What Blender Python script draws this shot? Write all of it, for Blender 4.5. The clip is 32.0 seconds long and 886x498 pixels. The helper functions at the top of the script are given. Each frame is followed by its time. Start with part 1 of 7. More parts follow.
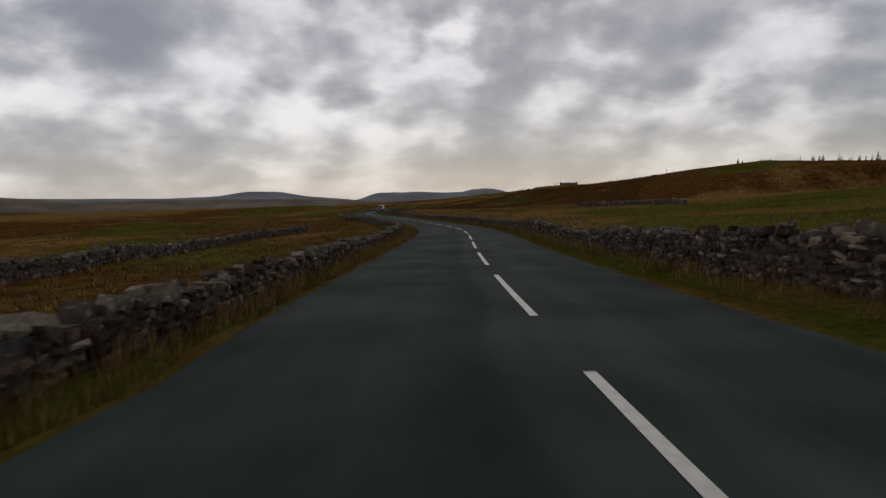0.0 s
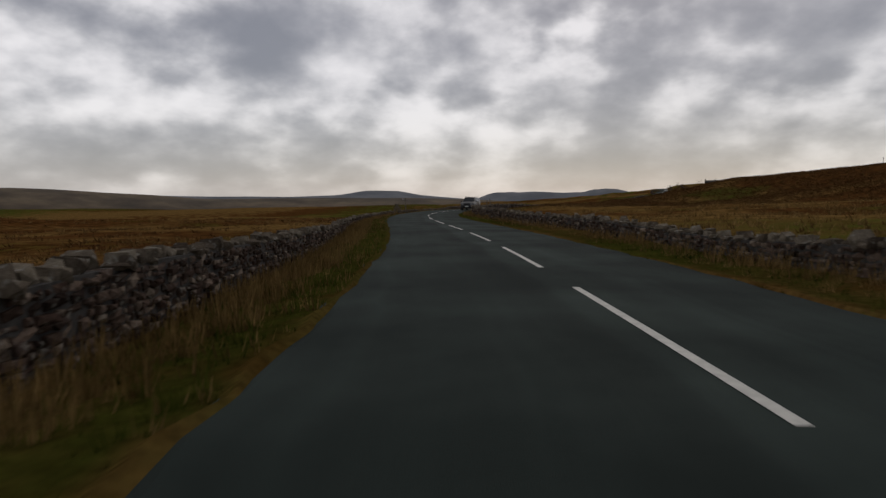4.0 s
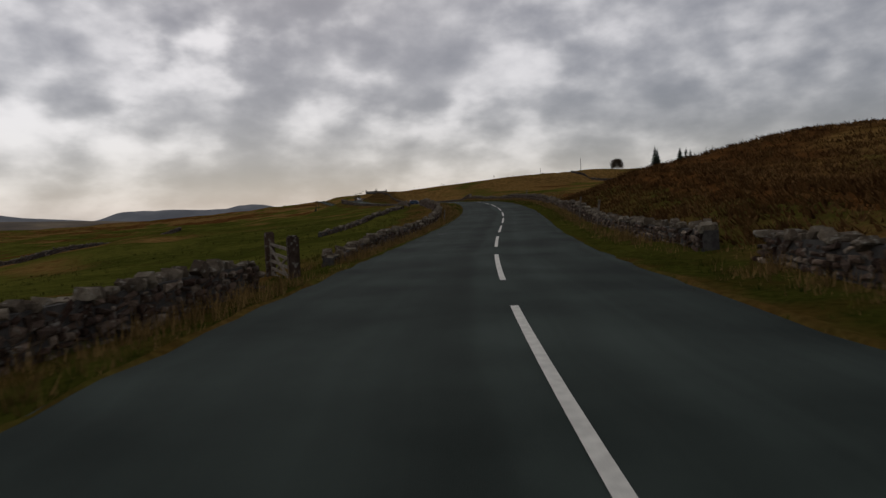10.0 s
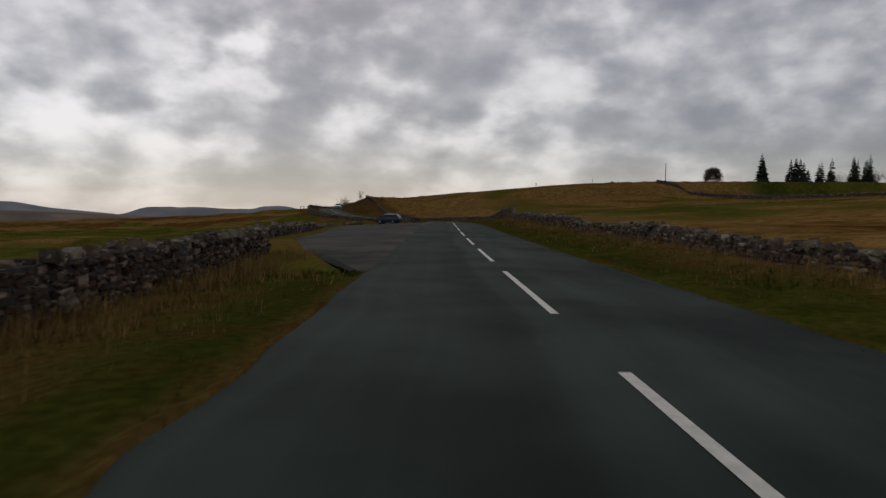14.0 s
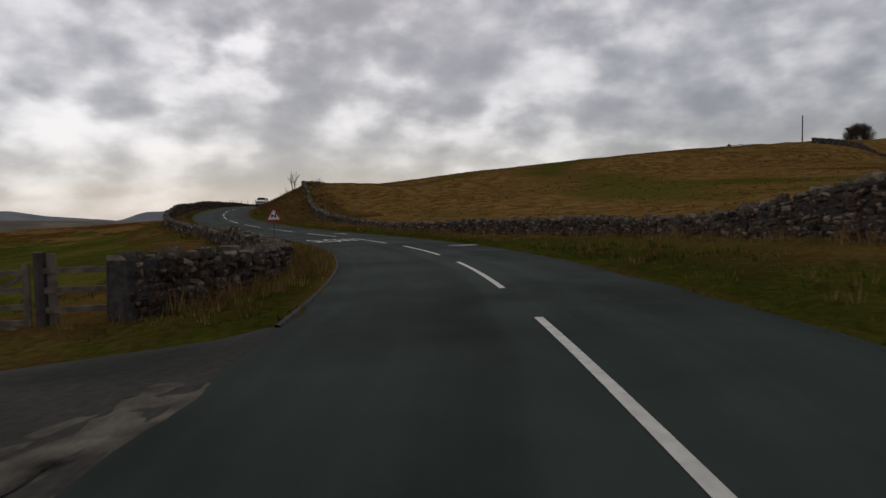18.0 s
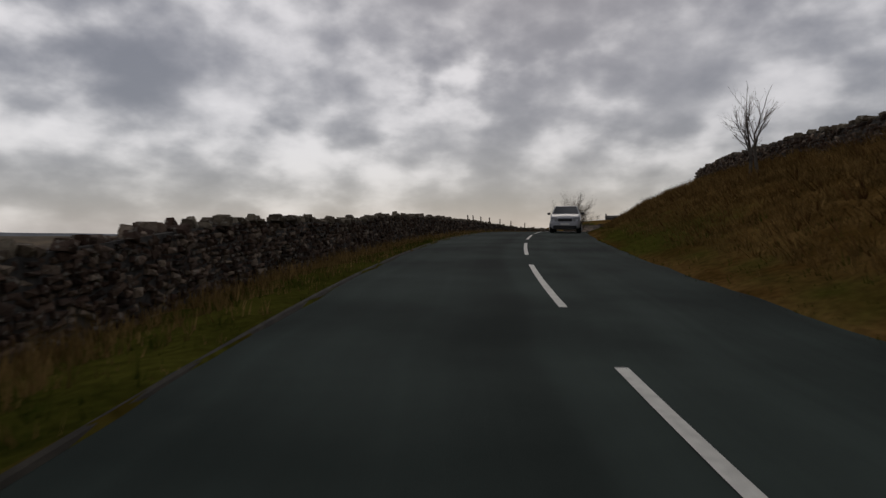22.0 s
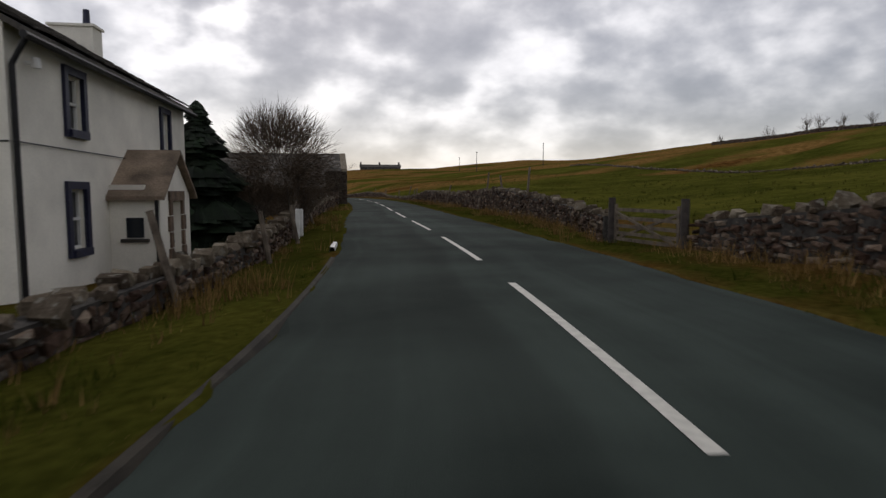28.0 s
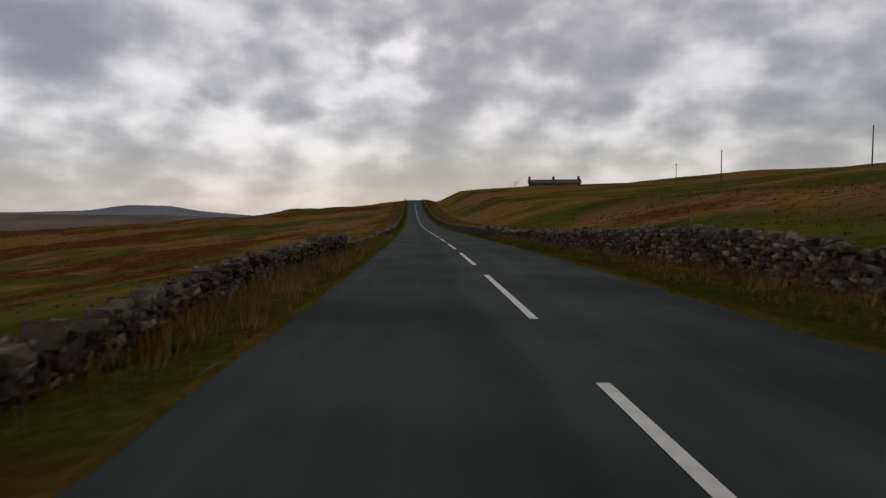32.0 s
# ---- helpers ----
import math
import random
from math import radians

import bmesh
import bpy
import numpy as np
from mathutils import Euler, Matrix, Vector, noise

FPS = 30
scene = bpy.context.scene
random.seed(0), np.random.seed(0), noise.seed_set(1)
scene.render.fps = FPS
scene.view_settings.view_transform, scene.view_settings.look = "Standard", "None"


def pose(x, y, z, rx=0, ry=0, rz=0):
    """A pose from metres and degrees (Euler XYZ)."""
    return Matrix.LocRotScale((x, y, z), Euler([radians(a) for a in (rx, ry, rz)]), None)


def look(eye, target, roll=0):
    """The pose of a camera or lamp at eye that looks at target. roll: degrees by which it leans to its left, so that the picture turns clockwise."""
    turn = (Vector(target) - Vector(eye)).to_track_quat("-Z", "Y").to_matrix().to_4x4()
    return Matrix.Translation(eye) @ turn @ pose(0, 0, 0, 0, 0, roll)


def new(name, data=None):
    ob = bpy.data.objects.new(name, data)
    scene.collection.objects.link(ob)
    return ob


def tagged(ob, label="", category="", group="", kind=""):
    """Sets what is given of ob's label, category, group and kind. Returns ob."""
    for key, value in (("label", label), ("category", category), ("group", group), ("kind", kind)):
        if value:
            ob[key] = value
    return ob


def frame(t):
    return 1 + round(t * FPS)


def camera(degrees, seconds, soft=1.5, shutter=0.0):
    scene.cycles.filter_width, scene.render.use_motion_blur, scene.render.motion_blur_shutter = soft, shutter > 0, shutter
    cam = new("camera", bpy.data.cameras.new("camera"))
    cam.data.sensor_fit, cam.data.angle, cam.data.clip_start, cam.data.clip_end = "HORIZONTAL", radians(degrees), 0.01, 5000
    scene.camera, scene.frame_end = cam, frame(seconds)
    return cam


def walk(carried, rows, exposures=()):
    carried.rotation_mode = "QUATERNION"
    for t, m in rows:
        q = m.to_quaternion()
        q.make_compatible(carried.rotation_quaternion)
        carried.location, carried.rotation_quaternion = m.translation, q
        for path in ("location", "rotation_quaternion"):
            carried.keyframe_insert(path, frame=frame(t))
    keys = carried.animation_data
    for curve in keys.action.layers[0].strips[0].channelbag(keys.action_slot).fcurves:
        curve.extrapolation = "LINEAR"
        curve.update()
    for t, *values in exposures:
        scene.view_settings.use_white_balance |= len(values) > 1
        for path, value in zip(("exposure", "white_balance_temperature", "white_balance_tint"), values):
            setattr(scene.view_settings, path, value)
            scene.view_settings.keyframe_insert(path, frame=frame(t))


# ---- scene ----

# ---- camera: a car drives along the left lane of the road ----
FOV = 70.96
# seconds, x, y, z, tilt, turn, roll
PATH = [
    (0, -1.203, -8.024, 1.614, 85.16, -0.16, -0.89),
    (0.5, -1.129, 2.776, 1.196, 84.18, -0.86, 0.38),
    (1, -1.006, 13.379, 0.827, 84.48, -1.31, 0.67),
    (1.5, -0.942, 24.622, 0.497, 85.02, -1.41, 0.56),
    (2, -1.086, 36.816, 0.199, 85.12, 0.11, -0.23),
    (2.5, -1.426, 48.557, -0.071, 85.08, 3.93, -0.02),
    (3, -2.601, 60.691, -0.342, 85.28, 7.19, 0.11),
    (3.5, -4.634, 73.622, -0.602, 85.35, 8.75, -0.65),
    (4, -6.616, 85.841, -0.801, 85.30, 10.54, -0.45),
    (4.5, -9.028, 98.044, -0.951, 85.57, 13.06, -1.20),
    (5, -11.619, 109.662, -1.060, 85.76, 15.26, -0.85),
    (5.5, -14.473, 120.354, -1.138, 85.89, 16.60, -0.51),
    (6, -17.297, 130.455, -1.194, 86.03, 15.72, -0.17),
    (6.5, -19.716, 140.285, -1.229, 86.18, 12.33, 0.18),
    (7, -21.335, 150.177, -1.241, 86.79, 8.11, -0.77),
    (7.5, -22.103, 160.027, -1.240, 87.00, 2.77, -0.80),
    (8, -21.915, 169.842, -1.247, 86.69, -3.44, -1.40),
    (8.5, -20.653, 179.592, -1.284, 87.11, -8.51, -1.84),
    (9, -18.468, 189.745, -1.368, 86.43, -13.04, -3.00),
    (9.5, -15.418, 200.124, -1.504, 86.18, -18.09, -3.09),
    (10, -11.444, 210.528, -1.660, 86.00, -21.22, -2.22),
    (10.5, -6.986, 221.194, -1.781, 86.45, -24.00, -1.31),
    (11, -1.853, 232.044, -1.792, 86.94, -26.49, 0.58),
    (11.5, 3.988, 243.722, -1.629, 87.86, -26.50, 2.16),
    (12, 9.691, 255.923, -1.267, 88.40, -24.79, 1.46),
    (12.5, 14.933, 267.735, -0.798, 88.50, -22.39, 1.59),
    (13, 19.822, 280.484, -0.336, 88.83, -20.71, 0.85),
    (13.5, 24.250, 292.849, -0.069, 87.92, -19.01, 0.82),
    (14, 28.117, 304.398, 0.023, 87.00, -18.88, 0.79),
    (14.5, 31.601, 314.784, 0.052, 86.81, -18.92, 0.76),
    (15, 35.055, 325.077, 0.096, 86.73, -18.91, 0.73),
    (15.5, 38.841, 336.352, 0.200, 86.76, -19.02, 0.69),
    (16, 42.916, 348.478, 0.343, 86.95, -19.51, 0.26),
    (16.5, 46.866, 359.353, 0.452, 86.85, -20.18, 0.47),
    (17, 50.563, 369.353, 0.495, 86.24, -20.66, -0.15),
    (17.5, 53.870, 378.306, 0.482, 86.09, -19.99, -0.43),
    (18, 56.531, 387.201, 0.440, 86.54, -18.37, -1.19),
    (18.5, 58.807, 396.879, 0.390, 85.71, -13.79, -0.85),
    (19, 60.522, 406.419, 0.348, 85.54, -5.89, 0.11),
    (19.5, 60.836, 415.999, 0.333, 86.39, 3.97, -0.39),
    (20, 59.643, 425.934, 0.396, 87.05, 10.31, -0.40),
    (20.5, 57.845, 435.841, 0.560, 87.96, 11.58, 0.78),
    (21, 55.866, 446.384, 0.858, 88.72, 9.40, 0.73),
    (21.5, 54.352, 457.721, 1.284, 88.97, 5.20, 0.44),
    (22, 53.764, 469.033, 1.778, 88.89, 0.15, 0.10),
    (22.5, 54.058, 480.258, 2.298, 89.05, -3.40, -0.06),
    (23, 55.168, 491.229, 2.786, 88.97, -7.71, -0.30),
    (23.5, 57.003, 501.703, 3.171, 88.27, -11.50, -0.24),
    (24, 59.415, 511.879, 3.421, 87.62, -15.33, 0.11),
    (24.5, 62.694, 522.033, 3.503, 86.62, -20.07, 0.45),
    (25, 66.681, 531.724, 3.438, 85.59, -26.63, 0.05),
    (25.5, 71.564, 540.876, 3.263, 85.24, -32.42, 0.21),
    (26, 77.318, 549.848, 3.023, 84.85, -35.30, 0.15),
    (26.5, 83.659, 558.991, 2.744, 84.72, -34.90, 0.10),
    (27, 89.911, 568.554, 2.461, 84.72, -30.81, 0.10),
    (27.5, 95.441, 578.742, 2.220, 84.75, -24.26, 0.10),
    (28, 99.832, 589.514, 2.062, 84.73, -20.15, 0.06),
    (28.5, 103.211, 599.288, 2.008, 86.45, -16.61, 0.67),
    (29, 105.815, 609.531, 2.043, 88.51, -13.18, 0.24),
    (29.5, 108.158, 620.241, 2.111, 87.52, -12.05, -0.15),
    (30, 110.432, 631.841, 2.188, 87.52, -11.82, 0.26),
    (30.5, 112.778, 643.961, 2.255, 87.19, -9.26, 0.51),
    (31, 114.557, 656.586, 2.312, 86.73, -7.51, 0.10),
    (31.5, 115.976, 668.933, 2.352, 86.71, -5.78, 0.09),
    (32, 116.928, 681.689, 2.375, 86.74, -5.35, -0.13),
]
# the camera dims its picture under the bright sky and opens up beside the white house
EXPOSURES = [(0, -0.4, 6500, 14), (4.5, -0.42, 6500, 14), (8, -0.48, 6500, 14), (12, -0.38, 6500, 14), (17, -0.4, 6500, 14), (19, -0.15, 6500, 14), (21, -0.6, 6500, 14), (23, -0.52, 6500, 14), (25, -0.42, 6500, 14), (25.5, -0.2, 6500, 14), (26.5, -0.08, 6500, 14), (27.5, 0.15, 6500, 14), (28.5, 0.1, 6500, 14), (29.5, -0.16, 6500, 14), (31, -0.18, 6500, 14), (32, -0.36, 6500, 14)]
cam = camera(FOV, 32.0, soft=1.4, shutter=0.08)
walk(cam, [(t, pose(x, y, z, 0, 0, turn) @ pose(0, 0, 0, tilt) @ pose(0, 0, 0, 0, 0, roll)) for t, x, y, z, tilt, turn, roll in PATH], EXPOSURES)

# ---- world: bright broken overcast over a pale sky, one weak wide sun ----
SUN_AZ, SUN_EL = radians(8), radians(38)
world = bpy.data.worlds.new("overcast_sky")
scene.world = world
world.use_nodes = True
wt = world.node_tree
wt.nodes.clear()


def wnode(kind, **values):
    n = wt.nodes.new(kind)
    for k, v in values.items():
        n.inputs[k].default_value = v
    return n


def wmath(op, a, b=0.0, c=None):
    n = wt.nodes.new("ShaderNodeMath")
    n.operation = op
    for i, v in enumerate((a, b) if c is None else (a, b, c)):
        if isinstance(v, (int, float)):
            n.inputs[i].default_value = v
        else:
            wt.links.new(v, n.inputs[i])
    return n.outputs[0]


coord = wt.nodes.new("ShaderNodeTexCoord")
sep = wt.nodes.new("ShaderNodeSeparateXYZ")
wt.links.new(coord.outputs["Generated"], sep.inputs[0])
height = wmath("MAXIMUM", sep.outputs[2], 0.0)
# clouds by bearing and elevation: cells flatten towards the skyline
comb = wt.nodes.new("ShaderNodeCombineXYZ")
wt.links.new(wmath("ARCTAN2", sep.outputs[0], sep.outputs[1]), comb.inputs[0])
wt.links.new(wmath("MULTIPLY", wmath("POWER", wmath("ADD", wmath("ARCSINE", height), 0.01), 0.85), 1.5), comb.inputs[1])
comb.inputs[2].default_value = 3.7
big = wnode("ShaderNodeTexNoise", Scale=5.2, Detail=2.0, Roughness=0.5, Distortion=0.0)
small = wnode("ShaderNodeTexNoise", Scale=12.0, Detail=4.0, Roughness=0.45, Distortion=0.0)
wisp = wnode("ShaderNodeTexNoise", Scale=36.0, Detail=3.0, Roughness=0.5, Distortion=0.0)
for n in (big, small, wisp):
    wt.links.new(comb.outputs[0], n.inputs["Vector"])
mixed = wmath("ADD", wmath("ADD", wmath("MULTIPLY", big.outputs["Fac"], 0.50), wmath("MULTIPLY", small.outputs["Fac"], 0.42)), wmath("MULTIPLY", wisp.outputs["Fac"], 0.08))
# heavy banks and thin places of the deck: bearing east of north, elevation, reach across and up, weight
east_of_north = wmath("MULTIPLY", wmath("ARCTAN2", sep.outputs[0], sep.outputs[1]), 57.3)
lift_angle = wmath("MULTIPLY", wmath("ARCSINE", sep.outputs[2]), 57.3)
frayed = wmath("ADD", east_of_north, wmath("MULTIPLY", wmath("SUBTRACT", small.outputs["Fac"], 0.5), 26.0))
ragged = wmath("ADD", lift_angle, wmath("MULTIPLY", wmath("SUBTRACT", big.outputs["Fac"], 0.5), 9.0))
for bearing, rise_, across, up, weight in ((12, 14.5, 10, 3.2, 0.11), (22, 8.4, 5, 1.3, 0.05), (-5, 8.5, 5, 1.5, 0.045), (31, 8.5, 6, 1.4, 0.05), (-26, 15.5, 9, 3.5, 0.045), (34, 15, 8, 4, 0.04), (-3, 12.5, 5, 2.2, -0.06), (-13, 11.5, 6, 2.4, -0.055), (17, 6.3, 7, 0.9, -0.05), (26, 11.5, 5, 1.6, -0.03), (-20, 6.0, 12, 1.6, -0.03), (2, 20, 7, 3, -0.04)):
    a = wmath("DIVIDE", wmath("SUBTRACT", frayed, bearing), across)
    b = wmath("DIVIDE", wmath("SUBTRACT", ragged, rise_), up)
    bank = wmath("EXPONENT", wmath("MULTIPLY", wmath("ADD", wmath("MULTIPLY", a, a), wmath("MULTIPLY", b, b)), -0.7))
    mixed = wmath("ADD", mixed, wmath("MULTIPLY", bank, weight))
ramp = wt.nodes.new("ShaderNodeValToRGB")
wt.links.new(mixed, ramp.inputs[0])
cr = ramp.color_ramp
cr.interpolation = "B_SPLINE"
cr.elements[0].position, cr.elements[0].color = 0.36, (0.90, 0.885, 0.86, 1)
cr.elements[1].position, cr.elements[1].color = 0.67, (0.20, 0.20, 0.21, 1)
for place, colour in ((0.43, (0.70, 0.69, 0.675, 1)), (0.49, (0.475, 0.47, 0.465, 1)), (0.55, (0.325, 0.322, 0.328, 1)), (0.60, (0.262, 0.26, 0.268, 1))):
    e = cr.elements.new(place)
    e.color = colour
# a creamy break between the cloud and the skyline
low = wmath("POWER", wmath("SUBTRACT", 1.0, wmath("MINIMUM", wmath("MULTIPLY", height, 7.5), 1.0)), 1.5)
haze = wt.nodes.new("ShaderNodeMixRGB")
wt.links.new(wmath("MULTIPLY", low, 0.58), haze.inputs[0])
wt.links.new(ramp.outputs[0], haze.inputs[1])
haze.inputs[2].default_value = (0.55, 0.535, 0.51, 1)
east = wmath("SUBTRACT", 1.06, wmath("MULTIPLY", sep.outputs[0], 0.2))
# unseen sky overhead is dimmed to half, added to darken the land
dim_overhead = wmath("MULTIPLY", east, wmath("SUBTRACT", 1.0, wmath("MULTIPLY", wmath("MINIMUM", wmath("MAXIMUM", wmath("MULTIPLY", wmath("SUBTRACT", height, 0.42), 3.0), 0.0), 1.0), 0.5)))
dimmed_sky = wt.nodes.new("ShaderNodeMixRGB")
dimmed_sky.blend_type = "MULTIPLY"
dimmed_sky.inputs[0].default_value = 1.0
wt.links.new(haze.outputs[0], dimmed_sky.inputs[1])
wt.links.new(dim_overhead, dimmed_sky.inputs[2])
sky = wt.nodes.new("ShaderNodeTexSky")
sky.sky_type = "NISHITA"
sky.sun_disc = False
sky.sun_elevation, sky.sun_rotation = SUN_EL, SUN_AZ
bg_sky = wnode("ShaderNodeBackground", Strength=0.02)
wt.links.new(sky.outputs[0], bg_sky.inputs[0])
bg_cloud = wnode("ShaderNodeBackground", Strength=0.96)
wt.links.new(dimmed_sky.outputs[0], bg_cloud.inputs[0])
both = wt.nodes.new("ShaderNodeAddShader")
wt.links.new(bg_sky.outputs[0], both.inputs[0])
wt.links.new(bg_cloud.outputs[0], both.inputs[1])
out = wt.nodes.new("ShaderNodeOutputWorld")
wt.links.new(both.outputs[0], out.inputs[0])
sun = new("sun", bpy.data.lights.new("sun", "SUN"))
sun.data.energy, sun.data.angle, sun.data.color = 0.5, radians(25), (1.0, 0.93, 0.82)
sun.matrix_world = look((0, 0, 60), (-60 * math.sin(SUN_AZ) / math.tan(SUN_EL), -60 * math.cos(SUN_AZ) / math.tan(SUN_EL), 0))

# ---- materials ----
def material(name, base, rough=0.85, noise_scale=6.0, vary=0.35, fine=60.0, bump=0.25, metal=0.0, second=None, object_vary=0.0, island_vary=0.0, spec=0.3):
    """A surface with colour variation at two scales, fine relief, and its own roughness."""
    m = bpy.data.materials.new(name)
    m.use_nodes = True
    t = m.node_tree
    b = t.nodes["Principled BSDF"]
    b.inputs["Roughness"].default_value, b.inputs["Metallic"].default_value = rough, metal
    b.inputs["Specular IOR Level"].default_value = spec
    geo = t.nodes.new("ShaderNodeNewGeometry")
    n1, n2 = t.nodes.new("ShaderNodeTexNoise"), t.nodes.new("ShaderNodeTexNoise")
    for n, s, d in ((n1, noise_scale, 4.0), (n2, fine, 3.0)):
        n.inputs["Scale"].default_value, n.inputs["Detail"].default_value = s, d
        t.links.new(geo.outputs["Position"], n.inputs["Vector"])
    mix = t.nodes.new("ShaderNodeMixRGB")
    r1 = t.nodes.new("ShaderNodeMapRange")
    r1.inputs[1].default_value, r1.inputs[2].default_value = 0.35, 0.65
    t.links.new(n1.outputs["Fac"], r1.inputs[0])
    t.links.new(r1.outputs[0], mix.inputs[0])
    dark = tuple(c * (1 - vary) for c in base)
    mix.inputs[1].default_value = (*dark, 1)
    mix.inputs[2].default_value = (*(second or tuple(min(c * (1 + vary), 1) for c in base)), 1)
    grain = t.nodes.new("ShaderNodeMixRGB")
    grain.blend_type = "MULTIPLY"
    grain.inputs[0].default_value = 0.8
    r2 = t.nodes.new("ShaderNodeMapRange")
    r2.inputs[1].default_value, r2.inputs[2].default_value, r2.inputs[3].default_value, r2.inputs[4].default_value = 0.3, 0.7, 1 - vary, 1.0
    t.links.new(n2.outputs["Fac"], r2.inputs[0])
    t.links.new(mix.outputs[0], grain.inputs[1])
    t.links.new(r2.outputs[0], grain.inputs[2])
    colour = grain.outputs[0]
    for amount, source in ((object_vary, "object"), (island_vary, "island")):
        if amount:
            pick = t.nodes.new("ShaderNodeObjectInfo").outputs["Random"] if source == "object" else geo.outputs["Random Per Island"]
            r3 = t.nodes.new("ShaderNodeMapRange")
            r3.inputs[3].default_value, r3.inputs[4].default_value = 1 - amount, 1 + amount
            t.links.new(pick, r3.inputs[0])
            mul = t.nodes.new("ShaderNodeMixRGB")
            mul.blend_type = "MULTIPLY"
            mul.inputs[0].default_value = 1.0
            t.links.new(colour, mul.inputs[1])
            t.links.new(r3.outputs[0], mul.inputs[2])
            colour = mul.outputs[0]
    t.links.new(colour, b.inputs["Base Color"])
    if bump:
        bp = t.nodes.new("ShaderNodeBump")
        bp.inputs["Strength"].default_value, bp.inputs["Distance"].default_value = bump, 0.02
        t.links.new(n2.outputs["Fac"], bp.inputs["Height"])
        t.links.new(bp.outputs[0], b.inputs["Normal"])
    return m


def stone_material(name, colours, source, lichen=(0.30, 0.29, 0.25), amount=0.5):
    """Rubble: each stone picks its colour from a run of them, with its own stains, pale lichen blots and rough relief."""
    m = bpy.data.materials.new(name)
    m.use_nodes = True
    t = m.node_tree
    b = t.nodes["Principled BSDF"]
    b.inputs["Roughness"].default_value, b.inputs["Specular IOR Level"].default_value = 0.95, 0.1
    geo = t.nodes.new("ShaderNodeNewGeometry")
    pick = t.nodes.new("ShaderNodeObjectInfo").outputs["Random"] if source == "object" else geo.outputs["Random Per Island"]
    run = t.nodes.new("ShaderNodeValToRGB")
    t.links.new(pick, run.inputs[0])
    e = run.color_ramp.elements
    e[0].position, e[0].color = 0.0, (*colours[0], 1)
    e[1].position, e[1].color = 1.0, (*colours[-1], 1)
    for k, c in enumerate(colours[1:-1]):
        e.new((k + 1) / (len(colours) - 1)).color = (*c, 1)
    col = run.outputs[0]
    for scale, lo, hi, blend, colour, strength in ((5.0, 0.4, 0.62, "MULTIPLY", (0.5, 0.47, 0.44), 0.8), (30.0, 0.35, 0.65, "MULTIPLY", (0.62, 0.6, 0.57), 0.7), (9.0, 0.58, 0.66, "MIX", lichen, amount)):
        n = t.nodes.new("ShaderNodeTexNoise")
        n.inputs["Scale"].default_value, n.inputs["Detail"].default_value = scale, 5.0
        t.links.new(geo.outputs["Position"], n.inputs["Vector"])
        r = t.nodes.new("ShaderNodeMapRange")
        r.inputs[1].default_value, r.inputs[2].default_value, r.inputs[4].default_value = lo, hi, strength
        t.links.new(n.outputs["Fac"], r.inputs[0])
        x = t.nodes.new("ShaderNodeMixRGB")
        x.blend_type = blend
        t.links.new(r.outputs[0], x.inputs[0])
        t.links.new(col, x.inputs[1])
        x.inputs[2].default_value = (*colour, 1)
        col = x.outputs[0]
        if scale == 30.0:
            bp = t.nodes.new("ShaderNodeBump")
            bp.inputs["Strength"].default_value, bp.inputs["Distance"].default_value = 0.8, 0.03
            t.links.new(n.outputs["Fac"], bp.inputs["Height"])
            t.links.new(bp.outputs[0], b.inputs["Normal"])
    t.links.new(col, b.inputs["Base Color"])
    return m


WALL_COLOURS = ((0.0261, 0.0174, 0.0138), (0.101, 0.0686, 0.0503), (0.0535, 0.0316, 0.0236), (0.226, 0.165, 0.126), (0.0713, 0.0435, 0.0326), (0.125, 0.0905, 0.0729), (0.0356, 0.0229, 0.0178), (0.368, 0.294, 0.227), (0.0832, 0.0511, 0.0384), (0.155, 0.106, 0.0808))
STONE = stone_material("limestone", WALL_COLOURS, "object")
STONE_ALL = stone_material("limestone_rubble", WALL_COLOURS, "island")
COPE_ALL = stone_material("lichened_cope_stone", ((0.0732, 0.0552, 0.0407), (0.225, 0.191, 0.145), (0.0954, 0.0722, 0.0524), (0.304, 0.265, 0.203), (0.135, 0.106, 0.0775), (0.18, 0.149, 0.111)), "island", amount=0.6)
CORE = material("wall_hearting", (0.06, 0.055, 0.05), 0.95, 8, 0.4)
PAINT = material("worn_white_road_paint", (0.62, 0.61, 0.55), 0.6, 9, 0.12, 90, 0.1)
RENDER = material("cream_limewash", (0.82, 0.79, 0.70), 0.85, 0.9, 0.10, 25, 0.12)
SLATE = material("stone_slate", (0.105, 0.095, 0.083), 0.85, 1.2, 0.45, 30, 0.5, object_vary=0.4, island_vary=0.45)
SLATE_BROWN = material("brown_stone_slate", (0.20, 0.152, 0.11), 0.85, 1.2, 0.45, 30, 0.5, object_vary=0.4, island_vary=0.45)
WOOD = material("weathered_grey_timber", (0.16, 0.13, 0.10), 0.85, 5, 0.35, 70, 0.4)
DARKWOOD = material("dark_timber", (0.06, 0.05, 0.045), 0.8, 6, 0.3, 60, 0.3)
NAVY = material("dark_blue_painted_frame", (0.02, 0.022, 0.05), 0.5, 6, 0.2, 50, 0.1)
WHITEPAINT = material("white_gloss_paint", (0.75, 0.75, 0.72), 0.4, 5, 0.1, 50, 0.05)
METAL = material("galvanised_steel", (0.35, 0.36, 0.37), 0.45, 8, 0.2, 80, 0.1, metal=0.8)
BARK = material("grey_bark", (0.10, 0.085, 0.07), 0.9, 3, 0.4, 50, 0.5)
TWIG = material("bare_twigs", (0.105, 0.075, 0.05), 0.9, 3, 0.3, 50, 0.0)
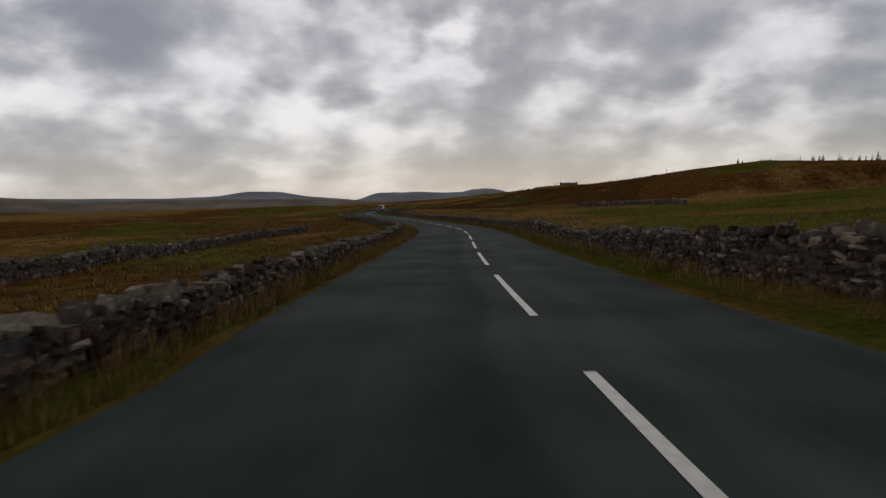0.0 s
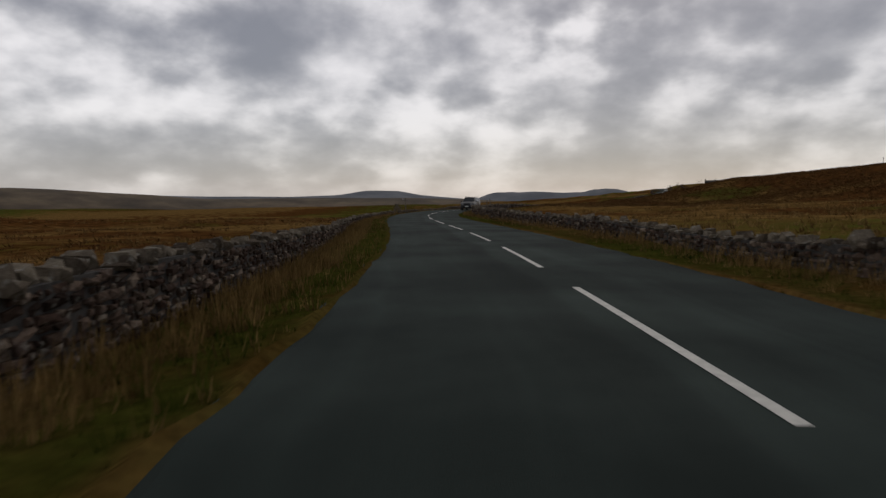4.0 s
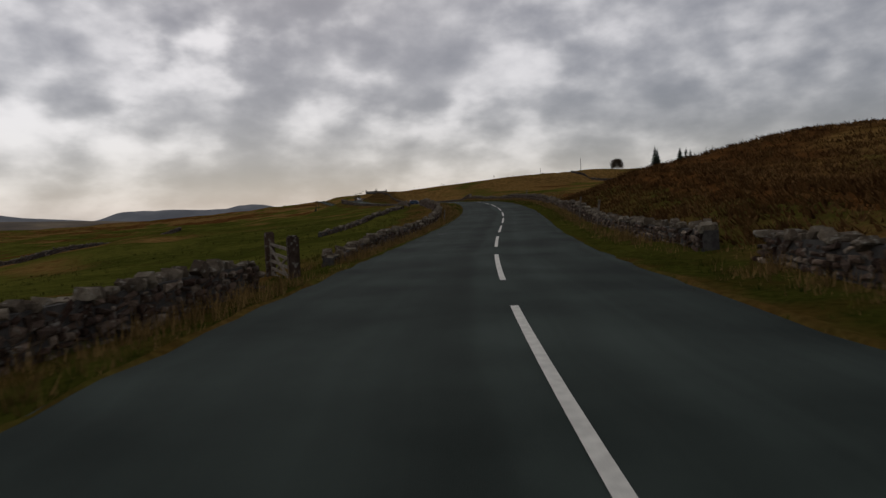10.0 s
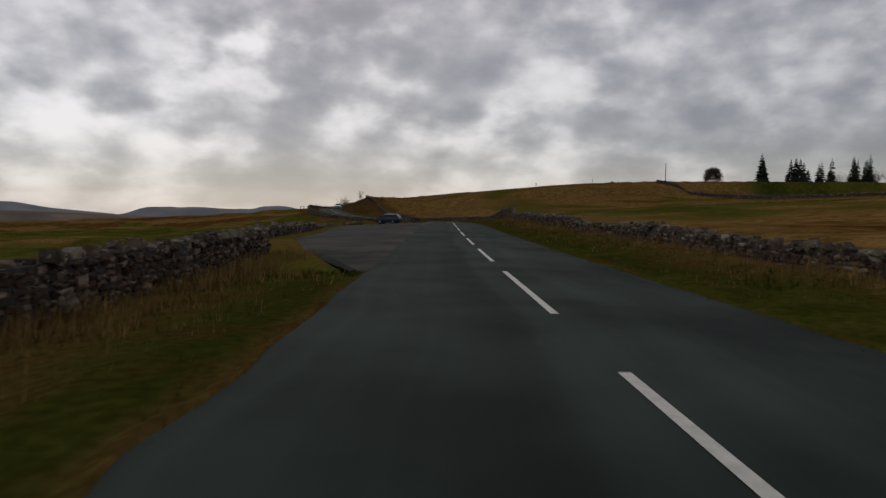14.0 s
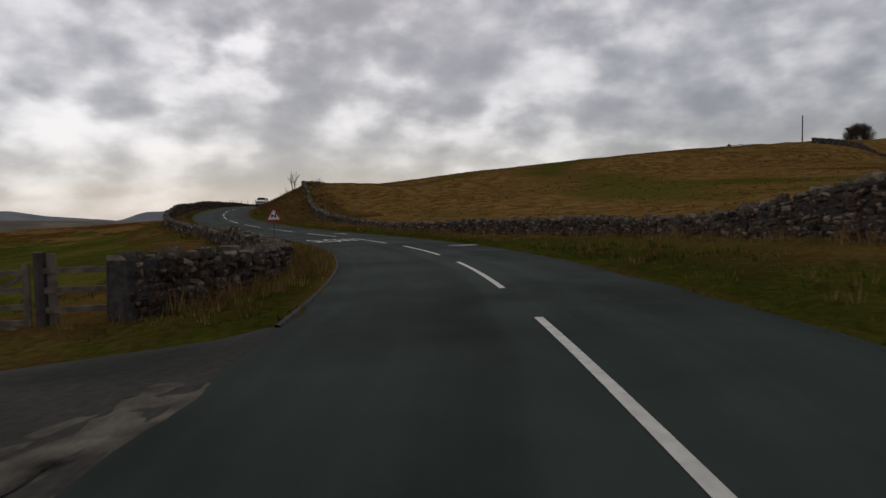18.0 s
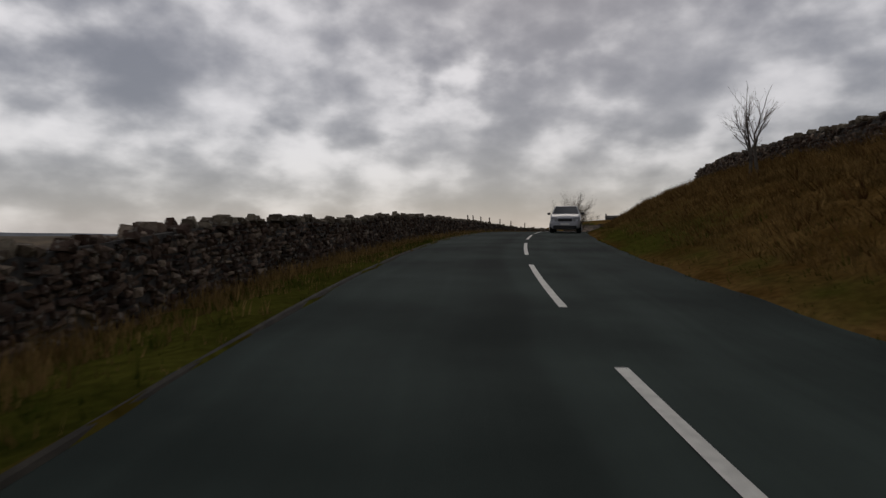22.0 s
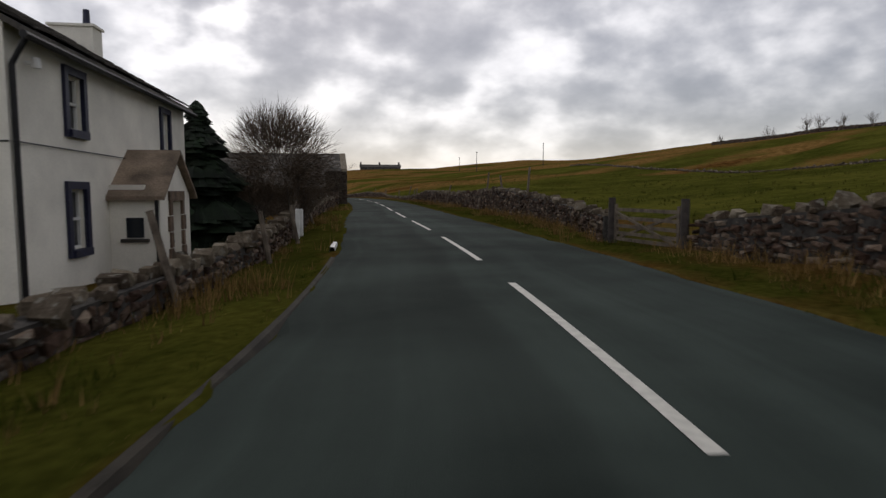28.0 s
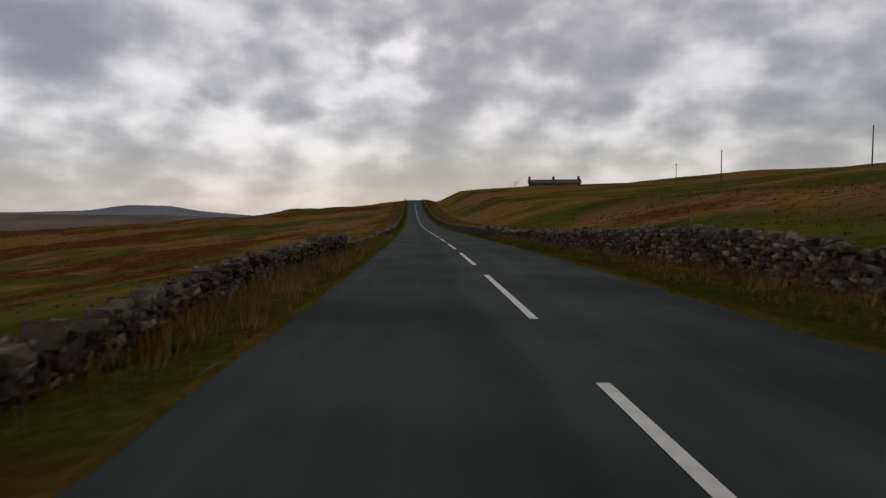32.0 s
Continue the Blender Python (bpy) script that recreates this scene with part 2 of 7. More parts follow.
NEEDLE = material("dark_conifer_needles", (0.018, 0.03, 0.016), 0.8, 1.5, 0.5, 20, 0.0, island_vary=0.5)
LEAF = material("evergreen_shrub_leaves", (0.03, 0.045, 0.016), 0.7, 2, 0.5, 20, 0.0, island_vary=0.5)
BLACK = material("black_plastic", (0.012, 0.012, 0.013), 0.5, 10, 0.2, 80, 0.0)
RUBBER = material("tyre_rubber", (0.02, 0.02, 0.021), 0.85, 10, 0.2, 80, 0.1)


def grass_material(name, a, b, c, scale=1.5):
    m = material(name, a, 0.9, scale, 0.3, 12, 0.0, second=b, island_vary=0.35, spec=0.0)
    return m


GRASS_DRY = grass_material("dry_moor_grass_blades", (0.20, 0.125, 0.045), (0.31, 0.20, 0.075), None)
GRASS_GREEN = grass_material("green_verge_blades", (0.036, 0.058, 0.007), (0.088, 0.102, 0.016), None, 0.6)
GRASS_PASTURE = grass_material("grazed_pasture_blades", (0.075, 0.085, 0.016), (0.14, 0.13, 0.03), None, 0.6)
BRACKEN = grass_material("dead_bracken", (0.12, 0.062, 0.025), (0.195, 0.108, 0.042), None)


def ground_material(name="pasture_and_moor", k=1.0):
    """Pasture and moor: green, straw and russet cover laid by the sheet's own cover attribute, broken up by noise."""
    m = bpy.data.materials.new(name)
    m.use_nodes = True
    t = m.node_tree
    b = t.nodes["Principled BSDF"]
    b.inputs["Roughness"].default_value = 0.95
    b.inputs["Specular IOR Level"].default_value = 0.0
    geo = t.nodes.new("ShaderNodeNewGeometry")
    noises = []
    for s, d in ((0.012, 5), (0.09, 5), (0.9, 5), (7.0, 4)):
        n = t.nodes.new("ShaderNodeTexNoise")
        n.inputs["Scale"].default_value, n.inputs["Detail"].default_value = s, d
        t.links.new(geo.outputs["Position"], n.inputs["Vector"])
        noises.append(n.outputs["Fac"])

    def mth(op, a, b_):
        n = t.nodes.new("ShaderNodeMath")
        n.operation = op
        for i, v in enumerate((a, b_)):
            if isinstance(v, (int, float)):
                n.inputs[i].default_value = v
            else:
                t.links.new(v, n.inputs[i])
        return n.outputs[0]

    def mixc(f, a, c):
        n = t.nodes.new("ShaderNodeMixRGB")
        t.links.new(f, n.inputs[0]) if not isinstance(f, float) else None
        for i, v in ((1, a), (2, c)):
            if isinstance(v, tuple):
                n.inputs[i].default_value = (*v, 1)
            else:
                t.links.new(v, n.inputs[i])
        return n.outputs[0]

    def rng(v, lo, hi):
        n = t.nodes.new("ShaderNodeMapRange")
        n.inputs[1].default_value, n.inputs[2].default_value = lo, hi
        t.links.new(v, n.inputs[0])
        return n.outputs[0]

    cover = t.nodes.new("ShaderNodeAttribute")
    cover.attribute_name = "cover"
    sepc = t.nodes.new("ShaderNodeSeparateColor")
    t.links.new(cover.outputs["Color"], sepc.inputs[0])
    patch = mth("ADD", mth("MULTIPLY", noises[1], 0.6), mth("MULTIPLY", noises[2], 0.4))
    straw = mixc(rng(noises[2], 0.38, 0.62), (0.12 * k, 0.068 * k, 0.019 * k), (0.225 * k, 0.135 * k, 0.045 * k))
    russet = mixc(rng(noises[2], 0.4, 0.62), (0.062 * k, 0.027 * k, 0.009 * k), (0.125 * k, 0.056 * k, 0.017 * k))
    green = mixc(rng(patch, 0.4, 0.6), (0.042 * k, 0.048 * k, 0.008 * k), (0.094 * k, 0.092 * k, 0.017 * k))
    moor = mixc(rng(mth("ADD", sepc.outputs[1], mth("MULTIPLY", mth("SUBTRACT", noises[1], 0.5), 1.6)), 0.35, 0.65), straw, russet)
    cov = mixc(rng(mth("ADD", sepc.outputs[0], mth("MULTIPLY", mth("SUBTRACT", patch, 0.5), 2.2)), 0.3, 0.7), moor, green)
    fine = t.nodes.new("ShaderNodeMixRGB")
    fine.blend_type = "MULTIPLY"
    fine.inputs[0].default_value = 1.0
    r = t.nodes.new("ShaderNodeMapRange")
    r.inputs[1].default_value, r.inputs[2].default_value, r.inputs[3].default_value, r.inputs[4].default_value = 0.3, 0.7, 0.6, 1.15
    t.links.new(noises[3], r.inputs[0])
    t.links.new(cov, fine.inputs[1])
    t.links.new(r.outputs[0], fine.inputs[2])
    # aerial haze put into the colour: ground turns blue-grey with distance
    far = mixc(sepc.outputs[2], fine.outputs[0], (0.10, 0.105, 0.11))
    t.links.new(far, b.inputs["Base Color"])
    bp = t.nodes.new("ShaderNodeBump")
    bp.inputs["Strength"].default_value, bp.inputs["Distance"].default_value = 0.6, 0.15
    t.links.new(mth("ADD", noises[2], mth("MULTIPLY", noises[3], 0.35)), bp.inputs["Height"])
    t.links.new(bp.outputs[0], b.inputs["Normal"])
    return m


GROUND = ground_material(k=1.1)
VERGE_TURF = ground_material("damp_verge_turf", 0.72)


def asphalt_material():
    """Worn tarmac, a little paler and smoother where wheels run; the sheet's own across attribute gives metres from the middle."""
    m = material("worn_asphalt", (0.035, 0.0475, 0.042), 0.9, 0.35, 0.22, 130, 0.35, second=(0.052, 0.068, 0.060), spec=0.05)
    t = m.node_tree
    b = t.nodes["Principled BSDF"]
    base = b.inputs["Base Color"].links[0].from_socket
    across = t.nodes.new("ShaderNodeAttribute")
    across.attribute_name = "across"
    geo = t.nodes.new("ShaderNodeNewGeometry")
    wander = t.nodes.new("ShaderNodeTexNoise")
    wander.inputs["Scale"].default_value = 0.12
    t.links.new(geo.outputs["Position"], wander.inputs["Vector"])
    add = t.nodes.new("ShaderNodeMath")
    add.operation = "MULTIPLY_ADD"
    t.links.new(wander.outputs["Fac"], add.inputs[0])
    add.inputs[1].default_value = 1.2
    t.links.new(across.outputs["Fac"], add.inputs[2])
    streak = t.nodes.new("ShaderNodeTexNoise")
    streak.noise_dimensions = "1D"
    streak.inputs["Scale"].default_value, streak.inputs["Detail"].default_value = 1.1, 4.0
    t.links.new(add.outputs[0], streak.inputs["W"])
    r = t.nodes.new("ShaderNodeMapRange")
    r.inputs[1].default_value, r.inputs[2].default_value, r.inputs[3].default_value, r.inputs[4].default_value = 0.3, 0.7, 0.72, 1.22
    t.links.new(streak.outputs["Fac"], r.inputs[0])
    mul = t.nodes.new("ShaderNodeMixRGB")
    mul.blend_type = "MULTIPLY"
    mul.inputs[0].default_value = 1.0
    t.links.new(base, mul.inputs[1])
    t.links.new(r.outputs[0], mul.inputs[2])
    t.links.new(mul.outputs[0], b.inputs["Base Color"])
    return m


ASPHALT = asphalt_material()
LAYBY = material("potholed_muddy_tarmac", (0.050, 0.055, 0.049), 0.9, 0.33, 0.4, 11, 0.8, second=(0.085, 0.081, 0.068), spec=0.05)


# ---- the road's line: bend (1/1000 per metre, left positive) every 8 m and gradient (%) every 16 m from s = -20 ----
BEND = [
    0.68, -0.05, -0.78, -1.47, -1.71, -0.92, 1.02, 3.72, 5.87, 5.71, 3.87, 2.04,
    1.43, 1.80, 2.45, 3.50, 4.27, 3.40, 1.00, -2.32, -5.89, -8.93, -10.53, -10.33,
    -9.55, -9.11, -8.50, -7.49, -6.15, -4.97, -4.57, -4.25, -3.20, -1.42, 0.73, 2.93,
    4.55, 4.68, 3.81, 2.80, 1.50, 0.27, -0.13, -0.03, 0.06, -0.03, -0.26, -0.46,
    -0.38, -0.23, -0.34, -0.62, -0.37, 2.30, 8.63, 15.70, 18.26, 14.96, 8.51, 1.88,
    -3.41, -6.66, -8.00, -8.14, -7.67, -6.75, -5.54, -4.74, -5.22, -6.97, -9.21, -10.69,
    -10.14, -7.66, -3.99, 0.37, 4.49, 7.53, 9.11, 9.43, 8.94, 7.51, 4.38, 1.01,
    -0.92, -0.63, 1.11, 2.80, 3.96, 4.36, 3.41, 1.75, 0.22, -1.20,
]
GRADE = [
    -4.21, -3.96, -3.36, -2.46, -2.25, -2.18, -1.78, -1.22, -0.84, -0.61, -0.31, 0.05,
    -0.13, -0.86, -1.51, -1.15, 0.26, 2.15, 3.67, 3.56, 1.76, 0.22, 0.33, 1.05,
    1.18, 0.40, -0.45, -0.52, -0.29, 1.00, 2.86, 4.20, 4.75, 4.40, 2.67, 0.11,
    -1.74, -2.50, -2.54, -1.95, -0.84, 0.52, 0.69, 0.54, 0.43, 0.25, 0.06,
]

# ---- the road's line and level ----
STEP = 1.0
AHEAD = np.arange(-60.0, 1400.0, STEP)
bend = np.interp(AHEAD, -20 + 8.0 * np.arange(len(BEND)), np.array(BEND) / 1000, left=0.0, right=0.0)
bend[(AHEAD > 716) & (AHEAD < 760)] = 0.0006
grade = np.interp(AHEAD, -20 + 16.0 * np.arange(len(GRADE)), np.array(GRADE) / 100)
tail = AHEAD > 712
grade[tail] = np.interp(AHEAD[tail], (712, 740, 790, 860, 930, 1000, 1030, 1060, 1400), (-0.004, -0.012, -0.01, 0.02, 0.05, 0.07, 0.05, -0.03, -0.04))
turn_at = np.cumsum(bend) * STEP
zero = int(60 / STEP)
turn_at -= turn_at[zero]
LX = np.cumsum(-np.sin(turn_at)) * STEP
LY = np.cumsum(np.cos(turn_at)) * STEP
LZ = np.cumsum(grade) * STEP
LX, LY, LZ = LX - LX[zero], LY - LY[zero], LZ - LZ[zero]
LEVEL = np.convolve(np.pad(LZ, 40, mode="edge"), np.ones(81) / 81, mode="valid")


def on_road(s, d=0.0, up=0.0):
    """The place d metres right of the centre line at s metres along it."""
    a = np.interp(s, AHEAD, turn_at)
    return np.stack([np.interp(s, AHEAD, LX) + np.cos(a) * d, np.interp(s, AHEAD, LY) + np.sin(a) * d, np.interp(s, AHEAD, LZ) + up + 0 * np.asarray(d)], -1)


def heading(s):
    return float(np.degrees(np.interp(s, AHEAD, turn_at)))


CURVE = np.gradient(turn_at[::2], AHEAD[::2])


def nearest(x, y):
    """s and d of places in the plan, in chunks."""
    x, y = np.ravel(x), np.ravel(y)
    ss, dd = np.empty(len(x)), np.empty(len(x))
    lx, ly = LX[::2], LY[::2]
    for i in range(0, len(x), 4000):
        q = slice(i, i + 4000)
        dist = (x[q, None] - lx) ** 2 + (y[q, None] - ly) ** 2
        k = dist.argmin(1)
        a = turn_at[::2][k]
        along = -np.sin(a) * (x[q] - lx[k]) + np.cos(a) * (y[q] - ly[k])
        near = np.sqrt(dist[np.arange(len(k)), k])
        side = np.cos(a) * (x[q] - lx[k]) + np.sin(a) * (y[q] - ly[k])
        ss[q] = AHEAD[::2][k] + np.clip(along / np.maximum(1 + CURVE[k] * side, 0.12), -1.5, 1.5)
        dd[q] = np.where(side >= 0, 1, -1) * near
    return ss, dd


# ---- the lie of the land: height over the road by distance from it, at stations along it ----
OUT_L = (3.0, 4.5, 7.5, 12, 25, 60, 130, 300, 800, 2000, 6000)
LAND_L = {
    -60: (-0.05, -0.15, -0.55, -0.9, -1.6, -3.0, -3.2, -3, -6, -32, -115),
    60: (-0.05, -0.15, -0.65, -0.9, -1.4, -2.4, -2.6, -2.5, -6, -32, -115),
    150: (-0.05, -0.2, -0.8, -0.8, -0.7, -0.6, -0.4, -1, -5, -32, -115),
    190: (-0.05, -0.2, -0.5, -0.8, -1.3, -2.9, -5.5, -9, -14, -36, -115),
    250: (-0.05, -0.3, -0.8, -1.3, -2.9, -5.6, -9.5, -15, -24, -48, -115),
    320: (-0.05, -0.15, -0.4, -0.7, -2.2, -5.6, -11, -18, -30, -56, -115),
    352: (-0.05, -0.1, -0.3, -0.7, -2.1, -5.4, -11, -19, -32, -56, -115),
    390: (-0.05, -0.2, -0.6, -1.15, -2.2, -4.5, -10, -20, -34, -58, -115),
    415: (-0.05, -0.15, -0.4, -0.7, -2.1, -5.5, -11, -20, -34, -58, -115),
    440: (-0.05, -0.15, -0.4, -0.45, -2.3, -6.5, -12, -21, -35, -58, -115),
    470: (-0.05, -0.2, -0.75, -1.8, -3.8, -8.2, -13, -21, -34, -58, -115),
    500: (-0.05, -0.15, -0.75, -2.3, -5.3, -9.2, -13, -20, -32, -56, -115),
    540: (-0.05, -0.1, -0.45, -1.8, -5.3, -9.0, -12, -18, -30, -54, -115),
    585: (-0.05, -0.2, -1.5, -3.2, -5.0, -6.5, -9, -15, -28, -52, -115),
    625: (-0.05, -0.2, -0.5, -0.6, -1.5, -4.5, -8, -14, -26, -50, -115),
    690: (-0.05, -0.2, -0.7, -1.4, -4.0, -9.0, -15, -22, -28, -44, -115),
    800: (-0.05, -0.2, -0.9, -1.6, -4.0, -9.0, -14, -21, -27, -42, -115),
    1000: (-0.05, -0.2, -0.5, -0.8, -2.0, -5.0, -11, -20, -27, -42, -115),
}
OUT_R = (3.0, 4.5, 7.0, 12, 25, 60, 110, 180, 320, 800, 2500, 6000)
LAND_R = {
    -60: (-0.05, 0, 0.15, 0.5, 1.3, 4, 8.5, 14, 18, 19, -10, -80),
    60: (-0.05, -0.1, 0, 0.4, 1, 3, 6.2, 10, 14, 15, -10, -80),
    140: (-0.05, -0.05, 0, 0.2, 0.6, 1.8, 3.4, 5.5, 9, 10, -14, -80),
    200: (-0.05, -0.05, 0.2, 0.71, -0.0992, 0.828, 4.11, 9.48, 11.00, 11.00, -14, -80),
    235: (-0.05, 0, 0.3, 1.66, 0.327, 4.44, 11.57, 13.73, 13.00, 12.00, -14, -80),
    268: (-0.05, 0, 0.3, 3.11, 5.62, 9.00, 15.38, 12.73, 12.00, 12.00, -14, -80),
    292: (-0.05, 0, 0.1, 0.843, 1.64, 3.06, 6.71, 8.06, 12.00, 12.00, -14, -80),
    310: (-0.05, 0, 0.1, 0.813, 1.93, 3.16, 6.22, 8.71, 12.00, 12.00, -14, -80),
    365: (-0.05, 0.1, 0.4, 0.898, 0.799, 3.25, 6.70, 10.00, 14.00, 14.00, -12, -80),
    405: (-0.05, 0.15, 0.5, 1.09, 2.30, 4.50, 6.96, 11.89, 16.00, 16.00, -12, -80),
    440: (-0.05, 0, 0.1, 0.371, 1.29, 4.65, 6.42, 10.15, 14.89, 15.00, -12, -80),
    468: (-0.05, 0, 0.12, 0.587, 2.24, 6.0, 8.2, 10.37, 15.00, 15.00, -12, -80),
    480: (-0.05, 0.35, 1.20, 1.86, 2.5, 7.0, 7.8, 11, 15.00, 15.00, -12, -80),
    490: (-0.05, 0.5, 1.45, 4.00, 3.2, 8.0, 9.3, 11, 15.00, 15.00, -12, -80),
    540: (-0.05, 0.5, 2.15, 4.2, 4.3, 8.2, 11.8, 7.5, 18.00, 18.00, -12, -80),
    580: (-0.05, 0.3, 1.40, 4.01, 5.34, 5.8, 11.38, 12.22, 13.00, 20.00, -12, -80),
    610: (-0.05, 0.1, 0.636, 5.20, 4.60, 6.82, 11.58, 13.22, 14.00, 18.00, -12, -80),
    640: (-0.05, 0, 0.09, 0.25, 1.60, 5.94, 10.03, 13.07, 15.65, 16.00, -12, -80),
    700: (-0.05, -0.1, -0.1, 0.3, 1.3, 4.32, 14.8, 22.6, 13.95, 16, -12, -80),
    800: (-0.05, -0.1, 0.1, 0.5, 3.98, 6.73, 14.2, 23.8, 17, 17, -12, -80),
    1000: (-0.05, 0, 0.2, -0.85, 5.44, 7.96, 8.72, 17.24, 3, 0, -30, -100),
}


def profile(s, d):
    z = np.empty(len(s))
    for side, out, land in ((-1, OUT_L, LAND_L), (1, OUT_R, LAND_R)):
        pick = (d * side) >= 0
        stations = np.array(list(land))
        table = np.array(list(land.values()))
        a, b = np.abs(d[pick]), s[pick]
        k = np.clip(np.searchsorted(stations, b) - 1, 0, len(stations) - 2)
        f = np.clip((b - stations[k]) / (stations[k + 1] - stations[k]), 0, 1)
        f = f * f * (3 - 2 * f)
        rows = np.stack([np.interp(a, out, row) for row in table])
        n = np.arange(len(a))
        z[pick] = rows[k, n] * (1 - f) + rows[k + 1, n] * f
    return z


def wave(x, y, size, seed):
    """Smooth value noise in plain arrays."""
    rs = np.random.RandomState(seed)
    g = rs.rand(64, 64)
    u, v = x / size, y / size
    i, j = np.floor(u).astype(int), np.floor(v).astype(int)
    fu, fv = u - i, v - j
    fu, fv = fu * fu * (3 - 2 * fu), fv * fv * (3 - 2 * fv)
    p = lambda a, b: g[a % 64, b % 64]
    return (p(i, j) * (1 - fu) + p(i + 1, j) * fu) * (1 - fv) + (p(i, j + 1) * (1 - fu) + p(i + 1, j + 1) * fu) * fv - 0.5


def land(x, y, sink=True):
    """Height of the ground at places in the plan."""
    x, y = np.ravel(np.asarray(x, float)), np.ravel(np.asarray(y, float))
    s, d = nearest(x, y)
    a = np.abs(d)
    w = np.clip((a - 5) / 20, 0, 1)
    z = np.interp(s, AHEAD, LZ) * (1 - w) + np.interp(s, AHEAD, LEVEL) * w + profile(s, d)
    z += wave(x, y, 5, 1) * np.where(d > 30, 0.2, 0.5) * np.clip((a - 8) / 12, 0, 1) + wave(x, y, 23, 2) * (0.8 + 1.6 * (d < 0)) * np.clip((a - 14) / 40, 0, 1)
    z += wave(x, y, 110, 3) * 6 * np.clip((a - 60) / 300, 0, 1) + wave(x, y, 520, 4) * 22 * np.clip((a - 250) / 1200, 0, 1)
    if sink:
        z -= 0.12 * np.clip((10.5 - a) / 1.5, 0, 1) + 0.3 * np.clip((5.0 - a) / 1.2, 0, 1)
    return z, s, d


def mesh_object(name, verts, faces, mat, parent=None, smooth=False):
    me = bpy.data.meshes.new(name)
    me.from_pydata([tuple(v) for v in np.asarray(verts).tolist()], [], [tuple(f) for f in (faces.tolist() if hasattr(faces, "tolist") else faces)])
    if smooth:
        me.polygons.foreach_set("use_smooth", np.ones(len(me.polygons), bool))
    me.materials.append(mat)
    ob = new(name, me)
    if parent:
        ob.parent = parent
    return ob


def sheet_faces(nu, nv):
    i, j = np.meshgrid(np.arange(nu - 1), np.arange(nv - 1), indexing="ij")
    k = (i * nv + j).ravel()
    return np.stack([k, k + nv, k + nv + 1, k + 1], 1)


def growing(lo, hi, step, limit_lo, limit_hi):
    mid = list(np.arange(lo, hi, step))
    a, w = [], step
    x = lo
    while x > limit_lo:
        w *= 1.14
        x -= w
        a.append(x)
    b, w, x = [], step, mid[-1]
    while x < limit_hi:
        w *= 1.14
        x += w
        b.append(x)
    return np.array(a[::-1] + mid + b)


gx, gy = growing(-70, 260, 2.2, -4700, 4700), growing(-40, 900, 2.2, -2500, 4800)
px, py = np.meshgrid(gx, gy, indexing="ij")
pz, ps, pd = land(px, py)
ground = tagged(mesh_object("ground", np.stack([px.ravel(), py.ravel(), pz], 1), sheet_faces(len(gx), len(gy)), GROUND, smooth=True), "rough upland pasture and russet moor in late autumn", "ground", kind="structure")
# cover: red = how green the sward is, green = how much bracken, blue = share of painted haze, by distance
green = np.where(pd < 0, np.interp(ps, (0, 60, 110, 200, 224, 236, 330, 420, 690, 780, 850), (0.62, 0.55, 0.2, 0.2, 0.25, 0.88, 0.85, 0.8, 0.95, 0.7, 0.1)), np.interp(ps, (0, 90, 130, 200, 290, 320, 345, 400, 440, 470, 600, 615, 760, 800), (0.62, 0.5, 0.15, 0.02, 0.05, 0.55, 0.5, 0.42, 0.36, 0.26, 0.32, 0.8, 0.75, 0.3)))
far_l = np.clip((np.abs(pd) - np.interp(ps, (560, 640), (120, 200))) / 150, 0, 1) * (pd < 0)
green = green * (1 - far_l) + 0.22 * far_l
far_r = np.clip((pd - 70) / 60, 0, 1)
green = green * (1 - far_r) + np.interp(ps, (0, 300, 420, 600, 650, 800), (0.1, 0.5, 0.3, 0.3, 0.75, 0.35)) * far_r
gx_, gy_ = px.ravel(), py.ravel()
green = np.clip(green + (1.5 * wave(gx_, gy_ * 1.6, 26, 21) + 0.9 * wave(gx_, gy_, 9, 22)) * np.clip((np.abs(pd) - 8) / 8, 0, 1), 0, 1)
brack = np.where(pd > 0, np.interp(ps, (0, 120, 180, 205, 290, 320, 430, 470, 600, 640), (0.35, 0.4, 0.6, 0.8, 0.7, 0.3, 0.3, 0.3, 0.25, 0.2)), np.interp(ps, (0, 200, 240), (0.78, 0.75, 0.45)))
brack = np.clip(brack + 1.1 * wave(gx_ * 1.3, gy_ * 2.0, 34, 23) * np.clip((np.abs(pd) - 8) / 8, 0, 1), 0, 1)
valley = np.clip((np.abs(pd) - 220) / 160, 0, 1) * (pd < 0)
green = np.clip(green * (1 - valley) + (0.18 + 1.5 * wave(gx_, gy_, 240, 25)) * valley, 0, 1)
brack = np.clip(brack * (1 - valley) + (0.42 + 2.2 * wave(gx_, gy_, 150, 26)) * valley, 0, 1)
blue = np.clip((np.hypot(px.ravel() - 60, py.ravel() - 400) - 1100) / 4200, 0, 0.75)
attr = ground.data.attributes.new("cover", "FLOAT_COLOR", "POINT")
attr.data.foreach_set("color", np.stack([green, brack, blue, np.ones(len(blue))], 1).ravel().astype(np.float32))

# ---- the carriageway ----
HALF_L, HALF_R = 3.25, 3.05


def half_left(s):
    """Width of the nearside lane: broad on the moor, pinched beside the cottages and the barn."""
    return np.interp(s, (0, 95, 160, 200, 240, 298, 330, 412, 450, 519, 560, 600, 625, 648, 660, 674, 684, 695, 720), (3.75, 3.6, 3.7, 3.95, 3.7, 3.45, 3.2, 3.2, 3.35, 3.65, 3.5, 3.2, 2.95, 2.95, 2.5, 2.65, 2.8, 3.35, 3.2))




